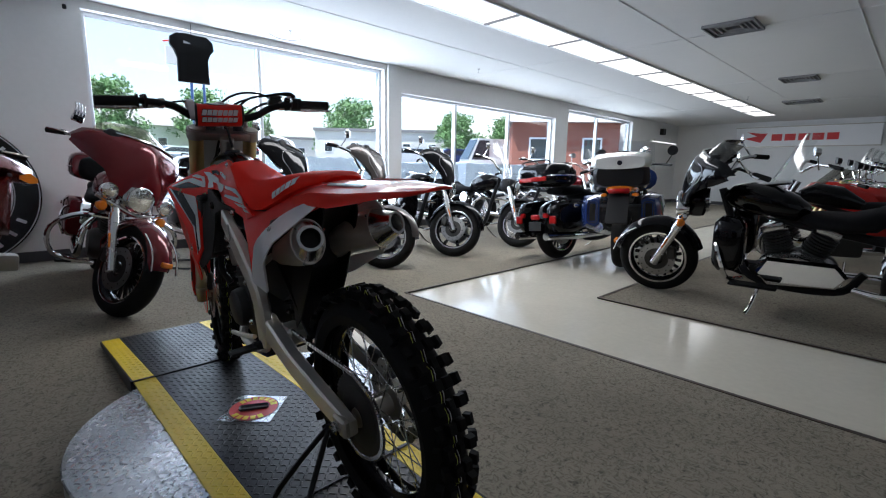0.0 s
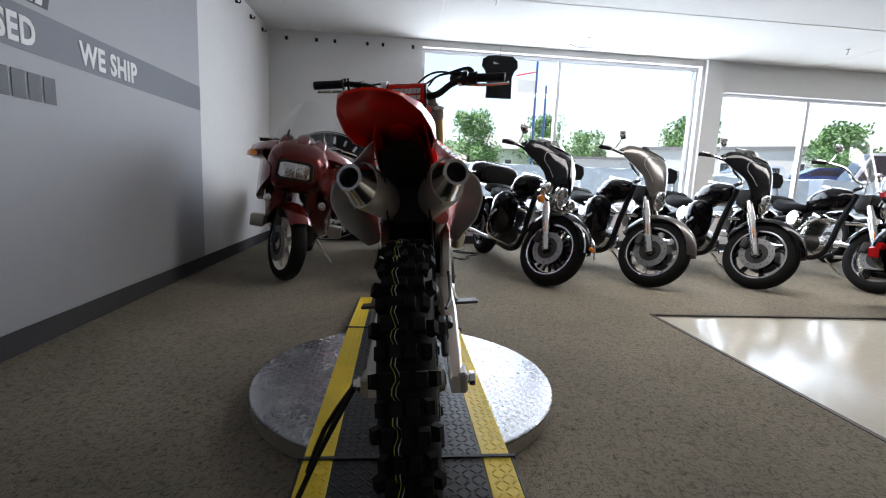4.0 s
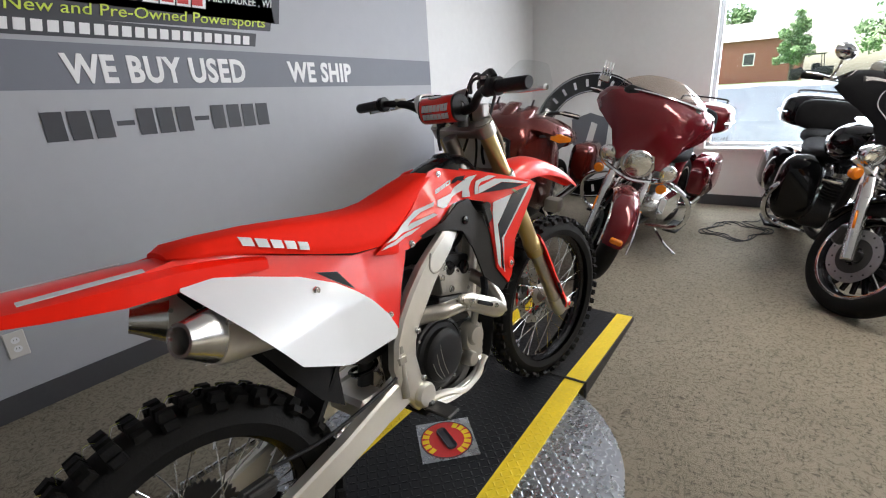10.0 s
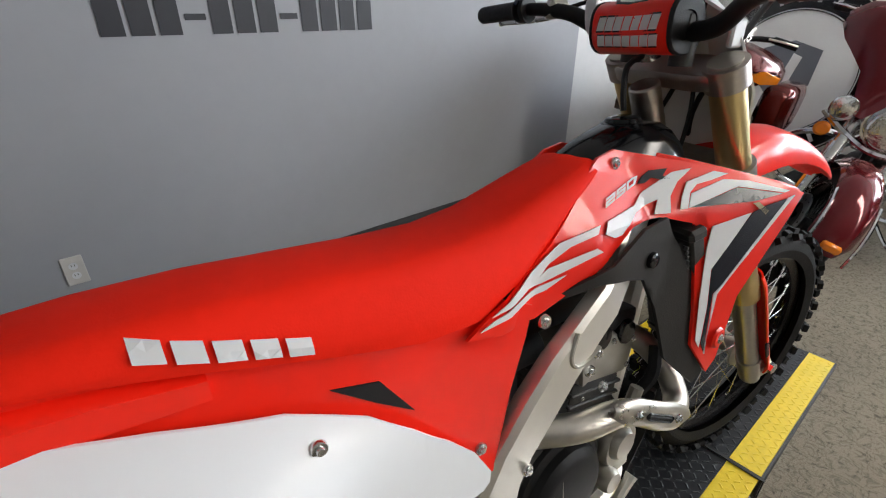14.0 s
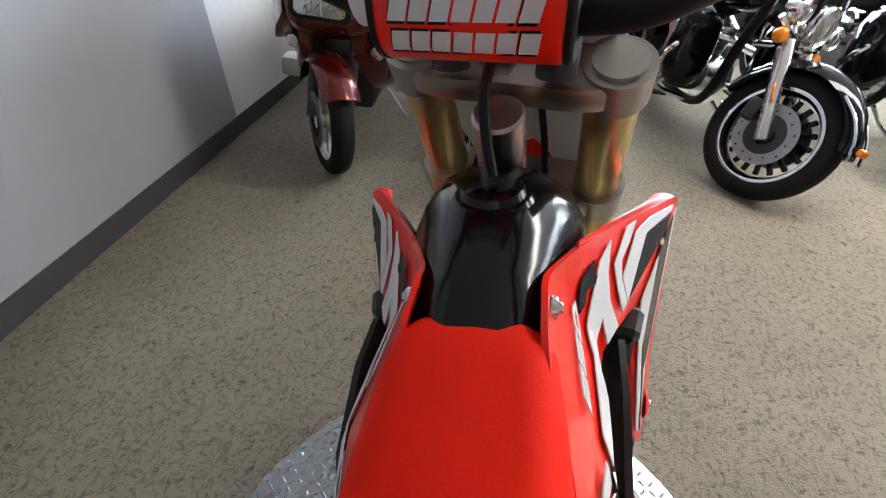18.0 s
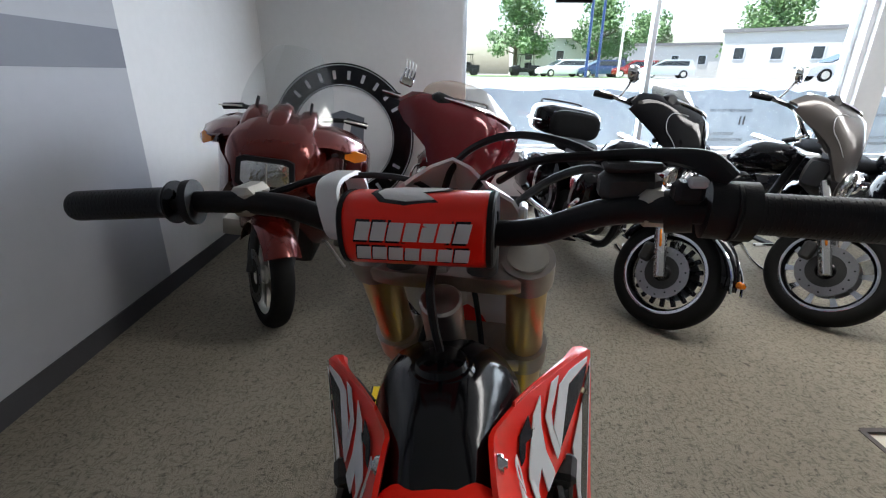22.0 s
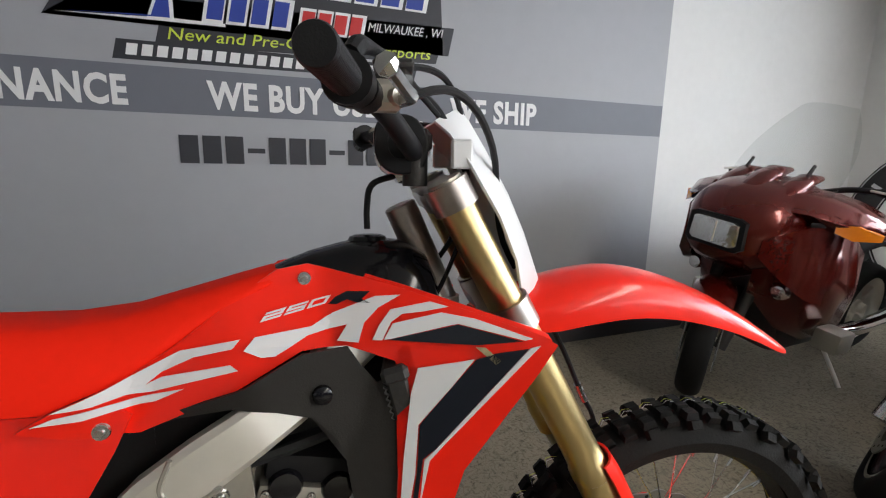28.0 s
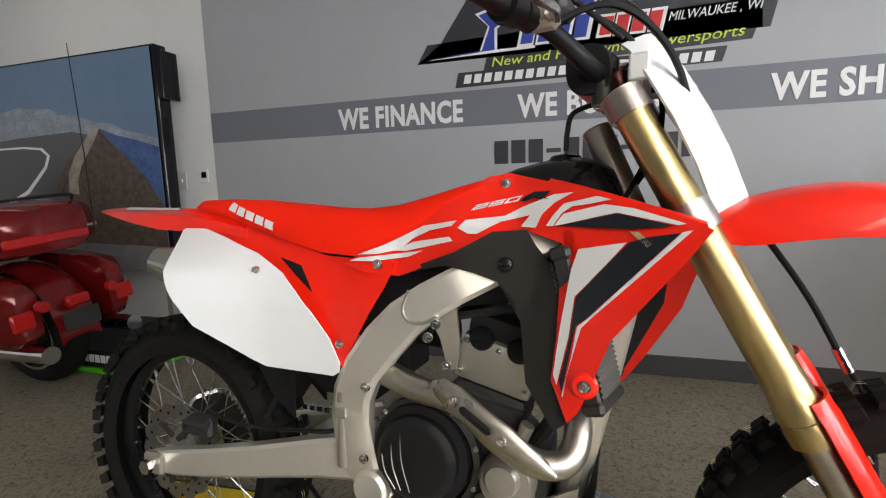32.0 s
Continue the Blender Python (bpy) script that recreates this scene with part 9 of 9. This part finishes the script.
# tall display panel with a printed coast road, on a metal stand
M["p_sky"] = mat("poster_sky", (0.13, 0.21, 0.33), 0.35, var=0.10, scale=1)
M["p_gravel"] = mat("poster_gravel", (0.17, 0.165, 0.17), 0.35, var=0.25, scale=12)
M["p_stone"] = mat("poster_stone", (0.30, 0.26, 0.22), 0.35, var=0.5, scale=14)
M["p_snow"] = mat("poster_snow", (0.25, 0.28, 0.34), 0.35, var=0.5, scale=12)
M["p_sea"] = mat("poster_sea", (0.05, 0.10, 0.26), 0.35, var=0.6, scale=9)
M["p_rock"] = mat("poster_rock", (0.085, 0.062, 0.047), 0.35, var=0.9, scale=24)
M["p_road"] = mat("poster_road", (0.09, 0.09, 0.097), 0.35, var=0.08, scale=5)
panel = thing("display_panel", Matrix.Translation((-3.633, 3.28, 0)), "tall display panel printed with a mountain coast road", "display")
W, Z0, Z1 = 1.95, 0.53, 1.975
part("case", box(W, 0.09, Z1 - Z0, (-W / 2, 0.05, (Z0 + Z1) / 2), 0.004), M["black_g"], panel)


def pp(name, pts, mt, d):
    return part(name, flat_poly([(-W * (1 - x) if False else -W + W * x, -d, Z0 + (Z1 - Z0) * z) for x, z in pts], (0, 0.001, 0)), M[mt], panel, smooth=0)


pp("sky_print", [(0.0, 0.0), (0.985, 0.0), (0.985, 0.99), (0.0, 0.99)], "p_sky", 0.002)
pp("mountain_print", [(0.0, 0.30), (0.985, 0.28), (0.985, 0.595), (0.92, 0.62), (0.85, 0.64), (0.78, 0.68), (0.72, 0.69), (0.62, 0.725), (0.55, 0.74), (0.50, 0.77), (0.42, 0.775), (0.34, 0.79), (0.15, 0.76), (0.0, 0.78)], "p_snow", 0.004)
pp("slope_print", [(0.72, 0.665), (0.80, 0.625), (0.88, 0.60), (0.985, 0.56), (0.985, 0.27), (0.90, 0.35), (0.80, 0.48)], "p_sea", 0.006)
pp("gravel_print", [(0.0, 0.0), (0.985, 0.0), (0.985, 0.14), (0.5, 0.18), (0.0, 0.14)], "p_gravel", 0.006)
pp("road_print", [(0.0, 0.10), (0.55, 0.10), (0.60, 0.42), (0.70, 0.63), (0.60, 0.655), (0.34, 0.645), (0.0, 0.62)], "p_road", 0.007)
pp("road_line", [(0.0, 0.20), (0.34, 0.37), (0.45, 0.49), (0.475, 0.55), (0.44, 0.59), (0.34, 0.602), (0.0, 0.60), (0.0, 0.59), (0.34, 0.592), (0.43, 0.58), (0.46, 0.55), (0.44, 0.50), (0.33, 0.385), (0.0, 0.215)], "white_vinyl", 0.009)
pp("cliff_print", [(0.40, 0.13), (0.985, 0.11), (0.985, 0.30), (0.95, 0.36), (0.92, 0.42), (0.87, 0.49), (0.82, 0.545), (0.77, 0.60), (0.73, 0.655), (0.66, 0.62), (0.56, 0.52), (0.48, 0.38)], "p_rock", 0.009)
pp("parapet_print", [(0.55, 0.36), (0.56, 0.46), (0.60, 0.54), (0.70, 0.665), (0.735, 0.665), (0.70, 0.60), (0.63, 0.50), (0.60, 0.42), (0.60, 0.36)], "p_stone", 0.011)
part("upper_hinge", box(0.05, 0.13, 0.30, (0.02, 0.07, 1.785), 0.004), M["black_g"], panel)
for x in (-0.12, -1.83):
    part("stand_leg", box(0.05, 0.05, Z0 + 0.02, (x, 0.06, (Z0 + 0.02) / 2), 0.004), M["alu_cast"], panel)
    part("stand_foot", box(0.08, 0.36, 0.03, (x, 0.0, 0.022), 0.006), M["alu_dark"], panel)
base = thing("brand_plinth", pose(-3.95, 2.98, 0.006), "low black display plinth with a green edge", "plinth")
part("top", box(1.0, 0.42, 0.10, (0, 0, 0.09), 0.006), M["black_p"], base)
part("green_edge", box(1.0, 0.43, 0.035, (0, 0, 0.02), 0.004), M["sport_green"], base)
for k in range(7):
    part("letter_bar", box(0.035, 0.002, 0.045, (0.14 + 0.045 * k, -0.212, 0.095)), M["white_vinyl"], base, smooth=0)

# lit brand board on the far wall
sg = thing("wall_sign_board", pose(-0.18, YF + 0.05, 0.02) @ Matrix.Diagonal((1.13, 1, 1, 1)), "long white sign board with red wing mark", "sign")
part("board", box(3.1, 0.10, 0.58, (0, 0, 2.19), 0.01), M["white_vinyl"], sg)
part("board_frame", join(box(3.14, 0.11, 0.03, (0, 0, 2.49)), box(3.14, 0.11, 0.03, (0, 0, 1.89))), M["alu_cast"], sg, smooth=0)
part("wing_mark", flat_poly([(1.35, 0.056, 2.15), (0.95, 0.056, 2.02), (0.90, 0.056, 2.10), (0.80, 0.056, 2.30), (0.95, 0.056, 2.30), (1.30, 0.056, 2.36), (1.05, 0.056, 2.22)], (0, 0.004, 0)), M["red_vinyl"], sg, smooth=0)
for k in range(5):
    part("letter_bar", box(0.24, 0.004, 0.20, (0.58 - 0.30 * k, 0.056, 2.17)), M["red_vinyl"], sg, smooth=0)

# tube lamp and dark box on the wall by the far corner
tl = thing("wall_tube_lamp", pose(XW - 0.035, -14.1, 2.05), "lit white tube lamp fixed along the wall", "lamp")
part("housing", box(0.05, 2.1, 0.06, (0.01, 0, 0.0), 0.008), M["white_vinyl"], tl)
part("tube", rod((-0.03, -1.02, 0), (-0.03, 1.02, 0), 0.016, 14), M["diffuser"], tl)
wb = thing("wall_box", pose(XW - 0.055, -13.9, 2.29), "dark speaker box fixed high on the wall", "speaker")
part("body", box(0.11, 0.24, 0.20, (0, 0, 0.10), 0.008), M["black_p"], wb)
part("grille", box(0.006, 0.21, 0.17, (-0.058, 0, 0.10), 0.002), M["matblack"], wb)
